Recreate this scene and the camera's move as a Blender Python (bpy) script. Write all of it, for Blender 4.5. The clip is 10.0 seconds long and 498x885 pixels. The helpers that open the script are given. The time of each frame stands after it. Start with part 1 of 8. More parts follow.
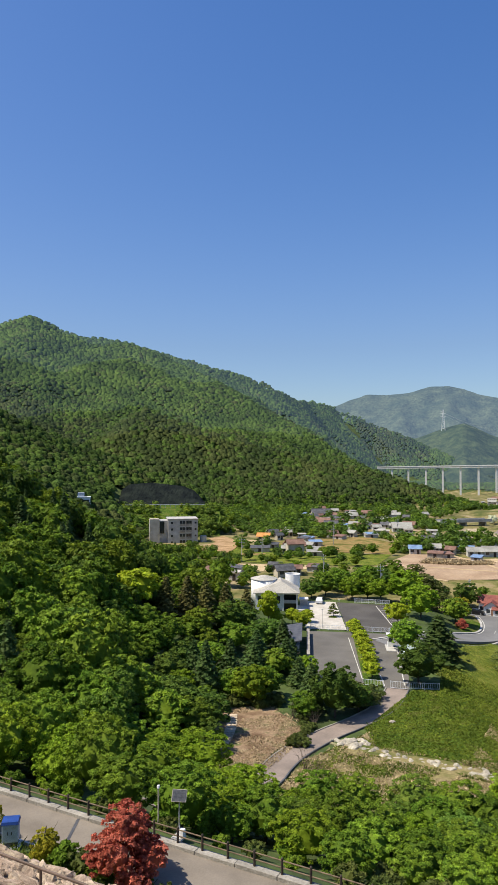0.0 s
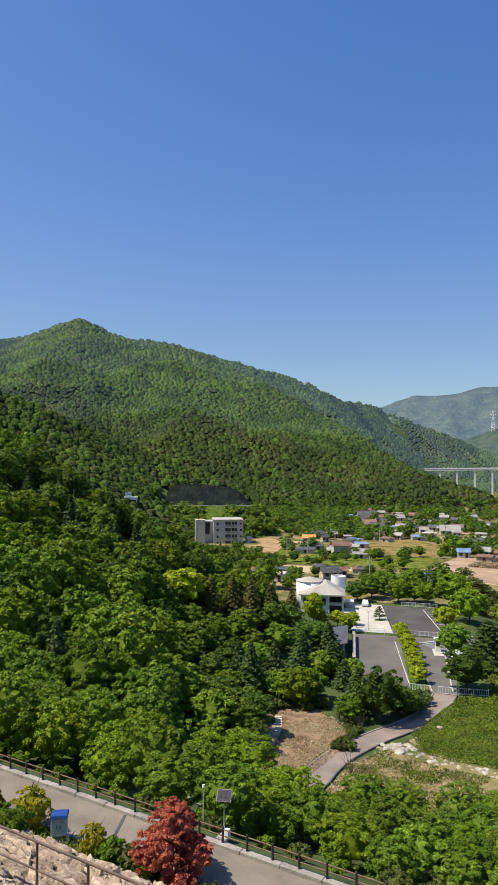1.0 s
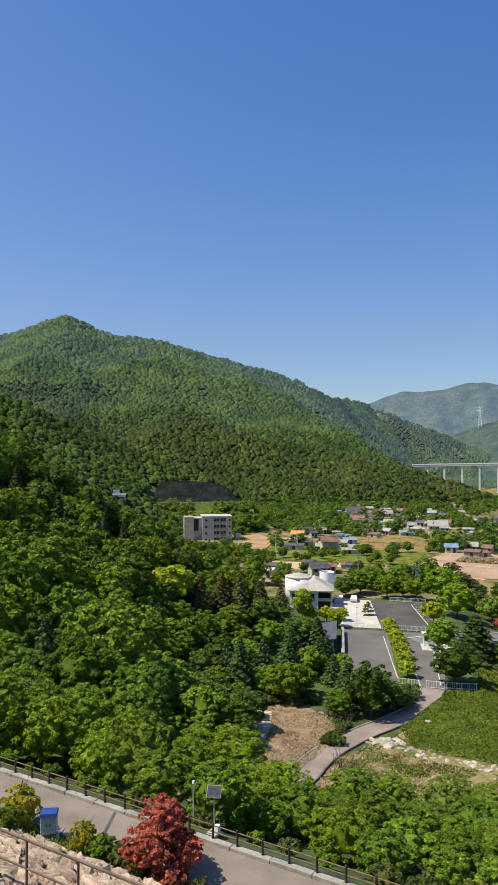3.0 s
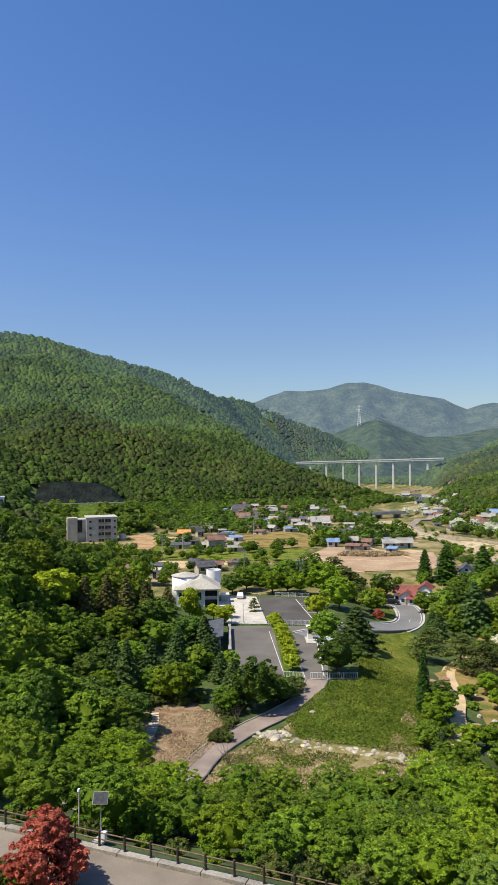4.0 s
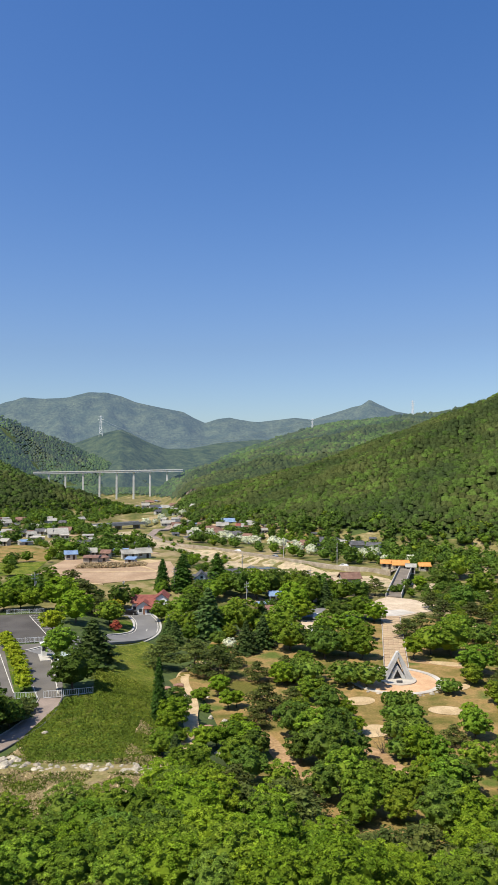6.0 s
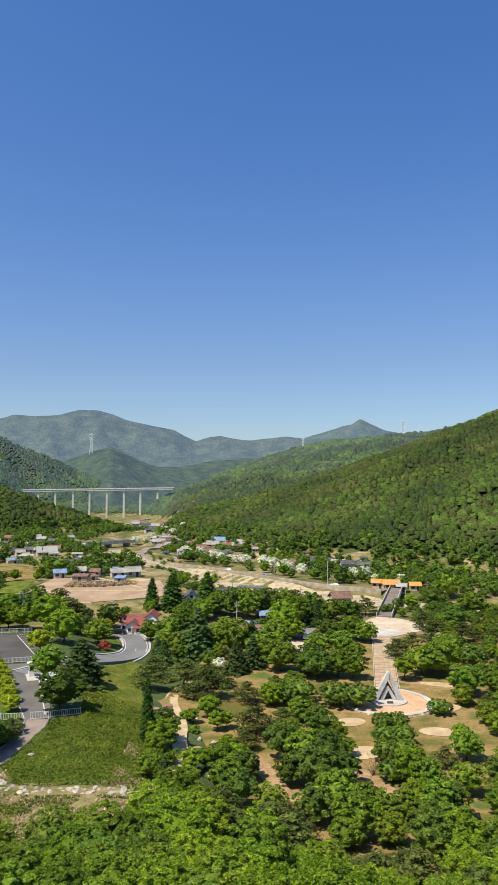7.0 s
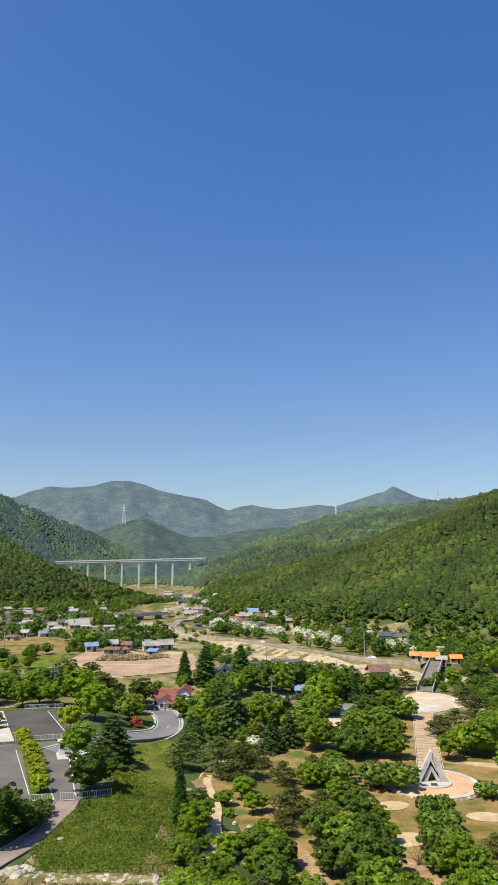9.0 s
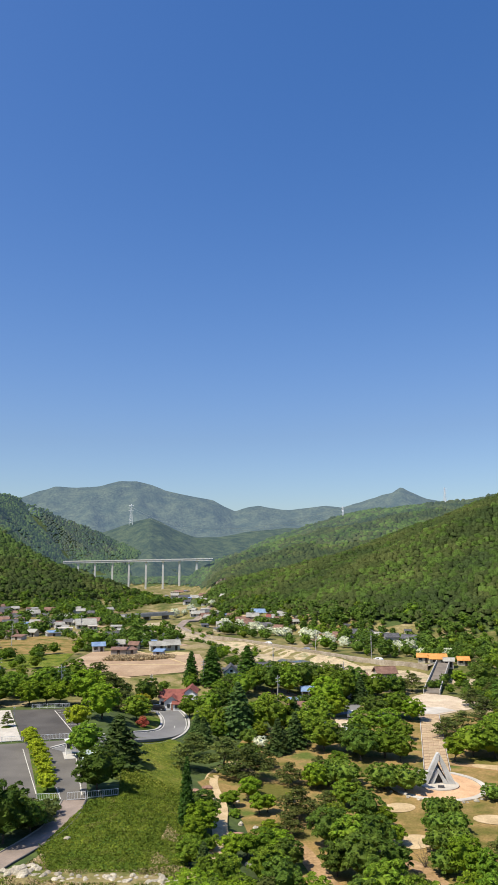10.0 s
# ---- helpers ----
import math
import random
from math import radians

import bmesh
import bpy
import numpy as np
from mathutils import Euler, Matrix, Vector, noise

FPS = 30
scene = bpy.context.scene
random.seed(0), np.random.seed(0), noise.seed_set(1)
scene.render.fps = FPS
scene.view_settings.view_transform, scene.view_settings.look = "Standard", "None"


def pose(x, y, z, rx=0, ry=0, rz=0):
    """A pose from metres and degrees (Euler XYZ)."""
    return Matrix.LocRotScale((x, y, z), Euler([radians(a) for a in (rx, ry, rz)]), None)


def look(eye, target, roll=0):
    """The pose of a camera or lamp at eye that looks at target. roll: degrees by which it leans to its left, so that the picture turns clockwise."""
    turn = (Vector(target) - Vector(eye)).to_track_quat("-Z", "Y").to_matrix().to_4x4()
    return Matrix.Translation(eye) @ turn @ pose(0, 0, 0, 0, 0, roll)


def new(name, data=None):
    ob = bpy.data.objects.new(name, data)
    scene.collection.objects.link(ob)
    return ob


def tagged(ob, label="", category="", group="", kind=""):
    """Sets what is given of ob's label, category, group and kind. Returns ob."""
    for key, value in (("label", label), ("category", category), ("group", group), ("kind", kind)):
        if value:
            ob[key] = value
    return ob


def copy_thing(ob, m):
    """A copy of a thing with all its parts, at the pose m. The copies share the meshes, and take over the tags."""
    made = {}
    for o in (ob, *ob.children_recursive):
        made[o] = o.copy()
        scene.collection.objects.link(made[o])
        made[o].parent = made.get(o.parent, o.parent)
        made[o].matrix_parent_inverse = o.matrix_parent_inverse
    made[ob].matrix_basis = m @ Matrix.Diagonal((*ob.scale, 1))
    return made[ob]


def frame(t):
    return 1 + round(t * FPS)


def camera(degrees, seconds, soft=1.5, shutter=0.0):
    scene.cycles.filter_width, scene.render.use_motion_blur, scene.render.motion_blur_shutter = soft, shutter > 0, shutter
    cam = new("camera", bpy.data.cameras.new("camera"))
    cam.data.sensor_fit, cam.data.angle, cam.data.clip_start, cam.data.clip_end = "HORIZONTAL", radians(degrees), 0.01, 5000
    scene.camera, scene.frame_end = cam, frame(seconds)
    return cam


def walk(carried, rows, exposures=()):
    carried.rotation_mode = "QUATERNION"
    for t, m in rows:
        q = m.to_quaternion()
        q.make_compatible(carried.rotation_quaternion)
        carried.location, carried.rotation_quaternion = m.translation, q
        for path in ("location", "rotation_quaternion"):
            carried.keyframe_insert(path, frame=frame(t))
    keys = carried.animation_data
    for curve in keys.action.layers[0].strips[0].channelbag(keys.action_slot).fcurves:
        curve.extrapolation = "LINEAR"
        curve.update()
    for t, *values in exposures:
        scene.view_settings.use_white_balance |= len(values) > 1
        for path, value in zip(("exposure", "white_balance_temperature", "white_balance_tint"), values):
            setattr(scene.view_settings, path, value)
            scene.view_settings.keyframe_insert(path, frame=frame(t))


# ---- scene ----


# ---- camera: it stands on a lookout and turns ----
def turn(yaw, pitch, lean):
    """A pose at the lookout: bearing to the right of north, tilt upwards and lean, in degrees."""
    return pose(0, 0, 38.0, 90 + pitch, 0, -yaw) @ pose(0, 0, 0, 0, 0, lean)


cam = camera(38.6, 10.0, soft=0.65)
walk(cam, [
    (0.0, turn(-13.67, 1.360, 0.063)), (0.5, turn(-15.129, 1.395, 0.158)), (1.0, turn(-17.33, 1.445, 0.251)), (1.5, turn(-19.628, 1.442, 0.359)),
    (2.0, turn(-20.365, 1.406, 0.488)), (2.2, turn(-20.36, 1.37, 0.48)), (3.3, turn(-13.80, 1.12, -0.20)), (3.5, turn(-12.045, 1.114, -0.271)),
    (4.0, turn(-7.213, 1.029, -0.565)), (4.5, turn(0, 0.860, -0.450)), (5.0, turn(8.117, 0.789, -0.317)), (5.5, turn(12.311, 1.164, -0.078)),
    (5.7, turn(12.85, 1.48, 0.02)), (6.8, turn(14.20, 2.75, 0.40)), (7.0, turn(14.137, 3.316, 0.418)), (7.5, turn(14.258, 4.832, 0.388)), (8.0, turn(13.819, 7.418, -0.026)),
    (8.5, turn(12.53, 8.786, -0.201)), (9.0, turn(11.575, 8.855, -0.117)), (9.5, turn(11.155, 8.921, 0.054)), (10.0, turn(10.988, 8.908, 0.124)),
])

# ---- daylight: a clear late-spring day ----
SUN_AZ, SUN_EL = -115.0, 58.5
world = bpy.data.worlds.new("daylight")
scene.world = world
world.use_nodes = True
sky = world.node_tree.nodes.new("ShaderNodeTexSky")
sky.sky_type, sky.sun_disc = "NISHITA", False
sky.sun_elevation, sky.sun_rotation = radians(SUN_EL), radians(SUN_AZ)
sky.altitude, sky.air_density, sky.dust_density, sky.ozone_density = 200, 1.0, 1.0, 5.0
backing = world.node_tree.nodes["Background"]
vivid = world.node_tree.nodes.new("ShaderNodeHueSaturation")
vivid.inputs["Hue"].default_value = 0.507
world.node_tree.links.new(sky.outputs[0], vivid.inputs["Color"])
# the deep blue overhead is more saturated than the bright hazy blue low down
bright = world.node_tree.nodes.new("ShaderNodeRGBToBW")
world.node_tree.links.new(sky.outputs[0], bright.inputs[0])
for socket, deep, pale in (("Saturation", 1.24, 1.06), ("Value", 1.35, 1.0)):
    haze = world.node_tree.nodes.new("ShaderNodeMapRange")
    haze.inputs["From Min"].default_value, haze.inputs["From Max"].default_value = 1.1, 3.4
    haze.inputs["To Min"].default_value, haze.inputs["To Max"].default_value = deep, pale
    world.node_tree.links.new(bright.outputs[0], haze.inputs["Value"])
    world.node_tree.links.new(haze.outputs[0], vivid.inputs[socket])
world.node_tree.links.new(vivid.outputs[0], backing.inputs[0])
backing.inputs[1].default_value = 0.112
lamp = bpy.data.lights.new("sun", "SUN")
lamp.energy, lamp.angle, lamp.color = 5.3, radians(0.53), (1.0, 0.925, 0.79)
sun = new("sun", lamp)
sun.matrix_world = look((math.sin(radians(SUN_AZ)) * math.cos(radians(SUN_EL)), math.cos(radians(SUN_AZ)) * math.cos(radians(SUN_EL)), math.sin(radians(SUN_EL))), (0, 0, 0))
scene.view_settings.exposure = 0.2


# ---- lie of the land ----
EYE = 38.0


def lattice(ix, iy, seed):
    h = (ix * 374761393 + iy * 668265263 + seed * 974634541) & 0x7FFFFFFF
    h = ((h ^ (h >> 13)) * 1274126177) & 0x7FFFFFFF
    return ((h ^ (h >> 16)) & 0xFFFF) / 65535.0


def rough(x, y, size, seed=0):
    """Smooth value noise between -1 and 1, with bumps of that size in metres."""
    u, v = np.asarray(x) / size + 500.0, np.asarray(y) / size + 500.0
    iu, iv = np.floor(u).astype(np.int64), np.floor(v).astype(np.int64)
    fu, fv = u - iu, v - iv
    fu, fv = fu * fu * (3 - 2 * fu), fv * fv * (3 - 2 * fv)
    a = lattice(iu, iv, seed) * (1 - fu) + lattice(iu + 1, iv, seed) * fu
    b = lattice(iu, iv + 1, seed) * (1 - fu) + lattice(iu + 1, iv + 1, seed) * fu
    return 2 * (a * (1 - fv) + b * fv) - 1


def ease(v, a, b):
    w = np.clip((np.asarray(v) - a) / (b - a), 0, 1)
    return w * w * (3 - 2 * w)


def polar(az, far):
    return far * math.sin(math.radians(az)), far * math.cos(math.radians(az))


def along(x, y, line):
    """Distance from a polyline of (x, y, value...), and the line's values at the nearest place."""
    best = np.full(np.shape(x), 1e9)
    values = [np.zeros(np.shape(x)) for _ in line[0][2:]]
    for p, q in zip(line, line[1:]):
        dx, dy = q[0] - p[0], q[1] - p[1]
        k = np.clip(((x - p[0]) * dx + (y - p[1]) * dy) / (dx * dx + dy * dy), 0, 1)
        d = np.hypot(x - p[0] - k * dx, y - p[1] - k * dy)
        near = d < best
        best = np.where(near, d, best)
        values = [np.where(near, u + k * (v - u), w) for u, v, w in zip(p[2:], q[2:], values)]
    return (best, *values)


def crest(rows):
    line, run = [], 0.0
    for az, far, z, width in rows:
        x, y = polar(az, far)
        run += math.hypot(x - line[-1][0], y - line[-1][1]) if line else 0.0
        line.append((x, y, z, width, run))
    return line


# crests: bearing, distance, height, width of the flank; then its hollowness and how rugged it is
RIDGES = [
    (crest([(-62, 150, 62, 135), (-50, 170, 54, 135), (-39.4, 190, 46, 135), (-35.2, 210, 32, 135), (-30.9, 240, 23, 135), (-25, 262, 6, 120)]), 1.2, 0.3),
    (crest([(-60, 400, 120, 170), (-45, 420, 92, 150), (-36.7, 430, 73, 150), (-32.5, 450, 62, 150), (-28.2, 470, 49, 140), (-23.7, 480, 35, 130), (-19.2, 480, 20, 110), (-17.4, 475, 10, 90), (-15.5, 470, -8, 80)]), 1.2, 1),
    (crest([(-60, 1250, 250, 700), (-48, 1300, 270, 700), (-39.8, 1335, 264, 700), (-36.7, 1350, 252, 700), (-34.7, 1330, 256, 690), (-30.74, 1300, 287, 690), (-28.6, 1300, 266, 690), (-26.9, 1300, 255, 690),
            (-23.8, 1300, 248, 690), (-19.2, 1350, 223, 660), (-14.7, 1400, 205, 420), (-12.4, 1450, 187, 280), (-9.5, 1750, 176, 190), (-8.35, 2000, 194, 260), (-6.8, 2150, 190, 260), (-0.04, 2300, 91, 300), (3, 2300, 30, 300), (6, 2350, -40, 250)]), 1.25, 3),
    (crest([(-22, 780, 90, 190), (-14, 740, 52, 190), (-6, 720, 29, 180), (-3.6, 735, 22, 170), (-0.5, 745, 11, 160), (2, 755, -1, 150), (2.9, 760, -10, 120)]), 1.2, 0.8),
    (crest([(62, 700, 190, 355), (45, 700, 150, 355), (36, 720, 117, 355), (30.3, 760, 91, 355), (28.6, 780, 86, 355), (25, 830, 66, 355), (22, 870, 46, 355), (18.5, 900, 19, 355), (15, 930, -1, 330), (11.5, 950, -14, 300)]), 1.05, 1.5),
    (crest([(60, 1500, 250, 620), (32, 1400, 150, 620), (28.6, 1400, 138, 620), (24.3, 1400, 130, 620), (21, 1450, 122, 600), (18.6, 1500, 117, 470), (15.5, 1560, 92, 400), (12.76, 1600, 72, 350), (10.5, 1650, 42, 230), (9.17, 1700, 30, 190), (8.3, 1730, 8, 150), (7, 1760, -20, 110)]), 1.1, 2),
]


BANK = ([-60, -40, -30, -26, -25, -7.2, -5.8, 0.6], [36.0, 35.8, 28.65, 27.35, 26.2, 12.6, 12.5, 12.5])


def ground(x, y):
    x, y = np.asarray(x, float), np.asarray(y, float)
    # the terrace of the car park, the park below it, and the valley that falls gently away
    away = np.hypot(x, y)
    park = ease(x + 0.12 * (y - 130), 1, 24) * (1 - ease(y, 205, 250) * (1 - ease(x, 40, 70)))
    z = -5.0 * park - 0.015 * np.clip(away - 235, 0, 1900)
    # the river bed along the road wall
    d, = along(x, y, RIVER)
    z = z - 2.6 * (1 - ease(d, 13, 21)) * ease(away, 100, 140)
    # the slope under the lookout, the upper lane and the bank below it
    s = 0.254 * x + 0.967 * y - 40.0
    bank = np.interp(s, *BANK)
    drop = np.clip(1 - (s - 0.6) / 64, 0, 1) ** 3
    z = np.where(s < 0.6, bank, 12.5 * drop + z * (1 - drop))
    low = z
    floor = np.minimum(z, 0) - 0.02 * np.clip(away - 900, 0, 2000)
    for line, hollow, rugged in RIDGES:
        d, top, width, run = along(x, y, line)
        f = np.clip(1 - d / (width * (0.3 + 0.7 * ease(top - floor, 0, 90))), 0, 1)
        grow = f ** hollow
        spur = 0.42 - np.abs(rough(run + 70 * rough(x, y, 160, 4), top * 0.2, 185, 9))
        fold = rugged * f * (1 - f) * (62 * spur + 26 * (0.4 - np.abs(rough(x, y, 110, 3)))) + rugged * 1.2 * f * rough(x, y, 55, 5)
        up = floor + (top - floor) * grow + fold * ease(top - floor, 0, 40)
        z = np.where((f > 0) & (top > floor) & (s > 0.6), np.maximum(z, low + (up - low) * ease(s, 0.6, 40)), z)
    # the open floor of the valley on its way under the viaduct
    d, half = along(x, y, VALE)
    return np.where(away > 600, floor + (z - floor) * np.maximum(ease(d, half * 0.75, half * 1.7), 1 - ease(away, 600, 780)), z)


VALE = [(*polar(8, 760), 25), (*polar(5.6, 900), 36), (*polar(4.9, 1100), 50), (*polar(3.4, 1400), 72), (*polar(1.4, 1690), 100), (*polar(1.0, 1800), 100)]
RIVER = [(200, 215), (150, 238), (110, 262), (78, 300), (55, 350), (40, 410), (28, 470), (45, 560), (95, 700), (130, 900), (110, 1300)]


# ---- materials ----
def material(name, low, high, size=1.0, gloss=0.85, bump=0.3, metal=0.0, fine=None, vary=0.0, island=0.0, leaf=0.0, third=None, spec=0.4, grit=0.28):
    """Two tones mixed by noise of a size in metres, with finer grain, relief, and changes from object to object (vary) or from piece to piece (island)."""
    m = bpy.data.materials.new(name)
    m.use_nodes = True
    nodes, links = m.node_tree.nodes, m.node_tree.links
    shade = nodes["Principled BSDF"]
    place = nodes.new("ShaderNodeNewGeometry") if leaf == 0 and not vary else None
    coord = nodes.new("ShaderNodeTexCoord") if place is None else None
    spot = place.outputs["Position"] if place else coord.outputs["Object"]
    broad = nodes.new("ShaderNodeTexNoise")
    broad.inputs["Scale"].default_value, broad.inputs["Detail"].default_value = 1 / size, 5
    links.new(spot, broad.inputs["Vector"])
    ramp = nodes.new("ShaderNodeValToRGB")
    ramp.color_ramp.elements[0].position, ramp.color_ramp.elements[1].position = 0.34, 0.66
    ramp.color_ramp.elements[0].color, ramp.color_ramp.elements[1].color = (*low, 1), (*high, 1)
    if third:
        ramp.color_ramp.elements[0].position, ramp.color_ramp.elements[1].position = 0.36, 0.53
        e = ramp.color_ramp.elements.new(0.68)
        e.color = (*third, 1)
    links.new(broad.outputs["Fac"], ramp.inputs["Fac"])
    grain = nodes.new("ShaderNodeTexNoise")
    grain.inputs["Scale"].default_value, grain.inputs["Detail"].default_value = 1 / (fine or size / 9), 4
    links.new(spot, grain.inputs["Vector"])
    tone = nodes.new("ShaderNodeMapRange")
    tone.inputs["From Min"].default_value, tone.inputs["From Max"].default_value = 0.25, 0.75
    tone.inputs["To Min"].default_value, tone.inputs["To Max"].default_value = 1 - grit, 1 + grit
    links.new(grain.outputs["Fac"], tone.inputs["Value"])
    level = tone.outputs[0]

    def times(a, source, spread):
        r = nodes.new("ShaderNodeMapRange")
        r.inputs["To Min"].default_value, r.inputs["To Max"].default_value = 1 - spread, 1 + spread
        links.new(source, r.inputs["Value"])
        k = nodes.new("ShaderNodeMath")
        k.operation = "MULTIPLY"
        links.new(a, k.inputs[0]), links.new(r.outputs[0], k.inputs[1])
        return k.outputs[0]

    if vary:
        level = times(level, nodes.new("ShaderNodeObjectInfo").outputs["Random"], vary)
    if island:
        level = times(level, nodes.new("ShaderNodeNewGeometry").outputs["Random Per Island"], island)
    mix = nodes.new("ShaderNodeVectorMath")
    mix.operation = "SCALE"
    links.new(ramp.outputs["Color"], mix.inputs[0]), links.new(level, mix.inputs["Scale"])
    colour = mix.outputs[0]
    if vary:
        hue = nodes.new("ShaderNodeHueSaturation")
        r = nodes.new("ShaderNodeMapRange")
        r.inputs["To Min"].default_value, r.inputs["To Max"].default_value = 0.5 - vary * 0.035, 0.5 + vary * 0.035
        w = nodes.new("ShaderNodeTexWhiteNoise")
        w.noise_dimensions = "1D"
        links.new(nodes.new("ShaderNodeObjectInfo").outputs["Random"], w.inputs["W"])
        links.new(w.outputs["Value"], r.inputs["Value"]), links.new(r.outputs[0], hue.inputs["Hue"])
        links.new(colour, hue.inputs["Color"])
        colour = hue.outputs["Color"]
    links.new(colour, shade.inputs["Base Color"])
    shade.inputs["Roughness"].default_value, shade.inputs["Metallic"].default_value = gloss, metal
    shade.inputs["Specular IOR Level"].default_value = spec
    if bump:
        relief = nodes.new("ShaderNodeBump")
        relief.inputs["Strength"].default_value, relief.inputs["Distance"].default_value = bump, (fine or size / 9)
        links.new(grain.outputs["Fac"], relief.inputs["Height"]), links.new(relief.outputs[0], shade.inputs["Normal"])
    if leaf:
        glow = nodes.new("ShaderNodeBsdfTranslucent")
        links.new(colour, glow.inputs["Color"])
        both = nodes.new("ShaderNodeMixShader")
        both.inputs[0].default_value = leaf
        links.new(shade.outputs[0], both.inputs[1]), links.new(glow.outputs[0], both.inputs[2])
        links.new(both.outputs[0], nodes["Material Output"].inputs["Surface"])
    return m


def foliage(name, low, high, vary=0.3, island=0.4):
    return material(name, [0.97 * c for c in low], [0.97 * c for c in high], 1.6, 0.6, 0, 0, 0.5, vary, island, 0.32, spec=0.08)


LEAF = foliage("fresh_leaves", (0.098, 0.178, 0.017), (0.198, 0.288, 0.026))
LEAF_BRIGHT = foliage("bright_leaves", (0.13, 0.22, 0.013), (0.228, 0.32, 0.022), 0.24)
LEAF_LIME = foliage("lime_leaves", (0.25, 0.33, 0.016), (0.4, 0.46, 0.03), 0.12)
LEAF_DARK = foliage("deep_green_leaves", (0.07, 0.13, 0.02), (0.136, 0.204, 0.03), 0.3)
LEAF_PINE = foliage("pine_needles", (0.072, 0.102, 0.024), (0.135, 0.155, 0.036), 0.3)
LEAF_LARCH = foliage("olive_brown_needles", (0.1, 0.105, 0.032), (0.19, 0.172, 0.05), 0.2)
LEAF_CONE = foliage("conifer_needles", (0.04, 0.095, 0.016), (0.075, 0.15, 0.02), 0.2)
LEAF_FIR = foliage("blue_green_needles", (0.05, 0.096, 0.026), (0.105, 0.156, 0.04), 0.25)
LEAF_WARM = foliage("warm_green_leaves", (0.13, 0.195, 0.016), (0.224, 0.285, 0.025))
LEAF_COOL = foliage("cool_green_leaves", (0.09, 0.16, 0.022), (0.172, 0.25, 0.036))
LEAF_RED = foliage("red_maple_leaves", (0.3, 0.062, 0.04), (0.62, 0.19, 0.12), 0.1)
LEAF_RUST = foliage("rust_and_green_leaves", (0.2, 0.09, 0.025), (0.38, 0.16, 0.045), 0.2)
LEAF_YELLOW = foliage("yellow_green_leaves", (0.22, 0.22, 0.015), (0.42, 0.36, 0.03), 0.15)
BLOSSOM = foliage("white_blossom", (0.55, 0.58, 0.38), (0.8, 0.82, 0.66), 0.15, 0.3)
TONES = {LEAF: [LEAF, LEAF, LEAF_WARM, LEAF_COOL], LEAF_DARK: [LEAF_DARK, LEAF_COOL, LEAF_DARK], LEAF_BRIGHT: [LEAF_BRIGHT, LEAF_WARM, LEAF]}
BARK = material("bark", (0.06, 0.045, 0.033), (0.13, 0.1, 0.075), 0.4, 0.9, 0.6)
WOODS = material("wooded_ground", (0.04, 0.062, 0.014), (0.07, 0.1, 0.02), 14, 0.95, 0.4, fine=2.5)


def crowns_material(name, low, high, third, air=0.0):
    """Far woods: each crown has a green of its own, and stands of trees differ; air paints haze on them as a blue glow.
    """
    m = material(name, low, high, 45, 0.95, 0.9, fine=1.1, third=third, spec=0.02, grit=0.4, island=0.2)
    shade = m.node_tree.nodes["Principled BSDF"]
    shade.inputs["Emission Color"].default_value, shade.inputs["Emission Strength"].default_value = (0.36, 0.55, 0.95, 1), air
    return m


# steps 1 to 4 carry distance haze, painted as growing blue emission
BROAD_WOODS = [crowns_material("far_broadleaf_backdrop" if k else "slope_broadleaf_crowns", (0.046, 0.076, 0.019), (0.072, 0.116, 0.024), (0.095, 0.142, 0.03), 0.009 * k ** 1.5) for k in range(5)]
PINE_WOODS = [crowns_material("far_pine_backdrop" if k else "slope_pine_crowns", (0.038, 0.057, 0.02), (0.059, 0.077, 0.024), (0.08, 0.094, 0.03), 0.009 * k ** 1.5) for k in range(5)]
VALLEY = material("valley_fields", (0.085, 0.1, 0.028), (0.19, 0.165, 0.065), 16, 0.95, 0.3, fine=2.0, third=(0.33, 0.26, 0.15), spec=0.06)
GRASS = material("mown_grass", (0.042, 0.08, 0.011), (0.086, 0.13, 0.016), 2.6, 0.9, 0.9, fine=0.4, third=(0.135, 0.13, 0.038), grit=0.5, spec=0.06)
MEADOW = material("rough_grass", (0.1, 0.115, 0.03), (0.24, 0.2, 0.085), 4, 0.95, 0.6, fine=0.4, third=(0.28, 0.22, 0.12), spec=0.06)
STRAW = material("dry_grass", (0.16, 0.1, 0.06), (0.3, 0.21, 0.13), 3, 0.95, 0.6, fine=0.3, third=(0.1, 0.12, 0.04), spec=0.06)
LAWN_DRY = material("worn_lawn", (0.12, 0.115, 0.028), (0.3, 0.2, 0.08), 7, 0.95, 0.4, fine=0.3, third=(0.1, 0.13, 0.03), spec=0.06)
SOIL = material("ploughed_soil", (0.3, 0.2, 0.12), (0.42, 0.3, 0.19), 9, 0.95, 0.4, fine=0.5)
SAND = material("sand", (0.4, 0.29, 0.15), (0.54, 0.41, 0.24), 2.5, 0.95, 0.3, fine=0.2)
GRAVEL = material("river_gravel", (0.3, 0.24, 0.15), (0.48, 0.38, 0.24), 7, 0.95, 0.5, fine=0.8, third=(0.2, 0.2, 0.09))
EARTH = material("bare_earth", (0.26, 0.17, 0.08), (0.44, 0.29, 0.16), 4, 0.95, 0.5, fine=0.4, spec=0.06)
ASPHALT = material("grey_asphalt", (0.062, 0.056, 0.05), (0.095, 0.087, 0.078), 6, 0.9, 0.25, fine=0.15, grit=0.1)
ASPHALT_PALE = material("faded_brown_asphalt", (0.105, 0.096, 0.084), (0.15, 0.138, 0.12), 6, 0.9, 0.25, fine=0.15, grit=0.1)
LANE = material("weathered_lane_concrete", (0.15, 0.125, 0.098), (0.228, 0.193, 0.152), 3, 0.9, 0.06, fine=0.12, grit=0.1)
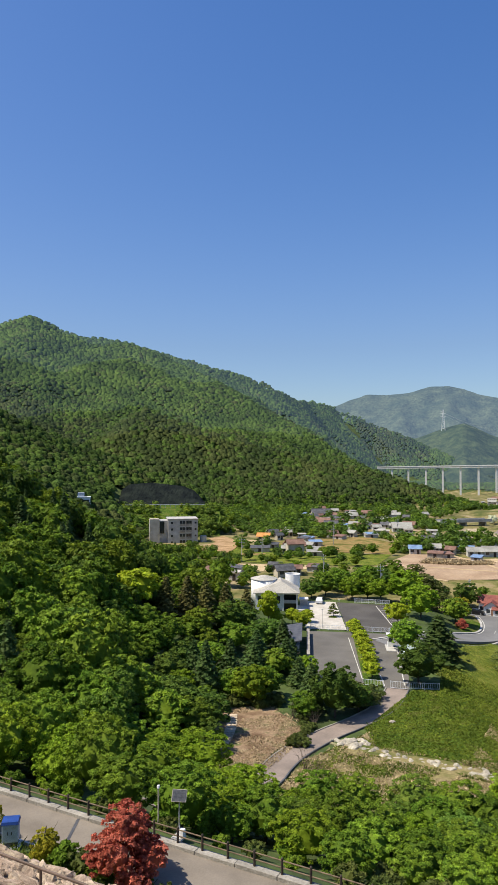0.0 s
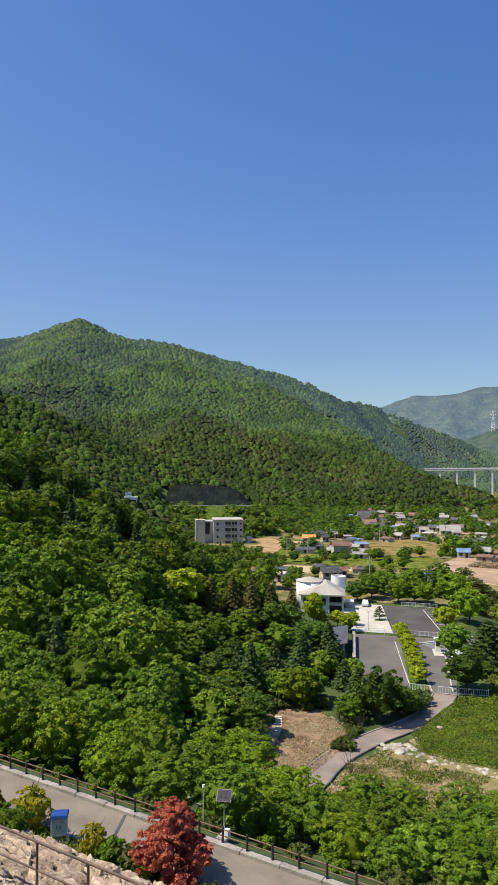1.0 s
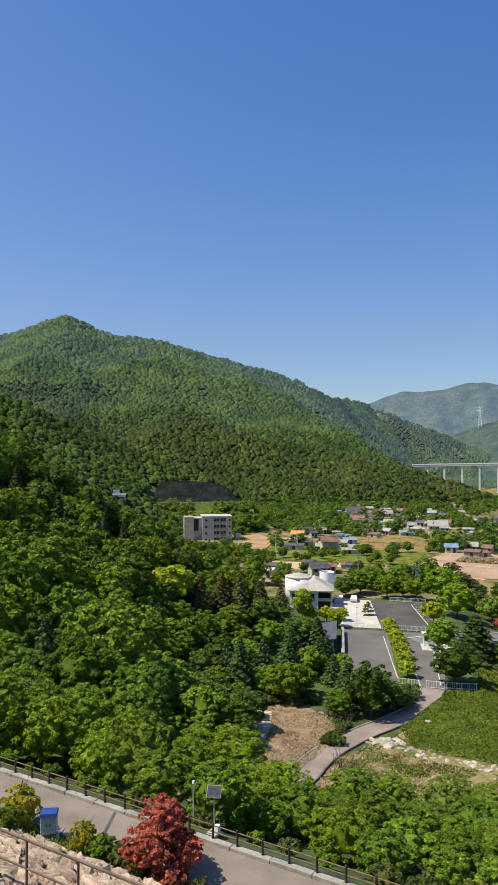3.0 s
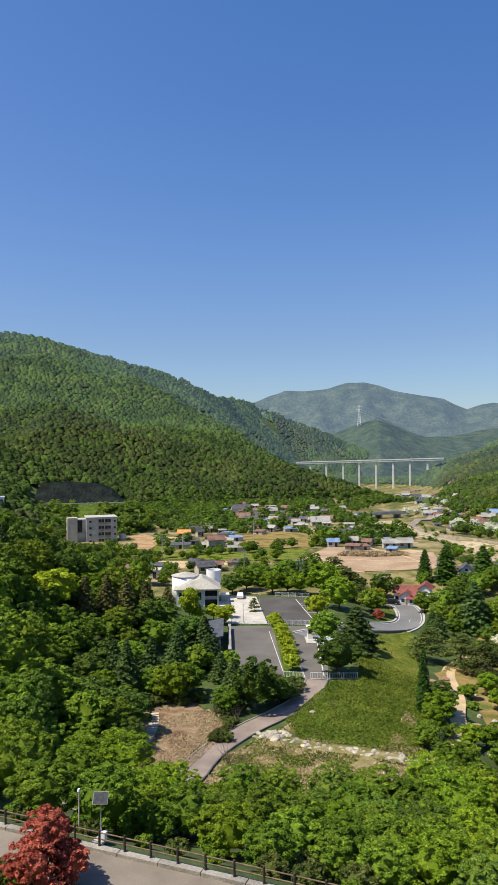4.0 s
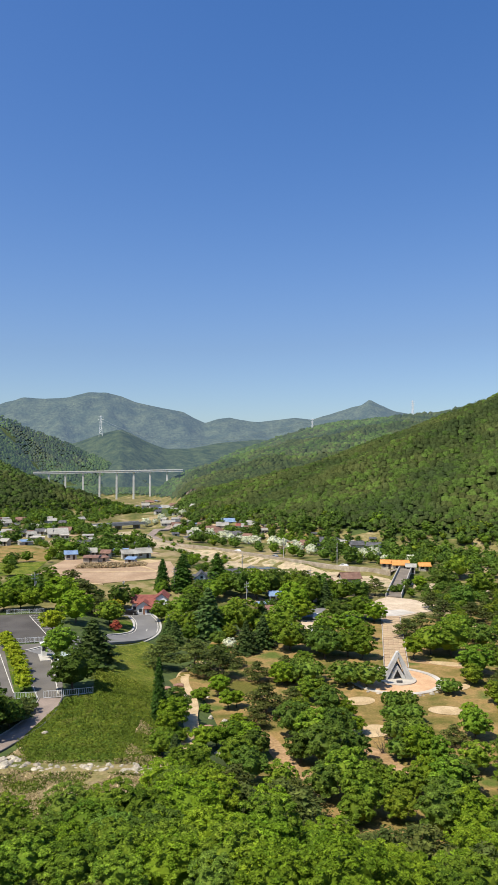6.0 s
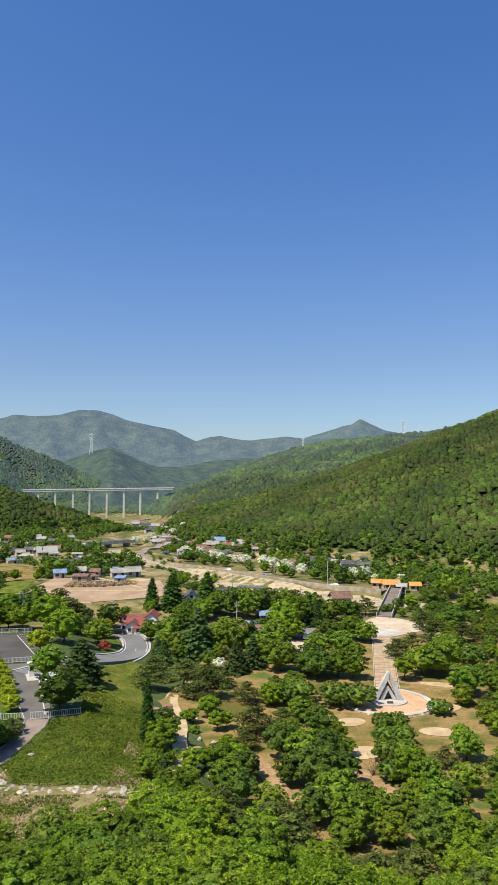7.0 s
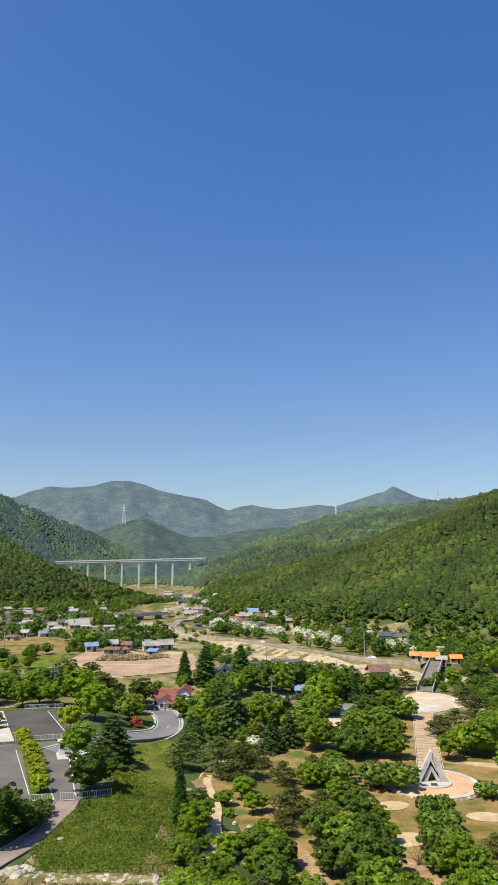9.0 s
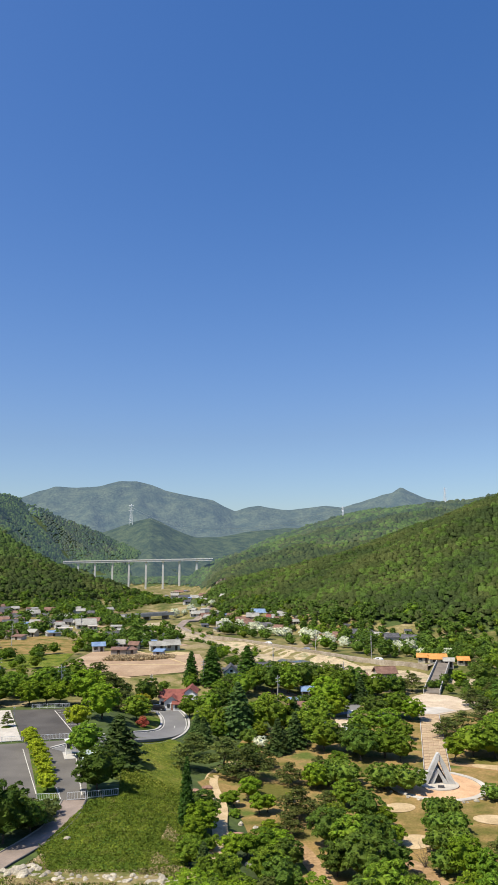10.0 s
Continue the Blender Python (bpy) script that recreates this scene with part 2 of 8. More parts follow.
LANE_RED = material("reddish_worn_concrete", (0.2, 0.16, 0.13), (0.31, 0.245, 0.2), 4, 0.9, 0.08, fine=0.25, grit=0.1)
ROADWAY = material("road_asphalt", (0.14, 0.137, 0.132), (0.2, 0.196, 0.19), 8, 0.9, 0.2, fine=0.2, grit=0.1)
CONCRETE = material("concrete", (0.36, 0.34, 0.31), (0.5, 0.48, 0.44), 2, 0.85, 0.2, fine=0.12, grit=0.12)
CONCRETE_DARK = material("stained_concrete", (0.22, 0.2, 0.17), (0.36, 0.33, 0.28), 2, 0.9, 0.3, fine=0.15)
PAVING = material("pale_paving", (0.42, 0.38, 0.32), (0.56, 0.52, 0.45), 3, 0.8, 0.2, fine=0.2, grit=0.12)
PLAZA = material("sand_coloured_paving", (0.46, 0.36, 0.25), (0.6, 0.49, 0.35), 3, 0.85, 0.2, fine=0.2)
TERRACOTTA = material("orange_paving", (0.5, 0.3, 0.16), (0.62, 0.4, 0.23), 2, 0.85, 0.2, fine=0.15)
VIADUCT_CONCRETE = material("new_pale_concrete", (0.6, 0.6, 0.58), (0.72, 0.71, 0.69), 8, 0.85, 0.1, fine=1.0, grit=0.08)
GRANITE = material("pale_granite", (0.42, 0.42, 0.41), (0.58, 0.58, 0.56), 1.2, 0.6, 0.1, fine=0.05)
SLATE = material("dark_granite", (0.06, 0.06, 0.065), (0.1, 0.1, 0.105), 1, 0.5, 0.1)
ROCK_RED = material("reddish_rock", (0.26, 0.14, 0.09), (0.42, 0.26, 0.18), 0.8, 0.9, 0.6, fine=0.12, vary=0.2)
ROCK = material("pale_rock", (0.27, 0.24, 0.18), (0.56, 0.5, 0.4), 0.8, 0.9, 0.6, fine=0.12, vary=0.25)
STONE = material("tawny_pitching_stone", (0.26, 0.19, 0.13), (0.5, 0.39, 0.285), 0.3, 0.9, 0.9, fine=0.05, vary=0.35)
MORTAR = material("dark_joint_rubble", (0.14, 0.1, 0.065), (0.3, 0.22, 0.15), 0.6, 0.95, 0.7, fine=0.1)
WHITE = material("white_paint", (0.7, 0.7, 0.69), (0.82, 0.82, 0.8), 1.5, 0.6, 0.05, grit=0.12)
WALL_TAN = material("stained_tan_concrete", (0.26, 0.21, 0.15), (0.46, 0.4, 0.31), 3.5, 0.9, 0.3, fine=0.4)
WASHED = material("weathered_whitewash", (0.4, 0.38, 0.34), (0.6, 0.58, 0.53), 2.2, 0.85, 0.1, grit=0.15)
CREAM = material("cream_render", (0.42, 0.37, 0.28), (0.56, 0.5, 0.4), 2, 0.85, 0.1, grit=0.12)
GREY_WALL = material("grey_render", (0.34, 0.33, 0.31), (0.46, 0.45, 0.43), 2.5, 0.85, 0.1, grit=0.12)
GREY_ROOF = material("grey_roof_sheet", (0.24, 0.23, 0.2), (0.36, 0.35, 0.31), 3, 0.7, 0.15)
BLACK_ROOF = material("dark_tiled_roof", (0.05, 0.05, 0.055), (0.11, 0.11, 0.115), 1.2, 0.7, 0.3, fine=0.2)
RED_ROOF = material("red_tiled_roof", (0.16, 0.045, 0.035), (0.27, 0.085, 0.06), 1.5, 0.75, 0.3, fine=0.2)
ORANGE_ROOF = material("orange_roof_sheet", (0.5, 0.21, 0.05), (0.62, 0.29, 0.08), 1.5, 0.7, 0.1)
BLUE_ROOF = material("blue_roof_sheet", (0.13, 0.2, 0.34), (0.22, 0.32, 0.46), 1.5, 0.55, 0.1)
BROWN_ROOF = material("brown_tiled_roof", (0.14, 0.075, 0.055), (0.24, 0.14, 0.1), 1.5, 0.8, 0.3, fine=0.2)
GLASS = material("dark_window_glass", (0.02, 0.025, 0.03), (0.04, 0.045, 0.05), 2, 0.12, 0, spec=0.5)
STEEL = material("painted_white_steel", (0.68, 0.7, 0.71), (0.78, 0.79, 0.8), 0.6, 0.45, 0, grit=0.12)
GREY_STEEL = material("galvanised_steel", (0.38, 0.4, 0.41), (0.52, 0.53, 0.54), 0.5, 0.45, 0, metal=0.6)
BROWN_STEEL = material("brown_painted_rail", (0.1, 0.065, 0.045), (0.16, 0.105, 0.075), 0.5, 0.5, 0.05)
DARK_POST = material("dark_brown_post", (0.028, 0.02, 0.016), (0.06, 0.043, 0.032), 0.3, 0.7, 0.2)
RAIL = material("weathered_brown_rail", (0.11, 0.075, 0.045), (0.2, 0.145, 0.09), 0.4, 0.75, 0.2)
BLUE_PAINT = material("blue_cabinet_paint", (0.014, 0.045, 0.2), (0.022, 0.065, 0.27), 0.4, 0.5, 0.05)
CABINET = material("cabinet_grey_paint", (0.42, 0.47, 0.54), (0.54, 0.58, 0.64), 0.4, 0.5, 0.05)
PANEL = material("solar_cells", (0.05, 0.055, 0.065), (0.085, 0.09, 0.1), 0.2, 0.8, 0, spec=0.1)
WATER = material("still_water", (0.04, 0.055, 0.045), (0.07, 0.085, 0.065), 5, 0.08, 0.05, fine=0.6)
PAINT_LINE = material("road_paint", (0.42, 0.41, 0.36), (0.66, 0.64, 0.58), 0.6, 0.8, 0.05)
TYRE = material("rubber", (0.02, 0.02, 0.02), (0.035, 0.035, 0.035), 0.3, 0.9, 0.1)
CAR_WHITE = material("white_car_paint", (0.72, 0.72, 0.72), (0.78, 0.78, 0.78), 1, 0.25, 0)
CAR_BLACK = material("black_car_paint", (0.012, 0.012, 0.014), (0.02, 0.02, 0.022), 1, 0.2, 0)
CAR_GREY = material("silver_car_paint", (0.33, 0.34, 0.35), (0.4, 0.41, 0.42), 1, 0.3, 0.0, metal=0.4)


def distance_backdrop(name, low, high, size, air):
    """Wooded hills as a plain backdrop, with kilometres of bright air painted on as a faint blue haze glow."""
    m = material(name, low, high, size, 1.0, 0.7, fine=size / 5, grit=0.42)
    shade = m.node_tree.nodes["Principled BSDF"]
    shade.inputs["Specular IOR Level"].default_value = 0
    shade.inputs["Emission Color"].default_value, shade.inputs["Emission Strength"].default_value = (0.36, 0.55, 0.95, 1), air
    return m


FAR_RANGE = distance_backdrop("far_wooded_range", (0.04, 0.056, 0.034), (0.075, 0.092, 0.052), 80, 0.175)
FAR_HILLS = distance_backdrop("hazed_wooded_hills", (0.026, 0.043, 0.02), (0.066, 0.086, 0.036), 32, 0.1)


# ---- ways of building ----
def link_mesh(name, verts, faces, mat, parent=None, label="", smooth=False):
    me = bpy.data.meshes.new(name)
    me.from_pydata([tuple(v) for v in verts], [], [tuple(f) for f in faces])
    return link_data(name, me, mat, parent, label, smooth)


def link_data(name, me, mat, parent=None, label="", smooth=False):
    if mat and not me.materials:
        me.materials.append(mat)
    if smooth:
        me.polygons.foreach_set("use_smooth", [True] * len(me.polygons))
    ob = new(name, me)
    if parent:
        ob.parent = parent
    if label:
        ob["label"] = label
    return ob


def part(name, bm, mat, parent=None, label="", smooth=False):
    me = bpy.data.meshes.new(name)
    bm.normal_update()
    bm.to_mesh(me)
    bm.free()
    return link_data(name, me, mat, parent, label, smooth)


def thing(name, m, label="", category="", group="", kind=""):
    ob = new(name)
    ob.matrix_basis = m
    ob.empty_display_size = 0.2
    return tagged(ob, label, category, group, kind)


def box(x0, x1, y0, y1, z0, z1, bevel=0.0, bm=None):
    bm = bm or bmesh.new()
    vs = [bm.verts.new((x, y, z)) for z in (z0, z1) for y in (y0, y1) for x in (x0, x1)]
    fs = [bm.faces.new([vs[i] for i in f]) for f in ((0, 2, 3, 1), (4, 5, 7, 6), (0, 1, 5, 4), (2, 6, 7, 3), (0, 4, 6, 2), (1, 3, 7, 5))]
    if bevel:
        bmesh.ops.bevel(bm, geom=list({e for f in fs for e in f.edges}), offset=bevel, segments=1, affect="EDGES")
    return bm


def prism(outline, z0, z1, bm=None):
    """A flat outline, counter-clockwise, raised from z0 to z1."""
    bm = bm or bmesh.new()
    a, b = [bm.verts.new((x, y, z0)) for x, y in outline], [bm.verts.new((x, y, z1)) for x, y in outline]
    bm.faces.new(a[::-1]), bm.faces.new(b)
    for i in range(len(a)):
        j = (i + 1) % len(a)
        bm.faces.new((a[i], a[j], b[j], b[i]))
    return bm


def rod(p, q, r0, r1=None, sides=8, bm=None):
    bm = bm or bmesh.new()
    p, q = Vector(p), Vector(q)
    m = Matrix.Translation((p + q) / 2) @ (q - p).to_track_quat("Z", "Y").to_matrix().to_4x4()
    bmesh.ops.create_cone(bm, cap_ends=True, segments=sides, radius1=r0, radius2=r0 if r1 is None else r1, depth=(q - p).length, matrix=m)
    return bm


SURVEY_X, SURVEY_Y = np.arange(-300, 400, 1.5), np.arange(0, 700, 1.5)
SURVEY = ground(*np.meshgrid(SURVEY_X, SURVEY_Y, indexing="ij"))


def height(x, y):
    """The ground's height at one place: from the bank's profile, or between the points of a close survey."""
    s = 0.254 * x + 0.967 * y - 40.0
    if s < 0.6:
        return float(np.interp(s, *BANK))
    u, v = (x + 300) / 1.5, y / 1.5
    i, j = int(u), int(v)
    if s < 4 or not (0 <= i < len(SURVEY_X) - 1 and 0 <= j < len(SURVEY_Y) - 1):
        return float(ground(x, y))
    u, v = u - i, v - j
    return float((SURVEY[i, j] * (1 - u) + SURVEY[i + 1, j] * u) * (1 - v) + (SURVEY[i, j + 1] * (1 - u) + SURVEY[i + 1, j + 1] * u) * v)


def round_off(points, times=2):
    for _ in range(times):
        out = [points[0]]
        for (ax, ay), (bx, by) in zip(points, points[1:]):
            out += [(0.75 * ax + 0.25 * bx, 0.75 * ay + 0.25 * by), (0.25 * ax + 0.75 * bx, 0.25 * ay + 0.75 * by)]
        points = out + [points[-1]]
    return points


def resample(points, step):
    out = [points[0]]
    for (ax, ay), (bx, by) in zip(points, points[1:]):
        n = max(1, int(math.hypot(bx - ax, by - ay) / step))
        out += [(ax + (bx - ax) * k / n, ay + (by - ay) * k / n) for k in range(1, n + 1)]
    return out


def offset_line(points, d):
    """The line moved by d to its right."""
    out = []
    for i, (x, y) in enumerate(points):
        (ax, ay), (bx, by) = points[max(i - 1, 0)], points[min(i + 1, len(points) - 1)]
        n = math.hypot(bx - ax, by - ay) or 1
        out.append((x + (by - ay) / n * d, y - (bx - ax) / n * d))
    return out


def ribbon(name, line, width, mat, lift=0.06, step=2.5, parent=None, label="", shift=0.0, deep=0.5):
    """A strip of that width laid along a line over the ground, with sides that go down into it."""
    line = resample(line, step)
    half = width / 2
    rows = [offset_line(line, shift + o) for o in (-half, -half, -half * 0.33, half * 0.33, half, half)]
    centre = offset_line(line, shift)
    verts, faces = [], []
    for i in range(len(line)):
        middle = height(*centre[i])
        for k, row in enumerate(rows):
            x, y = row[i]
            z = max(middle, height(x, y)) + lift
            verts.append((x, y, z - deep if k in (0, 5) else z))
    for i in range(len(line) - 1):
        for k in range(5):
            a = i * 6 + k
            faces.append((a, a + 6, a + 7, a + 1))
    return link_mesh(name, verts, [f[::-1] for f in faces], mat, parent, label)


def patch(name, outline, mat, lift=0.05, step=4.0, flat=None):
    """A patch of ground cover with that outline, draped over the ground."""
    bm = bmesh.new()
    f = bm.faces.new([bm.verts.new((x, y, 0)) for x, y in resample(outline + outline[:1], step)[:-1]])
    bmesh.ops.triangulate(bm, faces=[f])
    for _ in range(6):
        long = [e for e in bm.edges if e.calc_length() > step * 1.5]
        if not long:
            break
        bmesh.ops.subdivide_edges(bm, edges=long, cuts=1)
        bmesh.ops.triangulate(bm, faces=[g for g in bm.faces if len(g.verts) > 3])
    co = np.array([v.co[:] for v in bm.verts])
    z = ground(co[:, 0], co[:, 1]) if flat is None else np.full(len(co), flat)
    for v, h in zip(bm.verts, z):
        v.co.z = h + lift
    for g in bm.faces:
        g.normal_update()
        if g.normal.z < 0:
            g.normal_flip()
    return tagged(part(name, bm, mat), kind="structure")


def inside(x, y, outline):
    x, y = np.asarray(x, float), np.asarray(y, float)
    hit = np.zeros(x.shape, bool)
    for (ax, ay), (bx, by) in zip(outline, outline[1:] + outline[:1]):
        if ay != by:
            hit ^= ((ay > y) != (by > y)) & (x < (bx - ax) * (y - ay) / (by - ay) + ax)
    return hit


# ---- the ground, one sheet out to the horizon ----
def land():
    az = np.radians(np.concatenate([np.arange(-180, -56, 6), np.arange(-56, 48, 0.4), np.arange(48, 180, 6)]))
    far = np.concatenate([[0.01], np.geomspace(4, 4700, 270)])
    a, d = np.meshgrid(az, far, indexing="ij")
    x, y = d * np.sin(a), d * np.cos(a)
    verts = np.stack([x, y, ground(x, y)], -1).reshape(-1, 3)
    n, k = a.shape
    i, j = np.meshgrid(np.arange(n), np.arange(k - 1), indexing="ij")
    i2 = (i + 1) % n
    faces = np.stack([i * k + j, i * k + j + 1, i2 * k + j + 1, i2 * k + j], -1).reshape(-1, 4)[:, ::-1]
    ob = tagged(link_mesh("ground", verts, faces.tolist(), WOODS, smooth=True), kind="structure")
    ob.data.materials.append(VALLEY)
    middle = verts[faces].mean(1)
    away = np.hypot(middle[:, 0], middle[:, 1])
    open_land = (middle[:, 2] < 3.0 - 0.015 * np.clip(away - 235, 0, 1900) - 0.02 * np.clip(away - 900, 0, 2000)) & (away > 195) & (away < 2400)
    ob.data.polygons.foreach_set("material_index", open_land.astype(np.int32))
    return ob


land()


def far_range(name, rows, thick, mat, seed):
    """A distant wooded range: crest given by bearing, distance and height, with folded flanks."""
    az = np.arange(rows[0][0], rows[-1][0], 0.2)
    far = np.interp(az, [r[0] for r in rows], [r[1] for r in rows])
    top = np.interp(az, [r[0] for r in rows], [r[2] for r in rows])
    f = np.linspace(0, 1, 26)
    a, w = np.meshgrid(np.radians(az), f, indexing="ij")
    d = far[:, None] - thick * (1 - w)
    x, y = d * np.sin(a), d * np.cos(a)
    spur = (0.5 - np.abs(rough(x, y, thick * 0.3, seed))) * 0.2 + 0.1 * rough(x, y, thick * 0.11, seed + 1) + 0.05 * rough(x, y, thick * 0.04, seed + 2)
    z = -60 + (top[:, None] + 60) * np.clip(w ** 0.9 + spur * w * (1 - w) * 2.2, 0, 1.0) + 3 * rough(x, y, 60, seed + 3) * w
    back = np.stack([(far + thick) * np.sin(np.radians(az)), (far + thick) * np.cos(np.radians(az)), np.full(len(az), -60.0)], -1)
    verts = np.concatenate([np.stack([x, y, z], -1), back[:, None]], 1)
    n, k = verts.shape[:2]
    i, j = np.meshgrid(np.arange(n - 1), np.arange(k - 1), indexing="ij")
    faces = np.stack([i * k + j, (i + 1) * k + j, (i + 1) * k + j + 1, i * k + j + 1], -1).reshape(-1, 4)
    return tagged(link_mesh(name, verts.reshape(-1, 3), faces.tolist(), mat, smooth=True), kind="structure")


def rise(far, el):
    return EYE + far * math.tan(radians(el))


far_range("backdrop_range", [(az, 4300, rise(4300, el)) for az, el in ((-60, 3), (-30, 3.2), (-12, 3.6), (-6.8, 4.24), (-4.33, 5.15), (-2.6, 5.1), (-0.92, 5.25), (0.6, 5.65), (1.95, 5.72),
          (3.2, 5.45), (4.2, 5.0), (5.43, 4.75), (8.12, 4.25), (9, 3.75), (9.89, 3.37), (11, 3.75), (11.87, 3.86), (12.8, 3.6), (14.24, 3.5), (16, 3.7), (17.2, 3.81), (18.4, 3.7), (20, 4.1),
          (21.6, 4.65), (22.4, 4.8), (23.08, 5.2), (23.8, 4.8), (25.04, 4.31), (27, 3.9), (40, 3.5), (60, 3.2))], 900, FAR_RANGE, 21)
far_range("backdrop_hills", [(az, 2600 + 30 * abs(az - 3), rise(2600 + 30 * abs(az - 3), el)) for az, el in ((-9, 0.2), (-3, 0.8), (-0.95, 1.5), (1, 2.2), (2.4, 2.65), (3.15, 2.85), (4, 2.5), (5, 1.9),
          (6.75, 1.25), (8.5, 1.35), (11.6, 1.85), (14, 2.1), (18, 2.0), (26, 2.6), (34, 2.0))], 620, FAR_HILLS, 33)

# ---- roads, car park and the other surfaces ----
LOW_ROAD = round_off([(-24.5, 62), (-20.5, 70), (-17.4, 77), (-17, 88), (-13.6, 97.3), (-8.9, 104.6), (-5.2, 112), (-4.1, 121)])
UPPER_LANE = [(-150, 78.23), (-90, 62.47), (-45, 50.65), (0, 38.83), (40, 28.32), (70, 20.44)]
PARK_PATH = round_off([(8.5, 87.5), (13.7, 96.9), (17.1, 106.5), (18.2, 118.2), (20.2, 127.3), (19.9, 143.3), (24, 152), (32, 158)])
VALLEY_ROAD = round_off([(-8, 150), (0, 157), (6, 164.3), (13.2, 176.5), (17.2, 184), (18.6, 196), (17.6, 205)])
PARK_ROAD = round_off([(2, 214), (10, 209), (18, 206.5), (30, 205), (41, 203), (54, 199), (63, 194), (68, 200), (72, 208)])
BRIDGE_ROAD = [(127.5, 275), (108, 297), (90, 337), (71, 383), (45.5, 416), (43, 445), (62, 510), (100, 600), (128, 700), (165, 850), (150, 1000)]

# lower forecourt, tree island, lane and the upper court
patch("car_park_surface", [(-24.4, 157), (-20.6, 134), (-17, 123.5), (-6, 121.2), (-2.2, 121.2), (-2.6, 134), (-5.2, 158.6)], ASPHALT_PALE, 0.06)
patch("upper_car_park_surface", [(-16.2, 159.6), (-4.6, 159.6), (-4.2, 168), (-8.0, 189.5), (-22.3, 190)], ASPHALT, 0.06)
patch("white_plaza", [(-25.6, 159.6), (-16.4, 159.6), (-22.5, 190), (-31, 190), (-29, 176)], PAVING, 0.1)
patch("tree_island_lawn", [(-14.9, 156.5), (-12.9, 156.5), (-11.2, 150), (-7.6, 128), (-6.4, 121.5), (-9.6, 121.5), (-10.2, 126)], GRASS, 0.14, 3)
tagged(ribbon("low_road", LOW_ROAD, 3.5, LANE_RED, 0.1), kind="structure")
tagged(ribbon("upper_lane", UPPER_LANE, 4.9, LANE, 0.06, 3, shift=0.0), kind="structure")
tagged(ribbon("park_path", PARK_PATH, 2.5, SAND, 0.08), kind="structure")
tagged(ribbon("valley_road", VALLEY_ROAD, 6.2, ROADWAY, 0.1), kind="structure")
tagged(ribbon("park_road", PARK_ROAD, 4.5, ROADWAY, 0.08), kind="structure")
tagged(ribbon("river_road", BRIDGE_ROAD, 5, LANE_RED, 0.3, 8, deep=3.2), kind="structure")
patch("meadow_bank", [(-1.6, 120.5), (2.6, 121.5), (5, 150), (6, 166), (15, 176), (19.5, 168), (15.5, 150), (13.5, 120), (11, 96), (4, 93), (-6, 95), (-8, 102)], GRASS, 0.2, 2.5)
GRASS_WARM = material("sunny_yellow_grass", (0.078, 0.112, 0.014), (0.15, 0.18, 0.026), 3, 0.9, 0.9, fine=0.5, third=(0.21, 0.195, 0.045), grit=0.5, spec=0.06)
patch("meadow_crest", [(-1.2, 140), (2, 136.5), (4.5, 137.5), (7, 134.5), (9.5, 136), (11.5, 131), (13.8, 132), (15.2, 150), (19, 168), (14.6, 175), (5.8, 165), (4.4, 152), (1.5, 147)], GRASS_WARM, 0.25, 2.5)
patch("rough_bank", [(11, 95.5), (9, 85), (8, 78), (-2, 74), (-12, 70), (-15.5, 76), (-14.5, 88), (-7, 101), (-6, 95.5), (4, 93.5)], MEADOW, 0.18, 2.5)
patch("dry_slope", [(-31, 104), (-24, 109), (-15.5, 99), (-18.6, 90), (-19.8, 79), (-25, 82), (-28, 92)], STRAW, 0.18, 2.5)
patch("ploughed_field", [(-15, 262), (-4, 306), (10, 296), (36, 286), (34, 244), (6, 238)], SOIL, 0.12, 8)
patch("stubble_field", [(-75, 330), (-50, 352), (-28, 375), (-8, 330), (-12, 300), (-40, 300)], LAWN_DRY, 0.12, 10)
patch("village_field", [(-30, 385), (-60, 420), (-10, 440), (6, 400), (-4, 370)], MEADOW, 0.12, 10)
patch("earth_yard", [(-62, 236), (-36, 240), (-34, 256), (-66, 254)], SAND, 0.12, 8)
patch("valley_meadow", [(-70, 260), (-34, 257), (-16, 262), (-12, 298), (-44, 297), (-85, 320), (-100, 300)], GRASS_WARM, 0.1, 8)
patch("valley_grass", [(-12, 236), (6, 236), (34, 242), (44, 262), (60, 262), (40, 215), (20, 214), (-20, 214)], MEADOW, 0.09, 6)
patch("park_lawn", [(22, 84), (30, 70), (80, 68), (105, 120), (120, 190), (88, 184), (36, 182), (23, 150)], LAWN_DRY, 0.05, 5)
patch("river_bed", [(205, 205), (150, 227), (112, 248), (86, 268), (66, 300), (44, 350), (28, 400), (12, 445), (16, 476), (34, 476), (43, 444), (43, 412), (67, 380), (86, 335), (103, 296), (124, 270), (150, 247), (205, 225)], GRAVEL, 0.1, 6)
for pool in ([(74, 316), (78, 324), (86, 317), (89, 308), (84, 307)], [(14, 440), (24, 452), (32, 440), (38, 415), (30, 412)]):
    patch("river_pool", pool, WATER, 0.35, 6)


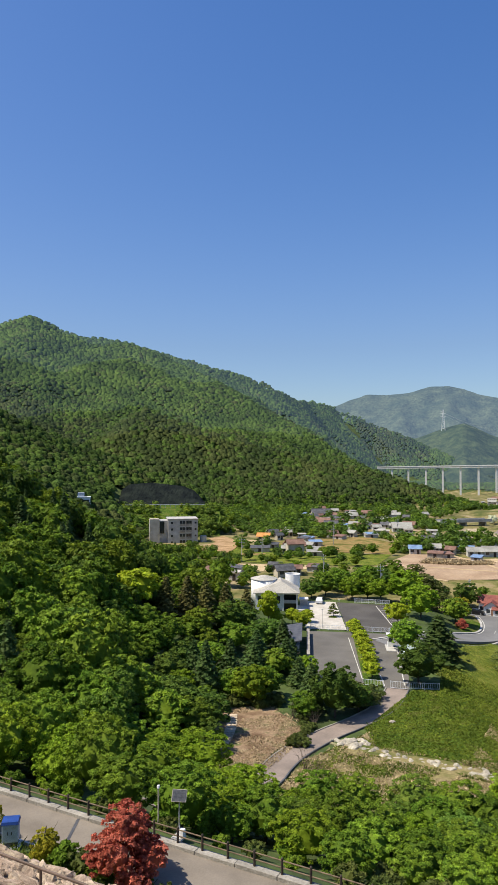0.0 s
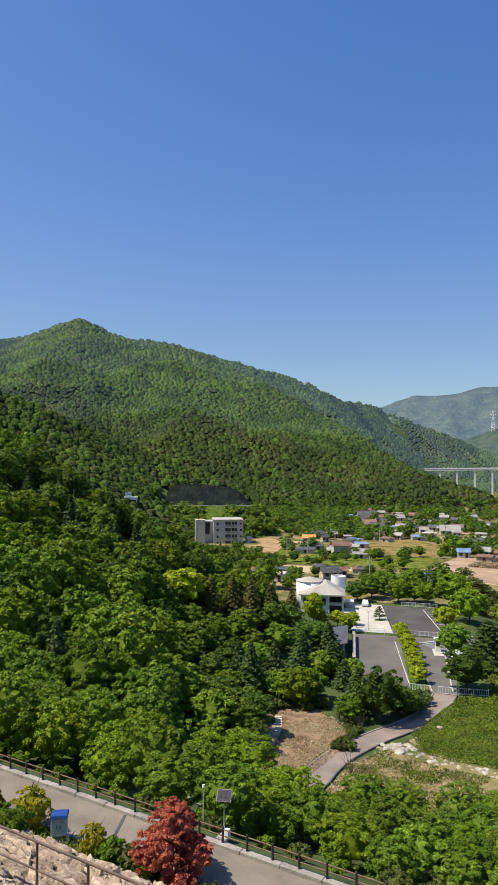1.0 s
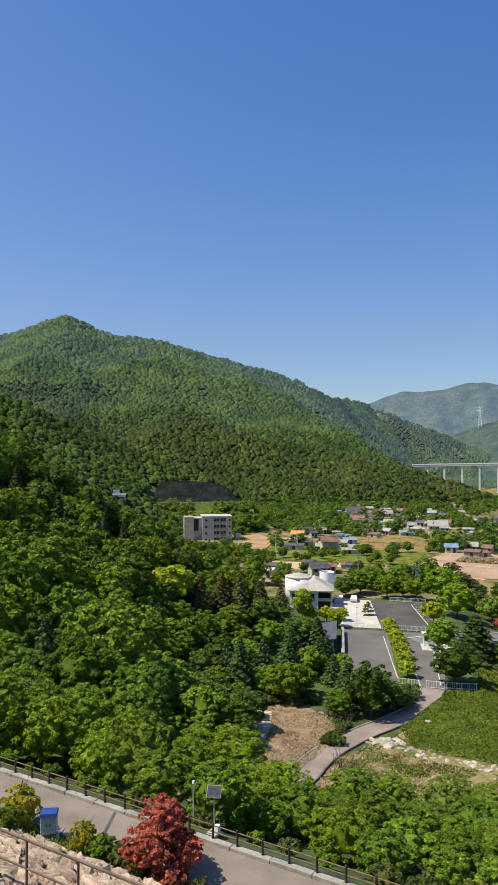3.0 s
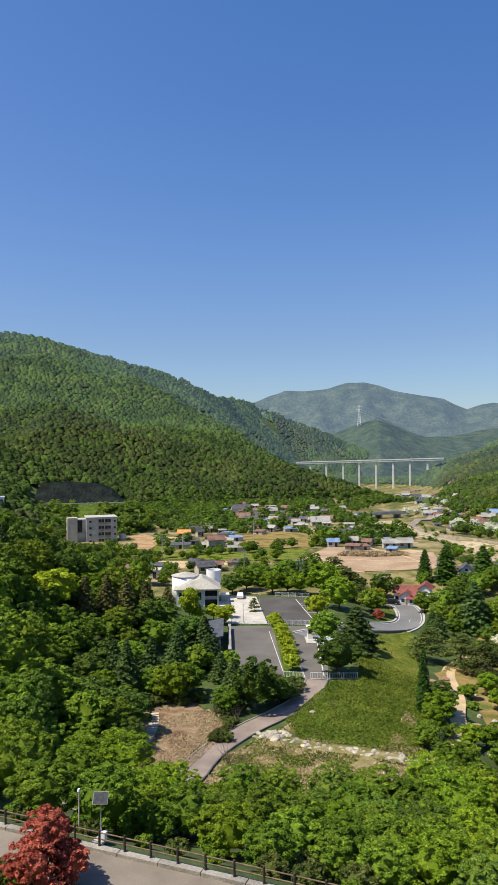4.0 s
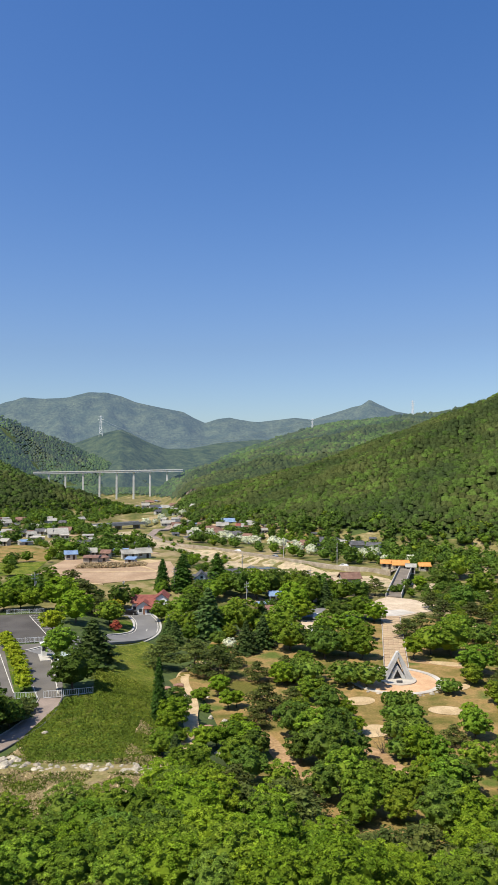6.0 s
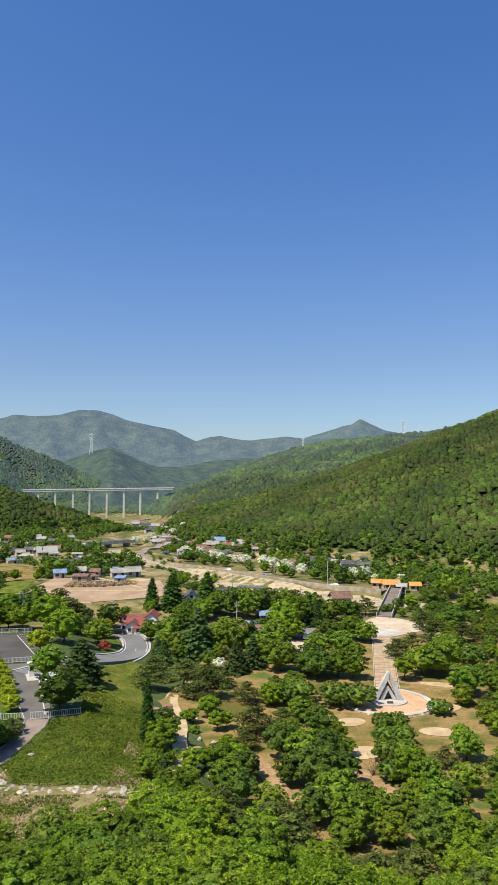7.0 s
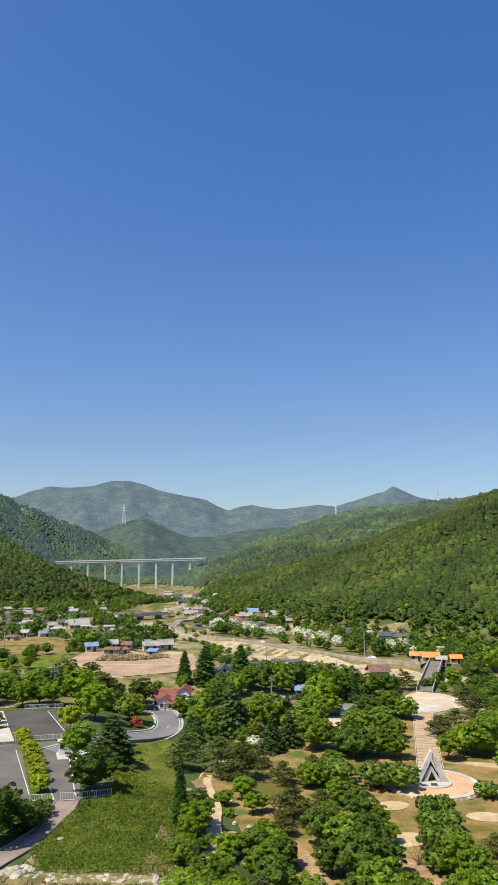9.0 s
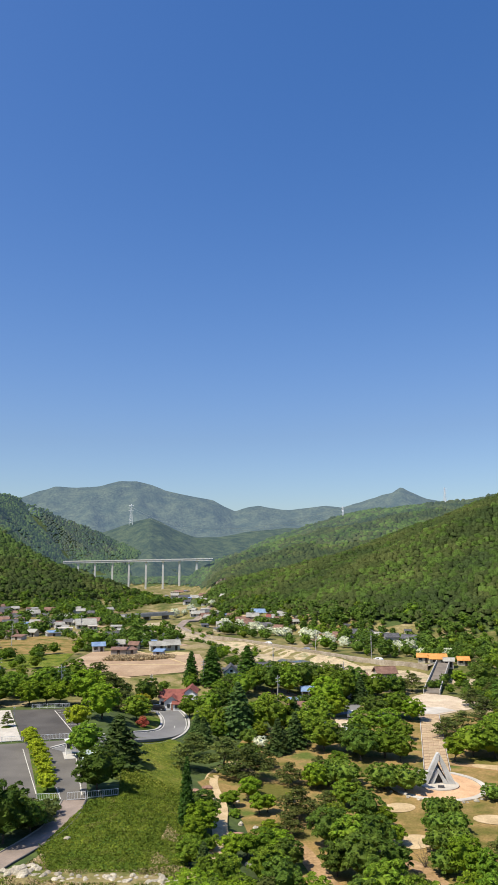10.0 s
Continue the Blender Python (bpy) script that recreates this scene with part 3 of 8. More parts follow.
# ---- trees ----
def leaf_mesh(name, spots, ways, size, mat, seed, core=None, stray=0.38):
    """Many small leaf sprays, one triangle each, at spots, facing roughly along ways, over a shaded core."""
    rng = np.random.default_rng(seed)
    n = len(spots)
    ways = ways / np.linalg.norm(ways, axis=1)[:, None] + rng.normal(0, stray, (n, 3))
    ways /= np.linalg.norm(ways, axis=1)[:, None]
    side = np.cross(ways, rng.normal(size=(n, 3)))
    side /= np.linalg.norm(side, axis=1)[:, None]
    other = np.cross(ways, side)
    s = size * rng.uniform(0.6, 1.4, (n, 1))
    tri = np.stack([spots - side * s * 0.58 - other * s * 0.55, spots + side * s * 0.58 - other * s * 0.55, spots + other * s * 1.15], 1).reshape(-1, 3)
    faces = np.arange(3 * n).reshape(-1, 3).tolist()
    if core is not None:
        faces += [tuple(3 * n + i for i in f) for f in core[1]]
        tri = np.concatenate([tri, core[0]])
    me = bpy.data.meshes.new(name)
    me.from_pydata(tri.tolist(), [], faces)
    me.materials.append(mat)
    return me


def lump(centre, radii, seed, rings=4, sides=8):
    """A low uneven lump, the shaded inside of a crown."""
    rng = np.random.default_rng(seed)
    verts, faces = [], []
    for i in range(rings + 1):
        t = math.pi * i / rings
        for k in range(sides):
            a = 2 * math.pi * k / sides
            w = rng.uniform(0.82, 1.12)
            verts.append((centre[0] + radii[0] * w * math.sin(t) * math.cos(a), centre[1] + radii[1] * w * math.sin(t) * math.sin(a), centre[2] + radii[2] * w * math.cos(t)))
    for i in range(rings):
        for k in range(sides):
            k2 = (k + 1) % sides
            faces.append((i * sides + k, (i + 1) * sides + k, (i + 1) * sides + k2, i * sides + k2))
    return np.array(verts), faces


def puff_crown(name, seed, n, high, wide, base, mat, leaf, puffs=20, flat=0.8, small=1.0, heart=1.0):
    """A broad crown built of rounded tufts with leaves; high and wide in metres, its underside at base."""
    rng = np.random.default_rng(seed)
    mid, half = (base + high) / 2, (high - base) / 2
    k = np.arange(puffs) + 0.5
    up = 1 - 1.62 * k / puffs
    turn_ = k * 2.39996 + rng.uniform(-0.35, 0.35, puffs)
    flatw = np.sqrt(np.clip(1 - up * up, 0, 1))
    way = np.stack([flatw * np.cos(turn_), flatw * np.sin(turn_), up], -1)
    r = rng.uniform(0.75, 1.3, puffs) * math.sqrt(1.0 / puffs) * min(wide, half * 2.2) * 0.62 * small
    depth = rng.uniform(0.8, 1.08, puffs)
    c = np.stack([way[:, 0] * (wide / 2 - r * 0.7) * depth, way[:, 1] * (wide / 2 - r * 0.7) * depth, mid + way[:, 2] * (half - r * 0.5) * depth], -1)
    inner = lump((0, 0, mid - half * 0.08), (wide * 0.36 * heart, wide * 0.36 * heart, half * 0.74 * heart), seed, 5, 9)
    pick = rng.choice(puffs, n, p=r * r / (r * r).sum())
    d = rng.normal(size=(n, 3))
    d /= np.linalg.norm(d, axis=1)[:, None]
    d[:, 2] = np.where(d[:, 2] < -0.3, -d[:, 2], d[:, 2])
    d = d + way[pick] * 0.45
    d /= np.linalg.norm(d, axis=1)[:, None]
    spots = c[pick] + d * r[pick][:, None] * np.array([1.0, 1.0, flat]) * rng.uniform(0.72, 1.16, (n, 1))
    return leaf_mesh(name, spots, d + np.array([0, 0, 0.3]), leaf, mat, seed, inner, 0.5)


def lobed_crown(name, seed, n, mat, leaf, lobes):
    """An uneven crown of several masses of leaves: each lobe has its offset, underside, top and width."""
    bm = bmesh.new()
    for k, (x, y, base, high, wide) in enumerate(lobes):
        me = puff_crown("lobe", seed + k, n // len(lobes), high, wide, base, mat, leaf, 44, 0.6, heart=0.8)
        me.transform(Matrix.Translation((x, y, 0)))
        bm.from_mesh(me)
        bpy.data.meshes.remove(me)
    me = bpy.data.meshes.new(name)
    bm.to_mesh(me)
    bm.free()
    me.materials.append(mat)
    return me


def cone_crown(name, seed, n, high, wide, base, mat, leaf, tiers=16, power=0.85):
    """A pointed conifer crown in drooping tiers of boughs."""
    rng = np.random.default_rng(seed)
    k = rng.integers(0, tiers, n * 2)
    t = (k + rng.uniform(-0.15, 0.5, n * 2)) / tiers
    keep = rng.random(n * 2) < (1 - t * 0.8)
    t, k = t[keep][:n], k[keep][:n]
    a = rng.uniform(0, 2 * math.pi, len(t))
    bough = 0.8 + 0.25 * np.sin(a * 7 + k * 2.4) + 0.1 * np.sin(a * 3 + k)
    r = (1 - t) ** power * wide / 2 * bough * rng.uniform(0.55, 1.0, len(t)) ** 0.6
    z = base + (high - base) * t - 0.16 * r
    spots = np.stack([r * np.cos(a), r * np.sin(a), z], -1)
    ways = np.stack([np.cos(a) * 0.6, np.sin(a) * 0.6, np.full(len(t), 0.7)], -1)
    verts, faces = lump((0, 0, base), (wide * 0.3, wide * 0.3, 0.1), seed)
    verts[:, 2] = np.linspace(high * 0.93, base, len(verts))
    w = np.repeat(np.linspace(0.02, 1, 5), 8) * wide * 0.33
    ang = np.tile(np.arange(8) * math.pi / 4, 5)
    verts = np.stack([w * np.cos(ang), w * np.sin(ang), np.repeat(np.linspace(high * 0.95, base, 5), 8)], -1)
    return leaf_mesh(name, spots, ways, leaf, mat, seed, (verts, faces))


def pad_crown(name, seed, n, high, wide, base, mat, leaf, pads=13):
    """An old pine's crown: flat tufts at the ends of boughs."""
    rng = np.random.default_rng(seed)
    t = np.linspace(0.05, 1, pads)
    a = np.arange(pads) * 2.4 + rng.uniform(-0.4, 0.4, pads)
    reach = (1 - t ** 1.8) * wide * 0.36 + 0.1
    c = np.stack([reach * np.cos(a), reach * np.sin(a), base + (high - base) * t * 0.92], -1)
    r = rng.uniform(0.2, 0.3, pads) * wide * (1.15 - 0.4 * t)
    pick = rng.choice(pads, n, p=r * r / (r * r).sum())
    d = rng.normal(size=(n, 3))
    d /= np.linalg.norm(d, axis=1)[:, None]
    d[:, 2] = np.abs(d[:, 2]) * np.where(rng.random(n) < 0.75, 1, -0.5)
    spots = c[pick] + d * r[pick][:, None] * np.array([1, 1, 0.42]) * rng.uniform(0.6, 1.05, (n, 1))
    return leaf_mesh(name, spots, d + np.array([0, 0, 0.5]), leaf, mat, seed)


def trunk_mesh(name, high, r, limbs, seed, spread=0.35):
    rng = random.Random(seed)
    bm = bmesh.new()
    bend = [(rng.uniform(-1, 1) * r * k, rng.uniform(-1, 1) * r * k, high * k / 4) for k in range(5)]
    for k in range(4):
        rod(bend[k], bend[k + 1], r * (1 - 0.2 * k), r * (0.8 - 0.2 * k) + 0.01, 7, bm)
    for k in range(limbs):
        a, start = k * 2.4 + rng.uniform(-0.3, 0.3), rng.uniform(0.35, 0.75) * high
        reach = high * spread * rng.uniform(0.7, 1.1)
        p = Vector((0, 0, start))
        q = p + Vector((math.cos(a) * reach * 0.55, math.sin(a) * reach * 0.55, reach * 0.35))
        w = p + Vector((math.cos(a) * reach, math.sin(a) * reach, reach * 0.85))
        rod(p, q, r * 0.45, r * 0.3, 5, bm), rod(q, w, r * 0.3, r * 0.1, 5, bm)
    me = bpy.data.meshes.new(name)
    bm.to_mesh(me)
    bm.free()
    me.materials.append(BARK)
    return me


KINDS = {}


def tree_kind(key, name, trunk, crown, label, category="tree", group=""):
    """The first tree of a kind waits in the wood far behind the lookout; the others are its copies."""
    n = len(KINDS)
    x, y = -70 + 9 * (n % 16), -60 - 10 * (n // 16)
    ob = thing(name, pose(x, y, height(x, y)), label, category, group)
    if trunk:
        link_data("trunk", trunk, BARK, ob)
    link_data("crown" if trunk else "foliage", crown, None, ob)
    KINDS[key] = ob
    return ob


def plant(key, x, y, size=1.0, spin=None, wide=1.0, z=None, label=""):
    spin = random.uniform(0, 6.28) if spin is None else spin
    m = Matrix.Translation((x, y, (height(x, y) if z is None else z) - 0.05)) @ Matrix.Rotation(spin, 4, "Z") @ Matrix.Diagonal((size * wide, size * wide, size, 1))
    ob = copy_thing(KINDS[key], m)
    if label:
        ob["label"] = label
    return ob


BROAD_LABEL = "broad leafy green tree with a rounded crown"
T_BIG, T_SMALL = trunk_mesh("trunk", 5.2, 0.17, 6, 1), trunk_mesh("trunk", 3.2, 0.1, 5, 2)
for i in range(4):
    tree_kind(f"near{i}", "broadleaf_tree", T_BIG, puff_crown("crown", 10 + i, 6400, 8.0 + 0.5 * (i % 2), 6.6 + 0.5 * (i % 3), 0.7, (LEAF, LEAF_COOL, LEAF_BRIGHT, LEAF)[i], 0.165, 90, heart=0.9), BROAD_LABEL, group="hillside trees")
for i in range(4):
    tree_kind(f"mid{i}", "broadleaf_tree", T_BIG, puff_crown("crown", 20 + i, 2100, 8.0 + 0.4 * i, 6.8, 0.9, (LEAF, LEAF_DARK, LEAF_BRIGHT, LEAF)[i], 0.3, 36), BROAD_LABEL, group="hillside trees")
for i in range(3):
    tree_kind(f"far{i}", "broadleaf_tree", T_BIG, puff_crown("crown", 30 + i, 520, 8.0, 6.8, 1.0, (LEAF, LEAF_DARK, LEAF_BRIGHT)[i], 0.48, 16), BROAD_LABEL, group="valley trees")
for i in range(3):
    tree_kind(f"dot{i}", "broadleaf_tree", T_BIG, puff_crown("crown", 35 + i, 110, 8.0, 7.5, 0.4, (LEAF, LEAF_DARK, LEAF)[i], 0.8, 6), BROAD_LABEL, group="valley trees")
for i in range(2):
    tree_kind(f"bright{i}", "young_tree", T_SMALL, puff_crown("crown", 40 + i, 1500, 4.6, 3.6, 1.0, LEAF_BRIGHT, 0.18, 18), "young fresh green tree with a light open crown", group="young park trees")
    tree_kind(f"lime{i}", "young_tree", T_SMALL, puff_crown("crown", 42 + i, 1500, 4.6, 3.6, 1.0, LEAF_LIME, 0.18, 18), "young yellow-green tree with a light open crown", group="car park trees")
for i in range(2):
    tree_kind(f"pine{i}", "pine_tree", T_BIG, pad_crown("crown", 50 + i, 1500, 8.0, 6.5, 1.6, LEAF_PINE, 0.3), "dull green pine with flat tufts on spreading boughs", group="pines")
for i in range(2):
    tree_kind(f"fir{i}", "conifer_tree", T_BIG, cone_crown("crown", 60 + i, 1500, 9.0, 5.0, 0.8, LEAF_FIR, 0.3), "dark green conifer with drooping tiers of boughs", group="conifers")
tree_kind("spire", "conifer_tree", T_BIG, cone_crown("crown", 70, 2600, 12.0, 4.6, 0.6, LEAF_CONE, 0.34, 22, 0.6), "tall cone-shaped conifer with dense green boughs", group="tall conifers")
tree_kind("larch", "conifer_tree", T_BIG, cone_crown("crown", 71, 2200, 9.5, 5.2, 0.8, LEAF_LARCH, 0.26, 18, 0.7), "olive-brown conifer among the broadleaf trees", group="brown conifers")
tree_kind("red", "maple_tree", T_SMALL, lobed_crown("crown", 80, 11000, LEAF_RED, 0.105, [(0.1, 0.1, 1.9, 4.3, 2.3), (1.15, 0.2, 1.3, 3.4, 1.9), (-1.0, -0.2, 1.1, 3.3, 2.1), (0.5, -1.0, 0.5, 2.5, 2.2), (-0.6, 0.9, 0.6, 2.8, 2.1), (-0.9, -1.0, 0.2, 1.9, 1.9), (1.2, -0.6, 0.4, 2.2, 1.7)]), "small red-leaved maple beside the lane")
tree_kind("rust", "shrub", None, puff_crown("crown", 81, 2200, 1.6, 2.4, -0.1, LEAF_RUST, 0.09, 26), "rust and green shrub beside the lane", "shrub")
tree_kind("yellowbush", "shrub", T_SMALL, puff_crown("crown", 82, 3200, 2.9, 2.6, -0.1, LEAF_YELLOW, 0.085, 40), "yellow-green bush beside the lane", "shrub")
tree_kind("bush", "shrub", None, puff_crown("crown", 83, 1000, 1.3, 1.8, -0.1, LEAF, 0.11, 14), "low leafy green shrub", "shrub", "shrubs")
tree_kind("brush", "shrub", None, puff_crown("crown", 84, 900, 1.5, 2.2, -0.1, LEAF_PINE, 0.13, 14), "dull brownish green shrub", "shrub", "shrubs")
tree_kind("white", "blossom_tree", T_SMALL, puff_crown("crown", 85, 600, 4.6, 5.2, 0.3, BLOSSOM, 0.36, 14), "tree covered in white blossom beside the road", "tree", "blossom trees")
tree_kind("hedge", "clipped_tree", T_SMALL, puff_crown("crown", 86, 2600, 3.6, 4.6, 0.5, LEAF_COOL, 0.2, 60, 0.7, small=0.8, heart=1.1), "clipped rounded tree with a dense green crown", "tree", "clipped trees")

STUFF = {}


def join_tree(key, x, y, size, wide=1.0, store="valley_trees", spin=None, z=None):
    """A tree that goes into one joined object of uncountable trees."""
    spin = random.uniform(0, 6.28) if spin is None else spin
    m = Matrix.Translation((x, y, (height(x, y) if z is None else z) - 0.05)) @ Matrix.Rotation(spin, 4, "Z") @ Matrix.Diagonal((size * wide, size * wide, size, 1))
    STUFF.setdefault(store, []).append((key, m))


def join_all(store, label):
    cache, verts, sizes, loops, slots, mats, base = {}, [], [], [], [], [], 0
    for key, m in STUFF[store]:
        for ob in KINDS[key].children:
            if ob.name.startswith("trunk") and key[:3] in ("far", "mid", "dot"):
                continue
            if ob.data.name not in cache:
                me = ob.data
                co = np.empty(len(me.vertices) * 3)
                me.vertices.foreach_get("co", co)
                li = np.empty(len(me.loops), np.int32)
                me.loops.foreach_get("vertex_index", li)
                lt = np.empty(len(me.polygons), np.int32)
                me.polygons.foreach_get("loop_total", lt)
                cache[me.name] = (co.reshape(-1, 3), li, lt)
            co, li, lt = cache[ob.data.name]
            mat = ob.data.materials[0]
            if mat in TONES:
                mat = random.choice(TONES[mat])
            if mat not in mats:
                mats.append(mat)
            a = np.array(m)
            verts.append(co @ a[:3, :3].T + a[:3, 3])
            loops.append(li + base)
            sizes.append(lt)
            slots.append(np.full(len(lt), mats.index(mat), np.int32))
            base += len(co)
    verts, loops, sizes, slots = np.concatenate(verts), np.concatenate(loops), np.concatenate(sizes), np.concatenate(slots)
    me = bpy.data.meshes.new(store)
    me.vertices.add(len(verts))
    me.vertices.foreach_set("co", verts.ravel())
    me.loops.add(len(loops))
    me.loops.foreach_set("vertex_index", loops.astype(np.int32))
    me.polygons.add(len(sizes))
    me.polygons.foreach_set("loop_start", np.concatenate([[0], np.cumsum(sizes)[:-1]]).astype(np.int32))
    for mat in mats:
        me.materials.append(mat)
    me.polygons.foreach_set("material_index", slots)
    me.update(calc_edges=True)
    me.polygons.foreach_set("use_smooth", np.zeros(len(sizes), bool))
    return tagged(new(store, me), label, "trees", kind="stuff")


LOT_AREA = [(-30, 197), (-25, 157), (-21, 133), (-17, 121.5), (-2, 118.5), (1.5, 121), (-1, 168), (-6, 195)]
HALL_AREA = [(-46, 196), (-43, 167), (-25, 160), (-27, 197)]
BANK_AREA = [(-1.6, 120.5), (2.6, 121.5), (5, 150), (6, 166), (15, 176), (20, 170), (16, 150), (13.5, 120), (11, 88), (9, 78), (-2, 74), (-12, 70), (-18, 70), (-18, 88), (-8, 104)]
DRY_AREA = [(-31, 104), (-24, 109), (-15.5, 101), (-17, 88), (-19.8, 74), (-25, 80), (-28, 92)]
LAWN_AREA = [(44, 104), (54, 104), (60, 106), (68, 112), (72, 122), (76, 134), (82, 146), (70, 146), (56, 142), (55, 132), (46, 126)]
PROM_AREA = [(56, 128), (72, 126), (75, 144), (92, 187), (112, 192), (106, 208), (98, 222), (86, 212), (80, 190), (60, 146)]
GLADE = [(14.5, 101), (22, 104), (30, 101), (30, 89), (22, 84.5), (17.5, 86)]
LOT_FRONT = [(-22, 123), (-9, 121), (-5.5, 108), (-12, 98), (-16, 103), (-23, 111)]
HOTEL_AREA = [(-130, 276), (-98, 284), (-94, 324), (-126, 322)]
HOUSES_AREA = [(8, 200), (28, 196), (66, 208), (70, 226), (30, 224), (6, 216)]


TRACKS = [[(40, 107), (42.3, 103), (44.2, 98.8), (44, 95), (46, 90)], [(25, 118), (28, 113), (29.4, 108), (29.4, 103), (29.6, 98), (32, 92)]]
OPEN_FIELDS = [
    [(-18, 250), (-4, 306), (40, 288), (42, 232), (6, 226)], [(-75, 330), (-50, 352), (-28, 375), (-8, 330), (-12, 300), (-40, 300)],
    [(-30, 385), (-60, 420), (-10, 440), (6, 400), (-4, 370)], [(-62, 236), (-36, 240), (-34, 256), (-66, 254)], [(-100, 300), (-86, 281), (-76, 277), (-79, 305), (-83, 328), (-93, 348), (-101, 358), (-106, 342)],
]


def clear_of(x, y):
    """True where no tree of the wood may stand."""
    off = np.zeros(x.shape, bool)
    for area in (LOT_AREA, HALL_AREA, BANK_AREA, DRY_AREA, LAWN_AREA, PROM_AREA, HOUSES_AREA, HOTEL_AREA, LOT_FRONT, GLADE):
        off |= inside(x, y, area)
    for line, gap in ((LOW_ROAD, 3.4), (PARK_PATH, 2.2), (VALLEY_ROAD, 5.0), (PARK_ROAD, 4.0), (TRACKS[0], 2.6), (TRACKS[1], 2.8)):
        off |= along(x, y, line)[0] < gap
    return off


def scatter(x0, x1, y0, y1, step, seed):
    rng = np.random.default_rng(seed)
    gx, gy = np.meshgrid(np.arange(x0, x1, step), np.arange(y0, y1, step * 0.87))
    gx = gx + (np.arange(gx.shape[0])[:, None] % 2) * step / 2
    x, y = (gx + rng.uniform(-0.33, 0.33, gx.shape) * step).ravel(), (gy + rng.uniform(-0.33, 0.33, gy.shape) * step).ravel()
    return x, y


# the wood below the lane and over the hill, with single trees that stand out of it
WOOD_GUESTS = [("larch", -48.7, 131.7, 0.95), ("larch", -45.3, 134.8, 1.05), ("larch", -43.0, 140.0, 1.0), ("larch", -37.5, 152.0, 0.95), ("larch", -40.5, 146.0, 0.9),
               ("fir0", -33.3, 108.3, 1.05), ("fir1", -31.0, 114.5, 0.95), ("fir0", -27.5, 118.5, 0.9), ("fir1", -36.5, 112.0, 0.85), ("lime0", -53.8, 129.1, 1.9)]
for key, gx, gy, size in WOOD_GUESTS:
    plant(key, gx, gy, size, wide=1.3, label="tall yellow-green tree standing out of the wood" if key == "lime0" else "")
x, y = scatter(-190, 62, 26, 292, 4.9, 5)
s = 0.254 * x + 0.967 * y - 40
bearing, away = np.degrees(np.arctan2(x, y)), np.hypot(x, y)
keep = (s > 3.2) & ~clear_of(x, y) & (bearing > -41.5) & (bearing < 36) & (x < 22 + np.clip(82 - y, 0, 40)) & ~((x > -8) & (y > 120)) & ~((x > -52) & (y > 196)) & ~((bearing > -16) & (y > 232))
keep &= (away < 150) | (np.arange(len(x)) % 4 > 0)
keep &= ((bearing < -18) | (y < 235)) & ~((bearing > -15.5) & (away > 128)) & ~((bearing < -26) & (away > 268))
for _, gx, gy, _ in WOOD_GUESTS:
    keep &= np.hypot(x - gx, y - gy) > 3.6
species = rough(x, y, 26, 11)
order = np.argsort(away[keep])
for n, i in enumerate(np.flatnonzero(keep)[order]):
    px, py, ps, sp, d = x[i], y[i], s[i], species[i], away[i]
    u = random.random()
    size, broad = random.uniform(0.68, 1.25), 1.05
    if bearing[i] > -24 and d < 150:
        size *= 0.5 if ps < 26 else 0.58
        broad = 1.4
    elif ps < 16:
        size *= 0.8
    if -24 < bearing[i] < -16 and d > 190:
        size *= 0.5
    level = "near" if d < 92 else "mid" if d < 150 else "far"
    if sp > 0.5 and u < 0.6 and d > 70:
        key = f"pine{random.randrange(2)}"
    elif sp < -0.5 and u < 0.45 and d > 70:
        key, size = f"fir{random.randrange(2)}", size * 0.95
    else:
        key = f"{level}{random.choice((0, 1, 0, 1, 2) if level == 'far' else (0, 1, 2, 3, 3))}" if sp < 0.25 or u < 0.5 else f"{level}2"
    if n < 230:
        plant(key, px, py, size, wide=broad)
    else:
        join_tree(key, px, py, size, broad, store="hill_wood")
    if ps < 9:
        plant("bush" if u < 0.8 else "brush", px + random.uniform(-2, 2), py - random.uniform(0.5, 1.8), random.uniform(0.8, 1.3)) if ps > 4.4 else None

# trees and shrubs of the park, the car park and the lane
plant("mid1", -0.7, 124.3, 0.84, wide=1.43)
plant("fir0", 2.9, 141.1, 0.98, wide=2.38)
plant("mid3", -3.3, 145.0, 0.69, wide=1.43)
plant("lime0", -5.5, 166.5, 1.19, wide=1.33)
plant("mid2", -0.5, 178.8, 0.92, wide=1.43)
plant("mid2", -4.3, 193.9, 1.00, wide=1.43)
plant("mid0", -9.2, 219.7, 0.94, wide=1.43)
plant("mid1", -12.5, 210.3, 0.81, wide=1.43)
plant("pine0", -2.2, 217.1, 1.01, wide=1.92)
plant("pine1", 1.5, 211.3, 0.82, wide=1.92)
plant("pine0", 4.5, 197.8, 0.64, wide=1.92)
plant("mid0", -16.2, 208.6, 0.90, wide=1.43)
plant("mid0", 8.1, 188.4, 0.78, wide=1.43)
plant("red", 9.3, 182.6, 0.6, wide=1.3)
plant("yellowbush", 9.8, 201.2, 1.82, wide=1.18)
plant("mid1", 12.1, 212.2, 0.91, wide=1.23)
plant("mid0", 22.4, 197.0, 0.73, wide=1.23)
plant("spire", 12.4, 111.9, 0.84, wide=0.72)
plant("pine0", 16.7, 149.8, 0.65, wide=1.65)
plant("mid3", -26.4, 198.7, 0.77, wide=1.43)
plant("mid0", -23.4, 207.0, 0.80, wide=1.43)
plant("mid2", -18.7, 195.2, 0.71, wide=1.43)
plant("mid2", -14.5, 196.7, 0.68, wide=1.43)
plant("bright1", -10.9, 193.4, 1.31, wide=1.33)
plant("mid1", -29.6, 194.0, 0.67, wide=1.43)
plant("lime0", -34.2, 159.5, 1.75, wide=0.8)
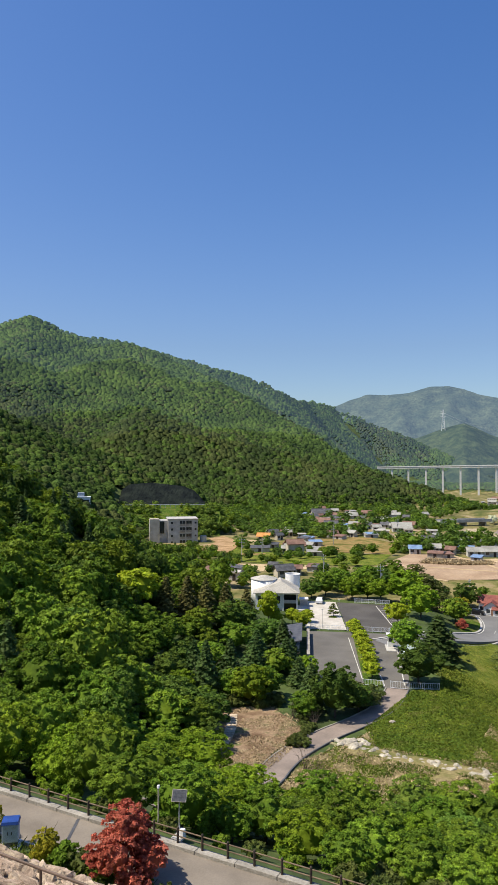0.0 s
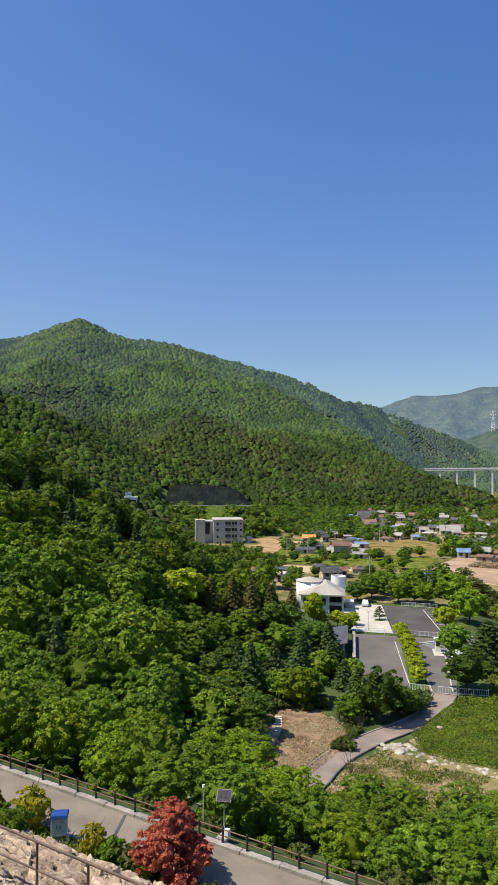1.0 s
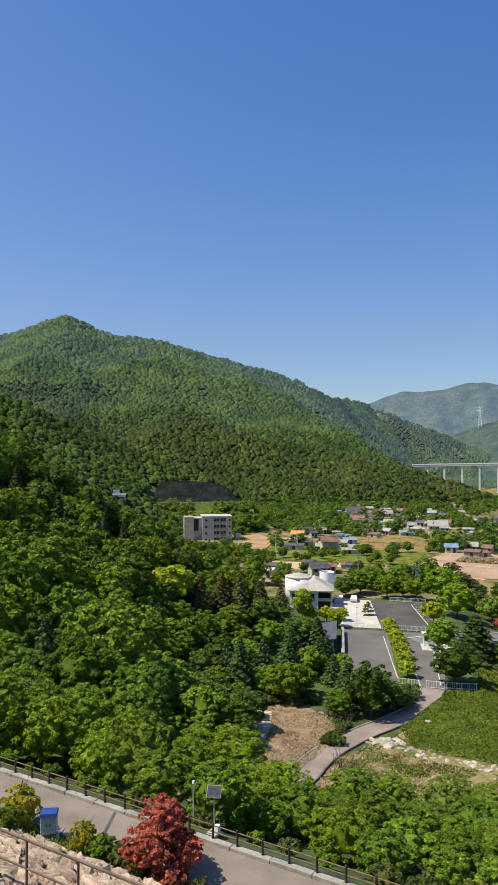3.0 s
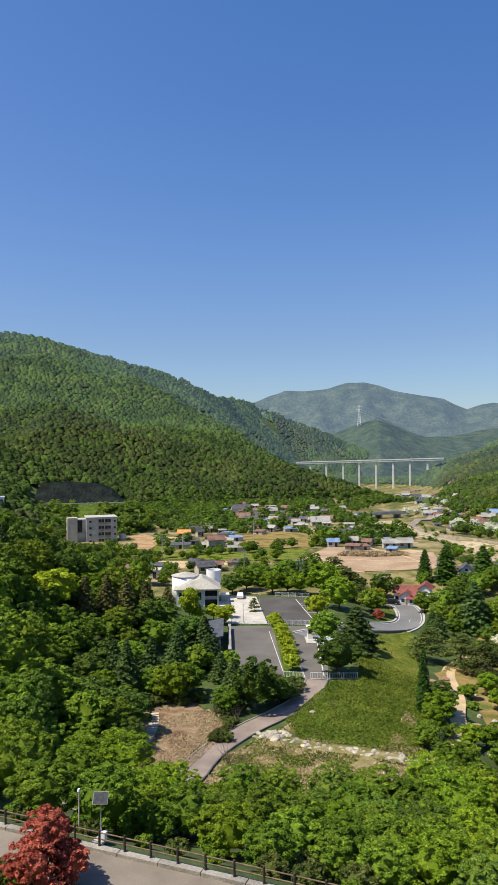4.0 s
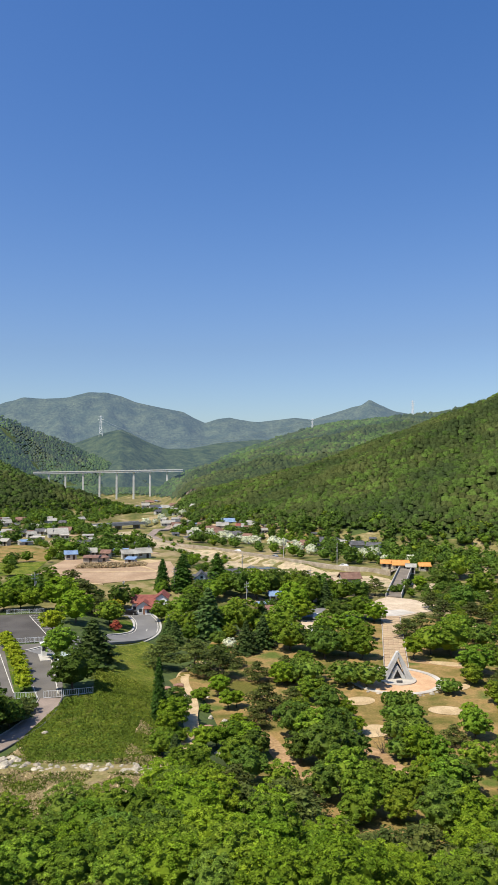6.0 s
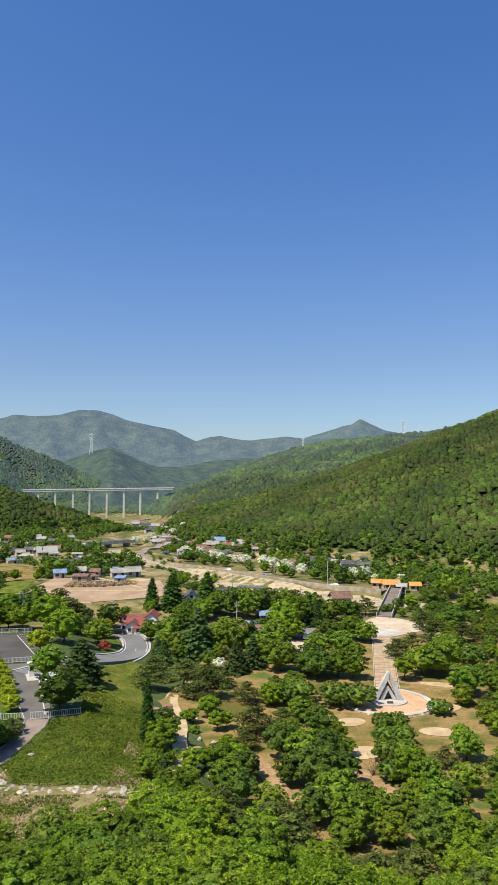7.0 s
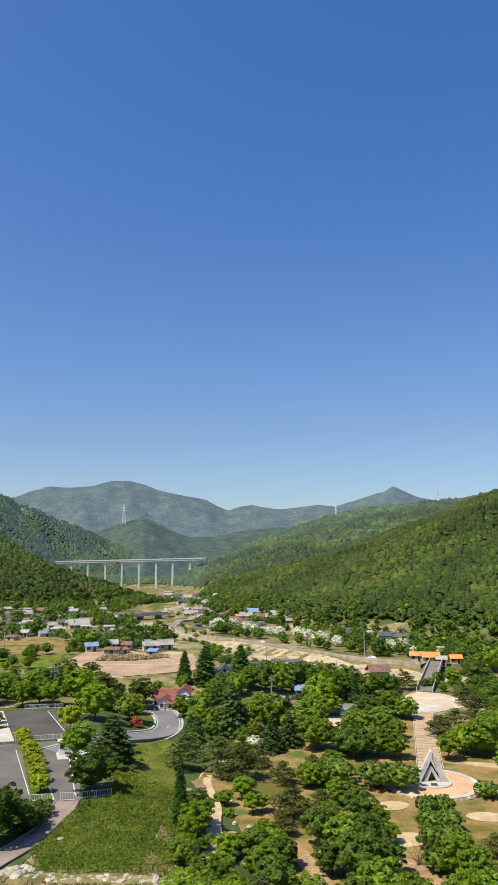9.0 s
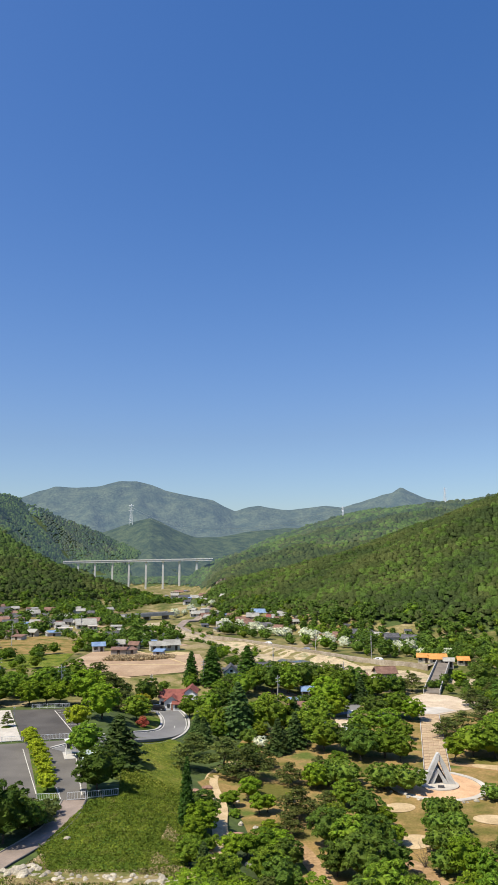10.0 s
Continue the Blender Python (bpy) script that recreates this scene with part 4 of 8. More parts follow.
plant("lime1", -29.1, 161.7, 0.84, wide=1.33)
plant("lime0", -26.0, 158.4, 0.87, wide=1.33)
plant("lime1", -32.6, 160.7, 0.72, wide=1.33)
plant("lime0", -26.1, 164.9, 0.68, wide=1.33)
plant("fir0", -40.3, 161.0, 0.55, wide=1.67)
plant("fir1", -42.2, 159.0, 0.48, wide=1.67)
plant("lime0", -14.7, 157.0, 0.72, wide=1.33)
plant("lime1", -13.6, 152.6, 0.70, wide=1.33)
plant("lime0", -12.4, 147.4, 0.71, wide=1.33)
plant("lime1", -11.3, 141.8, 0.71, wide=1.33)
plant("lime0", -10.2, 136.6, 0.71, wide=1.33)
plant("lime1", -9.3, 131.3, 0.68, wide=1.33)
plant("lime0", -8.6, 125.8, 0.65, wide=1.33)
plant("mid1", -12.6, 105.6, 0.93, wide=1.1)
plant("fir0", -16.6, 108.5, 0.78, wide=1.6)
plant("mid1", -9.4, 108.8, 0.5, wide=1.2)
plant("pine0", -9.6, 110.4, 0.49, wide=1.92)
plant("fir1", -20.3, 119.3, 0.55, wide=1.9)
plant("fir0", -23.6, 124.9, 0.72, wide=1.9)
plant("pine1", -12.4, 117.1, 0.39, wide=1.92)
plant("brush", -7.7, 115.1, 1.49, wide=1.18)
plant("brush", -8.8, 112.4, 1.31, wide=1.18)
plant("fir0", 21.1, 170.9, 0.74, wide=1.67)
plant("mid3", 24.3, 182.3, 0.69, wide=1.23)
plant("mid0", 27.8, 179.2, 0.75, wide=1.23)
plant("fir1", 31.6, 176.2, 1.40, wide=1.67)
plant("mid0", 27.8, 198.9, 0.75, wide=1.23)
plant("mid1", 31.5, 202.4, 0.76, wide=1.23)
plant("mid0", 35.5, 202.4, 0.77, wide=1.23)
plant("mid0", 36.3, 179.0, 0.85, wide=1.23)
plant("mid3", 41.2, 175.9, 1.02, wide=1.23)
plant("mid0", 43.4, 198.3, 0.68, wide=1.23)
plant("fir0", 45.4, 175.8, 0.98, wide=1.67)
plant("mid0", 50.9, 175.6, 1.03, wide=1.23)
plant("mid2", 59.4, 194.2, 1.13, wide=1.23)
plant("mid1", 61.7, 224.7, 1.08, wide=1.23)
plant("mid0", 55.0, 219.4, 1.05, wide=1.23)
plant("mid1", 50.3, 221.4, 1.05, wide=1.23)
plant("mid0", 45.4, 223.4, 0.84, wide=1.23)
plant("mid0", 67.9, 221.7, 1.07, wide=1.23)
plant("mid3", 68.9, 208.9, 1.02, wide=1.23)
plant("pine0", 76.4, 237.2, 0.86, wide=1.65)
plant("mid1", 75.0, 217.0, 1.06, wide=1.23)
plant("bush", 48.9, 240.0, 2.79, wide=1.18)
plant("mid1", 74.3, 255.6, 0.54, wide=1.23)
plant("mid1", 70.0, 262.3, 0.49, wide=1.23)
plant("mid2", 55.8, 229.6, 0.87, wide=1.23)
plant("mid0", 40.9, 217.9, 0.82, wide=1.23)
plant("brush", 36.1, 220.5, 2.79, wide=1.18)
plant("mid0", 33.1, 212.6, 0.80, wide=1.23)
plant("pine0", 18.9, 159.6, 0.64, wide=1.65)
plant("fir0", 22.3, 168.3, 0.73, wide=1.67)
plant("pine0", 24.0, 148.8, 0.84, wide=1.65)
plant("pine1", 27.5, 141.6, 0.84, wide=1.65)
plant("fir1", 32.8, 179.8, 1.07, wide=1.67)
plant("white", 34.6, 164.5, 0.56, wide=1.18)
plant("fir0", 37.5, 159.6, 0.84, wide=1.67)
plant("fir1", 42.4, 163.7, 0.86, wide=1.67)
plant("mid0", 48.0, 159.4, 0.85, wide=1.48)
plant("mid3", 45.3, 168.6, 0.70, wide=1.48)
plant("mid1", 53.7, 156.0, 0.77, wide=1.48)
plant("pine0", 34.9, 138.4, 0.51, wide=1.65)
plant("mid2", 39.0, 135.2, 0.51, wide=1.48)
plant("bright0", 27.6, 124.5, 0.67, wide=1.33)
plant("bright1", 25.8, 131.2, 0.84, wide=1.33)
plant("bright0", 22.2, 128.4, 0.59, wide=1.33)
plant("pine0", 31.7, 120.0, 0.67, wide=1.65)
plant("pine1", 28.3, 114.0, 0.43, wide=1.65)
plant("pine0", 37.6, 124.1, 0.41, wide=1.65)
plant("mid0", 40.9, 124.5, 0.56, wide=1.31)
plant("mid0", 14.6, 114.5, 0.45, wide=1.31)
plant("mid2", 12.9, 105.7, 0.39, wide=1.31)
plant("mid0", 11.2, 96.3, 0.41, wide=1.31)
plant("fir0", 12.7, 90.4, 0.42, wide=1.67)
plant("fir1", 14.9, 92.1, 0.31, wide=1.67)
plant("bright1", 17.7, 102.7, 0.74, wide=1.33)
plant("mid0", 22.8, 106.5, 0.49, wide=1.31)
plant("mid3", 21.1, 96.9, 0.50, wide=1.31)
plant("mid1", 22.0, 92.4, 0.57, wide=1.31)
plant("mid1", 25.6, 102.6, 0.50, wide=1.31)
plant("mid0", 26.0, 90.5, 0.50, wide=1.31)
plant("mid0", 15.9, 86.2, 0.44, wide=1.31)
plant("mid1", 33.3, 108.6, 0.70, wide=1.31)
plant("mid0", 35.6, 105.8, 0.67, wide=1.31)
plant("mid1", 34.4, 97.0, 0.75, wide=1.31)
plant("mid1", 31.6, 99.6, 0.54, wide=1.31)
plant("mid1", 39.0, 105.0, 0.67, wide=1.31)
plant("mid0", 34.8, 89.6, 0.70, wide=1.31)
plant("mid1", 30.8, 87.5, 0.57, wide=1.31)
plant("mid3", 37.1, 87.5, 0.50, wide=1.31)
plant("mid1", 39.0, 98.0, 0.55, wide=1.31)
plant("bright0", 44.2, 113.8, 0.77, wide=1.33)
plant("mid1", 42.1, 116.6, 0.63, wide=1.31)
plant("mid0", 42.7, 124.2, 0.51, wide=1.31)
plant("bright1", 43.6, 108.0, 0.62, wide=1.33)
plant("brush", 40.5, 93.8, 1.36, wide=1.18)
plant("hedge", 41.2, 136.9, 1.16, wide=1.39)
plant("hedge", 44.8, 136.3, 1.17, wide=1.39)
plant("hedge", 51.4, 132.5, 1.23, wide=1.39)
plant("hedge", 54.9, 131.0, 1.23, wide=1.39)
plant("mid1", 53.6, 151.2, 0.76, wide=1.48)
plant("mid0", 59.2, 151.8, 0.77, wide=1.48)
plant("mid3", 61.7, 149.4, 0.63, wide=1.48)
plant("mid0", 69.0, 165.6, 0.53, wide=1.48)
plant("mid3", 67.1, 169.7, 0.70, wide=1.48)
plant("mid0", 61.2, 170.9, 0.73, wide=1.48)
plant("mid1", 69.2, 184.9, 0.76, wide=1.48)
plant("mid0", 76.6, 187.6, 0.81, wide=1.48)
plant("mid2", 79.2, 182.8, 0.65, wide=1.48)
plant("fir0", 73.3, 206.4, 0.85, wide=1.67)
plant("mid0", 81.5, 213.6, 0.87, wide=1.48)
plant("mid2", 60.4, 189.8, 0.70, wide=1.48)
plant("mid1", 88.3, 217.2, 0.72, wide=1.48)
plant("pine0", 95.8, 221.0, 0.73, wide=1.65)
plant("mid0", 70.7, 216.2, 0.70, wide=1.48)
plant("mid0", 62.9, 208.7, 0.67, wide=1.48)
plant("bright0", 72.5, 146.0, 1.17, wide=1.33)
plant("pine0", 80.0, 165.6, 0.59, wide=1.65)
plant("mid0", 78.4, 149.4, 0.79, wide=1.48)
plant("mid3", 82.0, 146.8, 0.92, wide=1.48)
plant("mid0", 79.9, 133.0, 0.76, wide=1.48)
plant("mid1", 92.8, 151.4, 0.69, wide=1.48)
plant("mid0", 92.0, 162.9, 0.72, wide=1.48)
plant("pine1", 85.4, 167.9, 0.69, wide=1.65)
plant("hedge", 68.4, 123.3, 0.77, wide=1.39)
plant("pine0", 105.0, 176.9, 0.72, wide=1.65)
plant("pine1", 99.0, 181.3, 0.72, wide=1.65)
plant("mid1", 112.9, 193.9, 0.86, wide=1.48)
plant("pine0", 103.4, 196.1, 0.65, wide=1.65)
plant("mid1", 124.1, 227.1, 0.91, wide=1.48)
plant("far0", 148.4, 259.0, 1.20, wide=1.18)
plant("bright0", 116.0, 228.8, 1.12, wide=1.33)
plant("mid0", 130.7, 213.9, 0.96, wide=1.48)
plant("mid0", 61.1, 101.9, 0.60, wide=1.31)
plant("mid2", 64.3, 108.9, 0.37, wide=1.31)
plant("mid2", 48.5, 96.0, 0.60, wide=1.31)
plant("mid0", 50.1, 93.7, 0.55, wide=1.31)
plant("pine0", 56.7, 100.6, 0.39, wide=1.65)
plant("mid2", 45.0, 87.2, 0.50, wide=1.31)
plant("mid1", 48.6, 85.0, 0.59, wide=1.31)
plant("mid0", 54.6, 90.8, 0.55, wide=1.31)
plant("mid0", 41.6, 85.2, 0.50, wide=1.31)
plant("mid3", 46.4, 84.2, 0.58, wide=1.31)
plant("mid0", 39.5, 86.0, 0.49, wide=1.31)
plant("hedge", 54.4, 117.8, 0.83, wide=1.12)
plant("hedge", 56.9, 117.4, 0.83, wide=1.12)
plant("hedge", 51.5, 111.1, 0.87, wide=1.12)
plant("hedge", 54.5, 110.5, 0.88, wide=1.12)
plant("hedge", 48.7, 104.3, 0.91, wide=1.12)
plant("hedge", 51.8, 104.1, 0.88, wide=1.12)
plant("hedge", 46.3, 97.3, 0.90, wide=1.12)
plant("bright0", 16.4, 118.2, 0.71, wide=1.33)
plant("bush", 13.0, 102.5, 1.49, wide=1.18)
plant("bush", 11.7, 102.9, 1.41, wide=1.18)
plant("bush", 14.9, 105.0, 1.45, wide=1.18)
plant("bright1", 20.2, 105.0, 0.7, wide=1.33)
plant("bright0", 25.2, 112.6, 0.7, wide=1.33)
plant("bush", 21.7, 123.3, 0.99, wide=1.18)
plant("bright1", 26.4, 133.8, 0.71, wide=1.33)
plant("bush", 21.5, 130.5, 1.25, wide=1.18)
plant("bright0", 25.9, 123.9, 0.75, wide=1.33)
plant("mid0", 22.5, 98.5, 0.46, wide=1.48)
plant("bright1", 25.3, 106.4, 0.85, wide=1.33)
plant("fir0", 12.7, 94.5, 0.43, wide=1.67)
plant("fir1", 14.7, 93.6, 0.35, wide=1.67)
plant("mid1", 25.4, 109.4, 0.37, wide=1.29)
plant("mid1", -37.0, 144.6, 0.75, wide=1.43)
plant("mid1", -31.1, 138.7, 0.74, wide=1.43)
plant("fir0", -26.6, 137.8, 0.75, wide=1.8)
plant("fir1", -23.8, 132.4, 0.5, wide=1.9)
plant("fir0", -36.2, 150.9, 0.61, wide=1.67)
plant("mid0", -40.5, 149.2, 0.62, wide=1.43)
plant("mid1", -30.9, 148.0, 0.52, wide=1.43)
plant("mid0", -35.3, 133.8, 0.68, wide=1.43)
plant("fir1", -29.4, 126.7, 0.8, wide=1.8)
plant("rust", -33.7, 43.5, 1.40)
plant("rust", -14.4, 17.9, 0.50)
plant("yellowbush", -28.9, 42.8, 1.06)
plant("bush", -12.5, 17.7, 0.53)
plant("yellowbush", -23.2, 41.2, 0.75)
plant("bush", -22.0, 41.1, 1.17)
plant("brush", -20.7, 41.0, 0.83)
plant("bush", -13.2, 17.9, 0.48)
plant("bush", -18.8, 40.7, 0.91)
plant("red", -17.3, 40.1, 1.16)
plant("bush", -16.2, 40.4, 0.67)
plant("spire", 26.4, 230.1, 0.84, wide=1.47)
plant("spire", 32.8, 228.8, 0.99, wide=1.94)
plant("spire", 44.5, 231.4, 0.93, wide=2.01)

SET_TREES = np.array([o.matrix_basis.translation[:2] for o in scene.objects if o.parent is None and o.name.split(".")[0] in ("broadleaf_tree", "pine_tree", "conifer_tree", "clipped_tree", "young_tree")])
x, y = scatter(20, 175, 50, 225, 5.4, 8)
bearing, away = np.degrees(np.arctan2(x, y)), np.hypot(x, y)
gap = np.min(np.hypot(x[:, None] - SET_TREES[:, 0], y[:, None] - SET_TREES[:, 1]), 1)
keep = ~clear_of(x, y) & (bearing < 35.5) & (bearing > 6) & (x > 22 + np.clip(82 - y, 0, 40)) & (along(x, y, RIVER)[0] > 23) & (gap > 4.2)
keep &= ((rough(x, y, 15, 14) > 0.1) & (gap > 5.5)) | ((bearing > 28.5) & (gap > 4.8)) | ((away < 112) & (bearing > 13)) | (away < 92) | (bearing > 33)
for i in np.flatnonzero(keep):
    u = random.random()
    key = f"mid{random.randrange(4)}" if u < 0.68 else f"pine{random.randrange(2)}" if u < 0.86 else f"bright{random.randrange(2)}"
    join_tree(key, x[i], y[i], random.uniform(0.38, 0.56) * (1.1 if away[i] < 112 else 0.85), 1.4, store="park_trees")

BLOSSOM_ROW = [(73, 464), (80, 442), (87, 423), (93, 399), (100, 383), (105, 369), (112, 350), (117, 334), (128, 322)]
# the valley: hedgerows, orchards and garden trees between the houses
x, y = scatter(-190, 330, 205, 780, 7.0, 18)
bearing, away = np.degrees(np.arctan2(x, y)), np.hypot(x, y)
valley = -0.015 * np.clip(away - 235, 0, 1900)
rising = ground(x, y) - valley
keep = (rising < 9) & (bearing > -34) & (bearing < 36) & ~clear_of(x, y) & ((along(x, y, RIVER)[0] > 23) | ((bearing > 27) & (along(x, y, RIVER)[0] > 12))) & (along(x, y, BRIDGE_ROAD)[0] > 6)
for area in OPEN_FIELDS:
    keep &= ~inside(x, y, area)
bed = rough(x, y, 34, 31) + 0.6 * rough(x, y, 13, 32)
keep &= (bed > -0.08) | (rising > 2.2) | ((bearing > 24.5) & (along(x, y, BRIDGE_ROAD)[0] > 14)) | ((away > 400) & (bed > -0.3)) | ((x < -12) & (y > 240) & (y < 335) & (rough(x, y, 9, 51) > 0.3)) | ((y < 240) & (x < 0) & (bed > -0.45))
keep &= (along(x, y, BLOSSOM_ROW)[0] > 9) & (along(x, y, BRIDGE_ROAD)[0] > 9)
for i in np.flatnonzero(keep):
    if away[i] < 300:
        join_tree(f"far{random.choice((0, 0, 1, 1, 2))}", x[i], y[i], random.uniform(0.3, 0.58), random.uniform(1.0, 1.5))
    else:
        join_tree(f"dot{random.choice((0, 1, 1))}", x[i], y[i], random.uniform(0.28, 0.8) * (1 if bed[i] < 0.4 else 1.2), random.uniform(1.0, 1.5))
# white blossom along the river road
for line, step in ((round_off(BLOSSOM_ROW, 1), 4.5), (round_off([(126, 316), (142, 300), (152, 290)], 1), 5.0), (round_off([(45, 535), (60, 545), (75, 540)], 1), 6.0)):
    for bx, by in resample(line, step):
        if random.random() < 0.8:
            plant("white", bx + random.uniform(-3, 6), by + random.uniform(-3, 5), random.uniform(0.8, 1.45))
join_all("hill_wood", "dense mixed green wood on the hillside")
join_all("park_trees", "groups of mixed green trees filling the park")
join_all("valley_trees", "green garden trees and hedgerows across the valley")



# ---- the wooded slopes of the mountains ----
def pine_share(x, y, hill):
    """How many of the trees at a place are pines: most on the spur above the cutting, patches elsewhere."""
    spur = np.maximum(0.4 * (1 - ease(along(x, y, RIDGES[1][0])[0], 50, 130)), 1 - ease(along(x, y, RIDGES[3][0])[0], 60, 130))
    share = 0.14 + 0.28 * ease(x, 40, 140) + 0.7 * ease(rough(x, y, 130, 61) + 0.6 * rough(x, y, 45, 62), 0.05, 0.55) + 0.15 * (1 - ease(hill, 10, 70))
    share = share + 0.45 * (1 - ease(along(x, y, RIDGES[4][0])[0], 150, 300))
    return np.clip(np.maximum(share, 0.8 * spur), 0, 0.95)


def mesh_of(name, verts, loops, sizes):
    """A mesh from flat arrays: points, corners of all faces, and how many corners each face has."""
    me = bpy.data.meshes.new(name)
    me.vertices.add(len(verts))
    me.vertices.foreach_set("co", verts.ravel())
    me.loops.add(len(loops))
    me.loops.foreach_set("vertex_index", loops.astype(np.int32))
    me.polygons.add(len(sizes))
    me.polygons.foreach_set("loop_start", np.concatenate([[0], np.cumsum(sizes)[:-1]]).astype(np.int32))
    me.update(calc_edges=True)
    return me


def crown_domes(x, y, z, r, sides, rings, rng):
    """Uneven domed tree crowns of radius r at those places: points, corners and face sizes."""
    n = len(x)
    a = np.arange(sides) * 2 * math.pi / sides
    shape = [(0.0, 0.0, 1.0)]
    for k, (wide, up) in enumerate(rings):
        shape += [(wide * math.cos(t + 0.5 * k), wide * math.sin(t + 0.5 * k), up) for t in a]
    shape = np.array(shape)
    turn_ = rng.uniform(0, 2 * math.pi, n)[:, None]
    c, d = np.cos(turn_), np.sin(turn_)
    swell = rng.uniform(0.8, 1.2, (n, len(shape)))
    tall = rng.uniform(0.7, 1.1, (n, 1))
    px, py, pz = shape[:, 0] * swell, shape[:, 1] * swell, shape[:, 2] * (0.6 + 0.4 * swell) * tall
    r = r[:, None]
    verts = np.stack([x[:, None] + r * (px * c - py * d), y[:, None] + r * (px * d + py * c), z[:, None] + r * pz], -1)
    faces = [(0, 1 + k, 1 + (k + 1) % sides) for k in range(sides)]
    for i in range(len(rings) - 1):
        b = 1 + i * sides
        faces += [(b + k, b + sides + k, b + sides + (k + 1) % sides, b + (k + 1) % sides) for k in range(sides)]
    corners, sizes = np.array([v for f in faces for v in f]), np.array([len(f) for f in faces])
    loops = corners[None, :] + np.arange(n)[:, None] * len(shape)
    return verts.reshape(-1, 3), loops.ravel(), np.tile(sizes, n)


def mountain_canopy():
    """The closed woods on the slopes, crown beside crown."""
    rng = np.random.default_rng(9)
    bands = ((285, 660, 3.6, 6, ((0.74, 0.72), (1.0, -0.15))), (660, 1020, 4.5, 6, ((0.7, 0.75), (1.0, -0.1))), (1020, 2450, 6.2, 5, ((0.72, 0.72), (1.0, -0.2))))
    store, tops = {}, []
    for near, beyond, gap, sides, rings in bands:
        x, y = scatter(-beyond * 0.68, beyond * 0.6, near * 0.7, beyond, gap, int(near))
        d, bearing = np.hypot(x, y), np.degrees(np.arctan2(x, y))
        ok = (d > near) & (d < beyond) & (bearing > -41.5) & (bearing < 35.5)
        x, y, d, bearing = x[ok], y[ok], d[ok], bearing[ok]
        z = ground(x, y)
        hill = z - (-0.015 * np.clip(d - 235, 0, 1900) - 0.02 * np.clip(d - 900, 0, 2000))
        ok = (hill > 3.4 + 2.5 * rough(x, y, 40, 2)) & (along(x, y, RIVER)[0] > 24) & ~((d > 1480) & (bearing < -13)) & ~((d < 420) & (bearing > -22) & (bearing < 8)) & ~((d > 398) & (d < 436) & (bearing > -24.6) & (bearing < -16))
        # the far sides of the crests carry a thinner stand
        behind = z - ground(x * (1 + 14 / d), y * (1 + 14 / d)) > 2.0
        ok &= ~behind | (rng.random(len(x)) < 0.2)
        x, y, z, d, hill = x[ok], y[ok], z[ok], d[ok], hill[ok]
        pine = rng.random(len(x)) < pine_share(x, y, hill)
        r = gap * rng.uniform(0.58, 0.98, len(x)) * np.where(pine, 0.9, 1.0) * (0.6 + 0.4 * ease(hill, 3, 12))
        z = z + 2.2 + rng.uniform(-1.0, 1.0, len(x)) + 1.5 * rough(x, y, 30, 6)
        # step of painted haze glow, by distance
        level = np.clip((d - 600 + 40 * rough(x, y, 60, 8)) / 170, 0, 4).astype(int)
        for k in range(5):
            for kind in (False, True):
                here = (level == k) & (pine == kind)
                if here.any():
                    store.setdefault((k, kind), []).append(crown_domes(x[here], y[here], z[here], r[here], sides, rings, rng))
        tops.append(np.stack([x, y, z, r, pine], -1)[d < 900])
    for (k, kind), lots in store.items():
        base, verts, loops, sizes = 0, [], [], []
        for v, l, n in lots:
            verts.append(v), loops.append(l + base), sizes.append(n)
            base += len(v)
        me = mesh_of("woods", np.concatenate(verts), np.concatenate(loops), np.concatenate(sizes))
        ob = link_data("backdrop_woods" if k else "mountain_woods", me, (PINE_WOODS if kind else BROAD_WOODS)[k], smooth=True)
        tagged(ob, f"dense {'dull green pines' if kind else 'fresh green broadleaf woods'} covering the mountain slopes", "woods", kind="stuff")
    # sprays of leaves over the nearer crowns
    tops = np.concatenate(tops)
    for kind, count in ((0, 110000), (1, 50000)):
        some = tops[tops[:, 4] == kind]
        some = some[rng.integers(0, len(some), count)]
        way = rng.normal(size=(count, 3)) + np.array([0, -0.25, 0.6])
        way[:, 2] = np.abs(way[:, 2])
        way /= np.linalg.norm(way, axis=1)[:, None]
        spot = some[:, :3] + way * some[:, 3:4] * rng.uniform(0.9, 1.12, (count, 1))
        s = np.hypot(some[:, 0], some[:, 1])[:, None] * rng.uniform(0.0005, 0.0011, (count, 1))
        way = way + rng.normal(0, 0.5, (count, 3))
        way /= np.linalg.norm(way, axis=1)[:, None]
        side = np.cross(way, rng.normal(size=(count, 3)))
        side /= np.linalg.norm(side, axis=1)[:, None]
        other = np.cross(way, side)
        tri = np.stack([spot - side * s - other * s * 0.6, spot + side * s - other * s * 0.6, spot + other * s], 1).reshape(-1, 3)
        me = mesh_of("leaves", tri, np.arange(len(tri)), np.full(count, 3))
        tagged(link_data("mountain_leaves", me, (PINE_WOODS if kind else BROAD_WOODS)[0]), f"leafy tops of the {'pines' if kind else 'broadleaf trees'} on the mountain slopes", "woods", kind="stuff")


mountain_canopy()


# ---- the upper lane: kerb, fence, lamps, cabinet ----
LANE_DIR = Vector((0.967, -0.254, 0))
LANE_OUT = Vector((0.254, 0.967, 0))
LANE_TURN = math.atan2(-0.254, 0.967)


def lane_spot(u, s, z=0.0):
    """A place u metres along the lane and s metres out from the fence line."""
    p = LANE_OUT * (40.0 + s) + LANE_DIR * u
    return Vector((p.x, p.y, 12.5 + z))


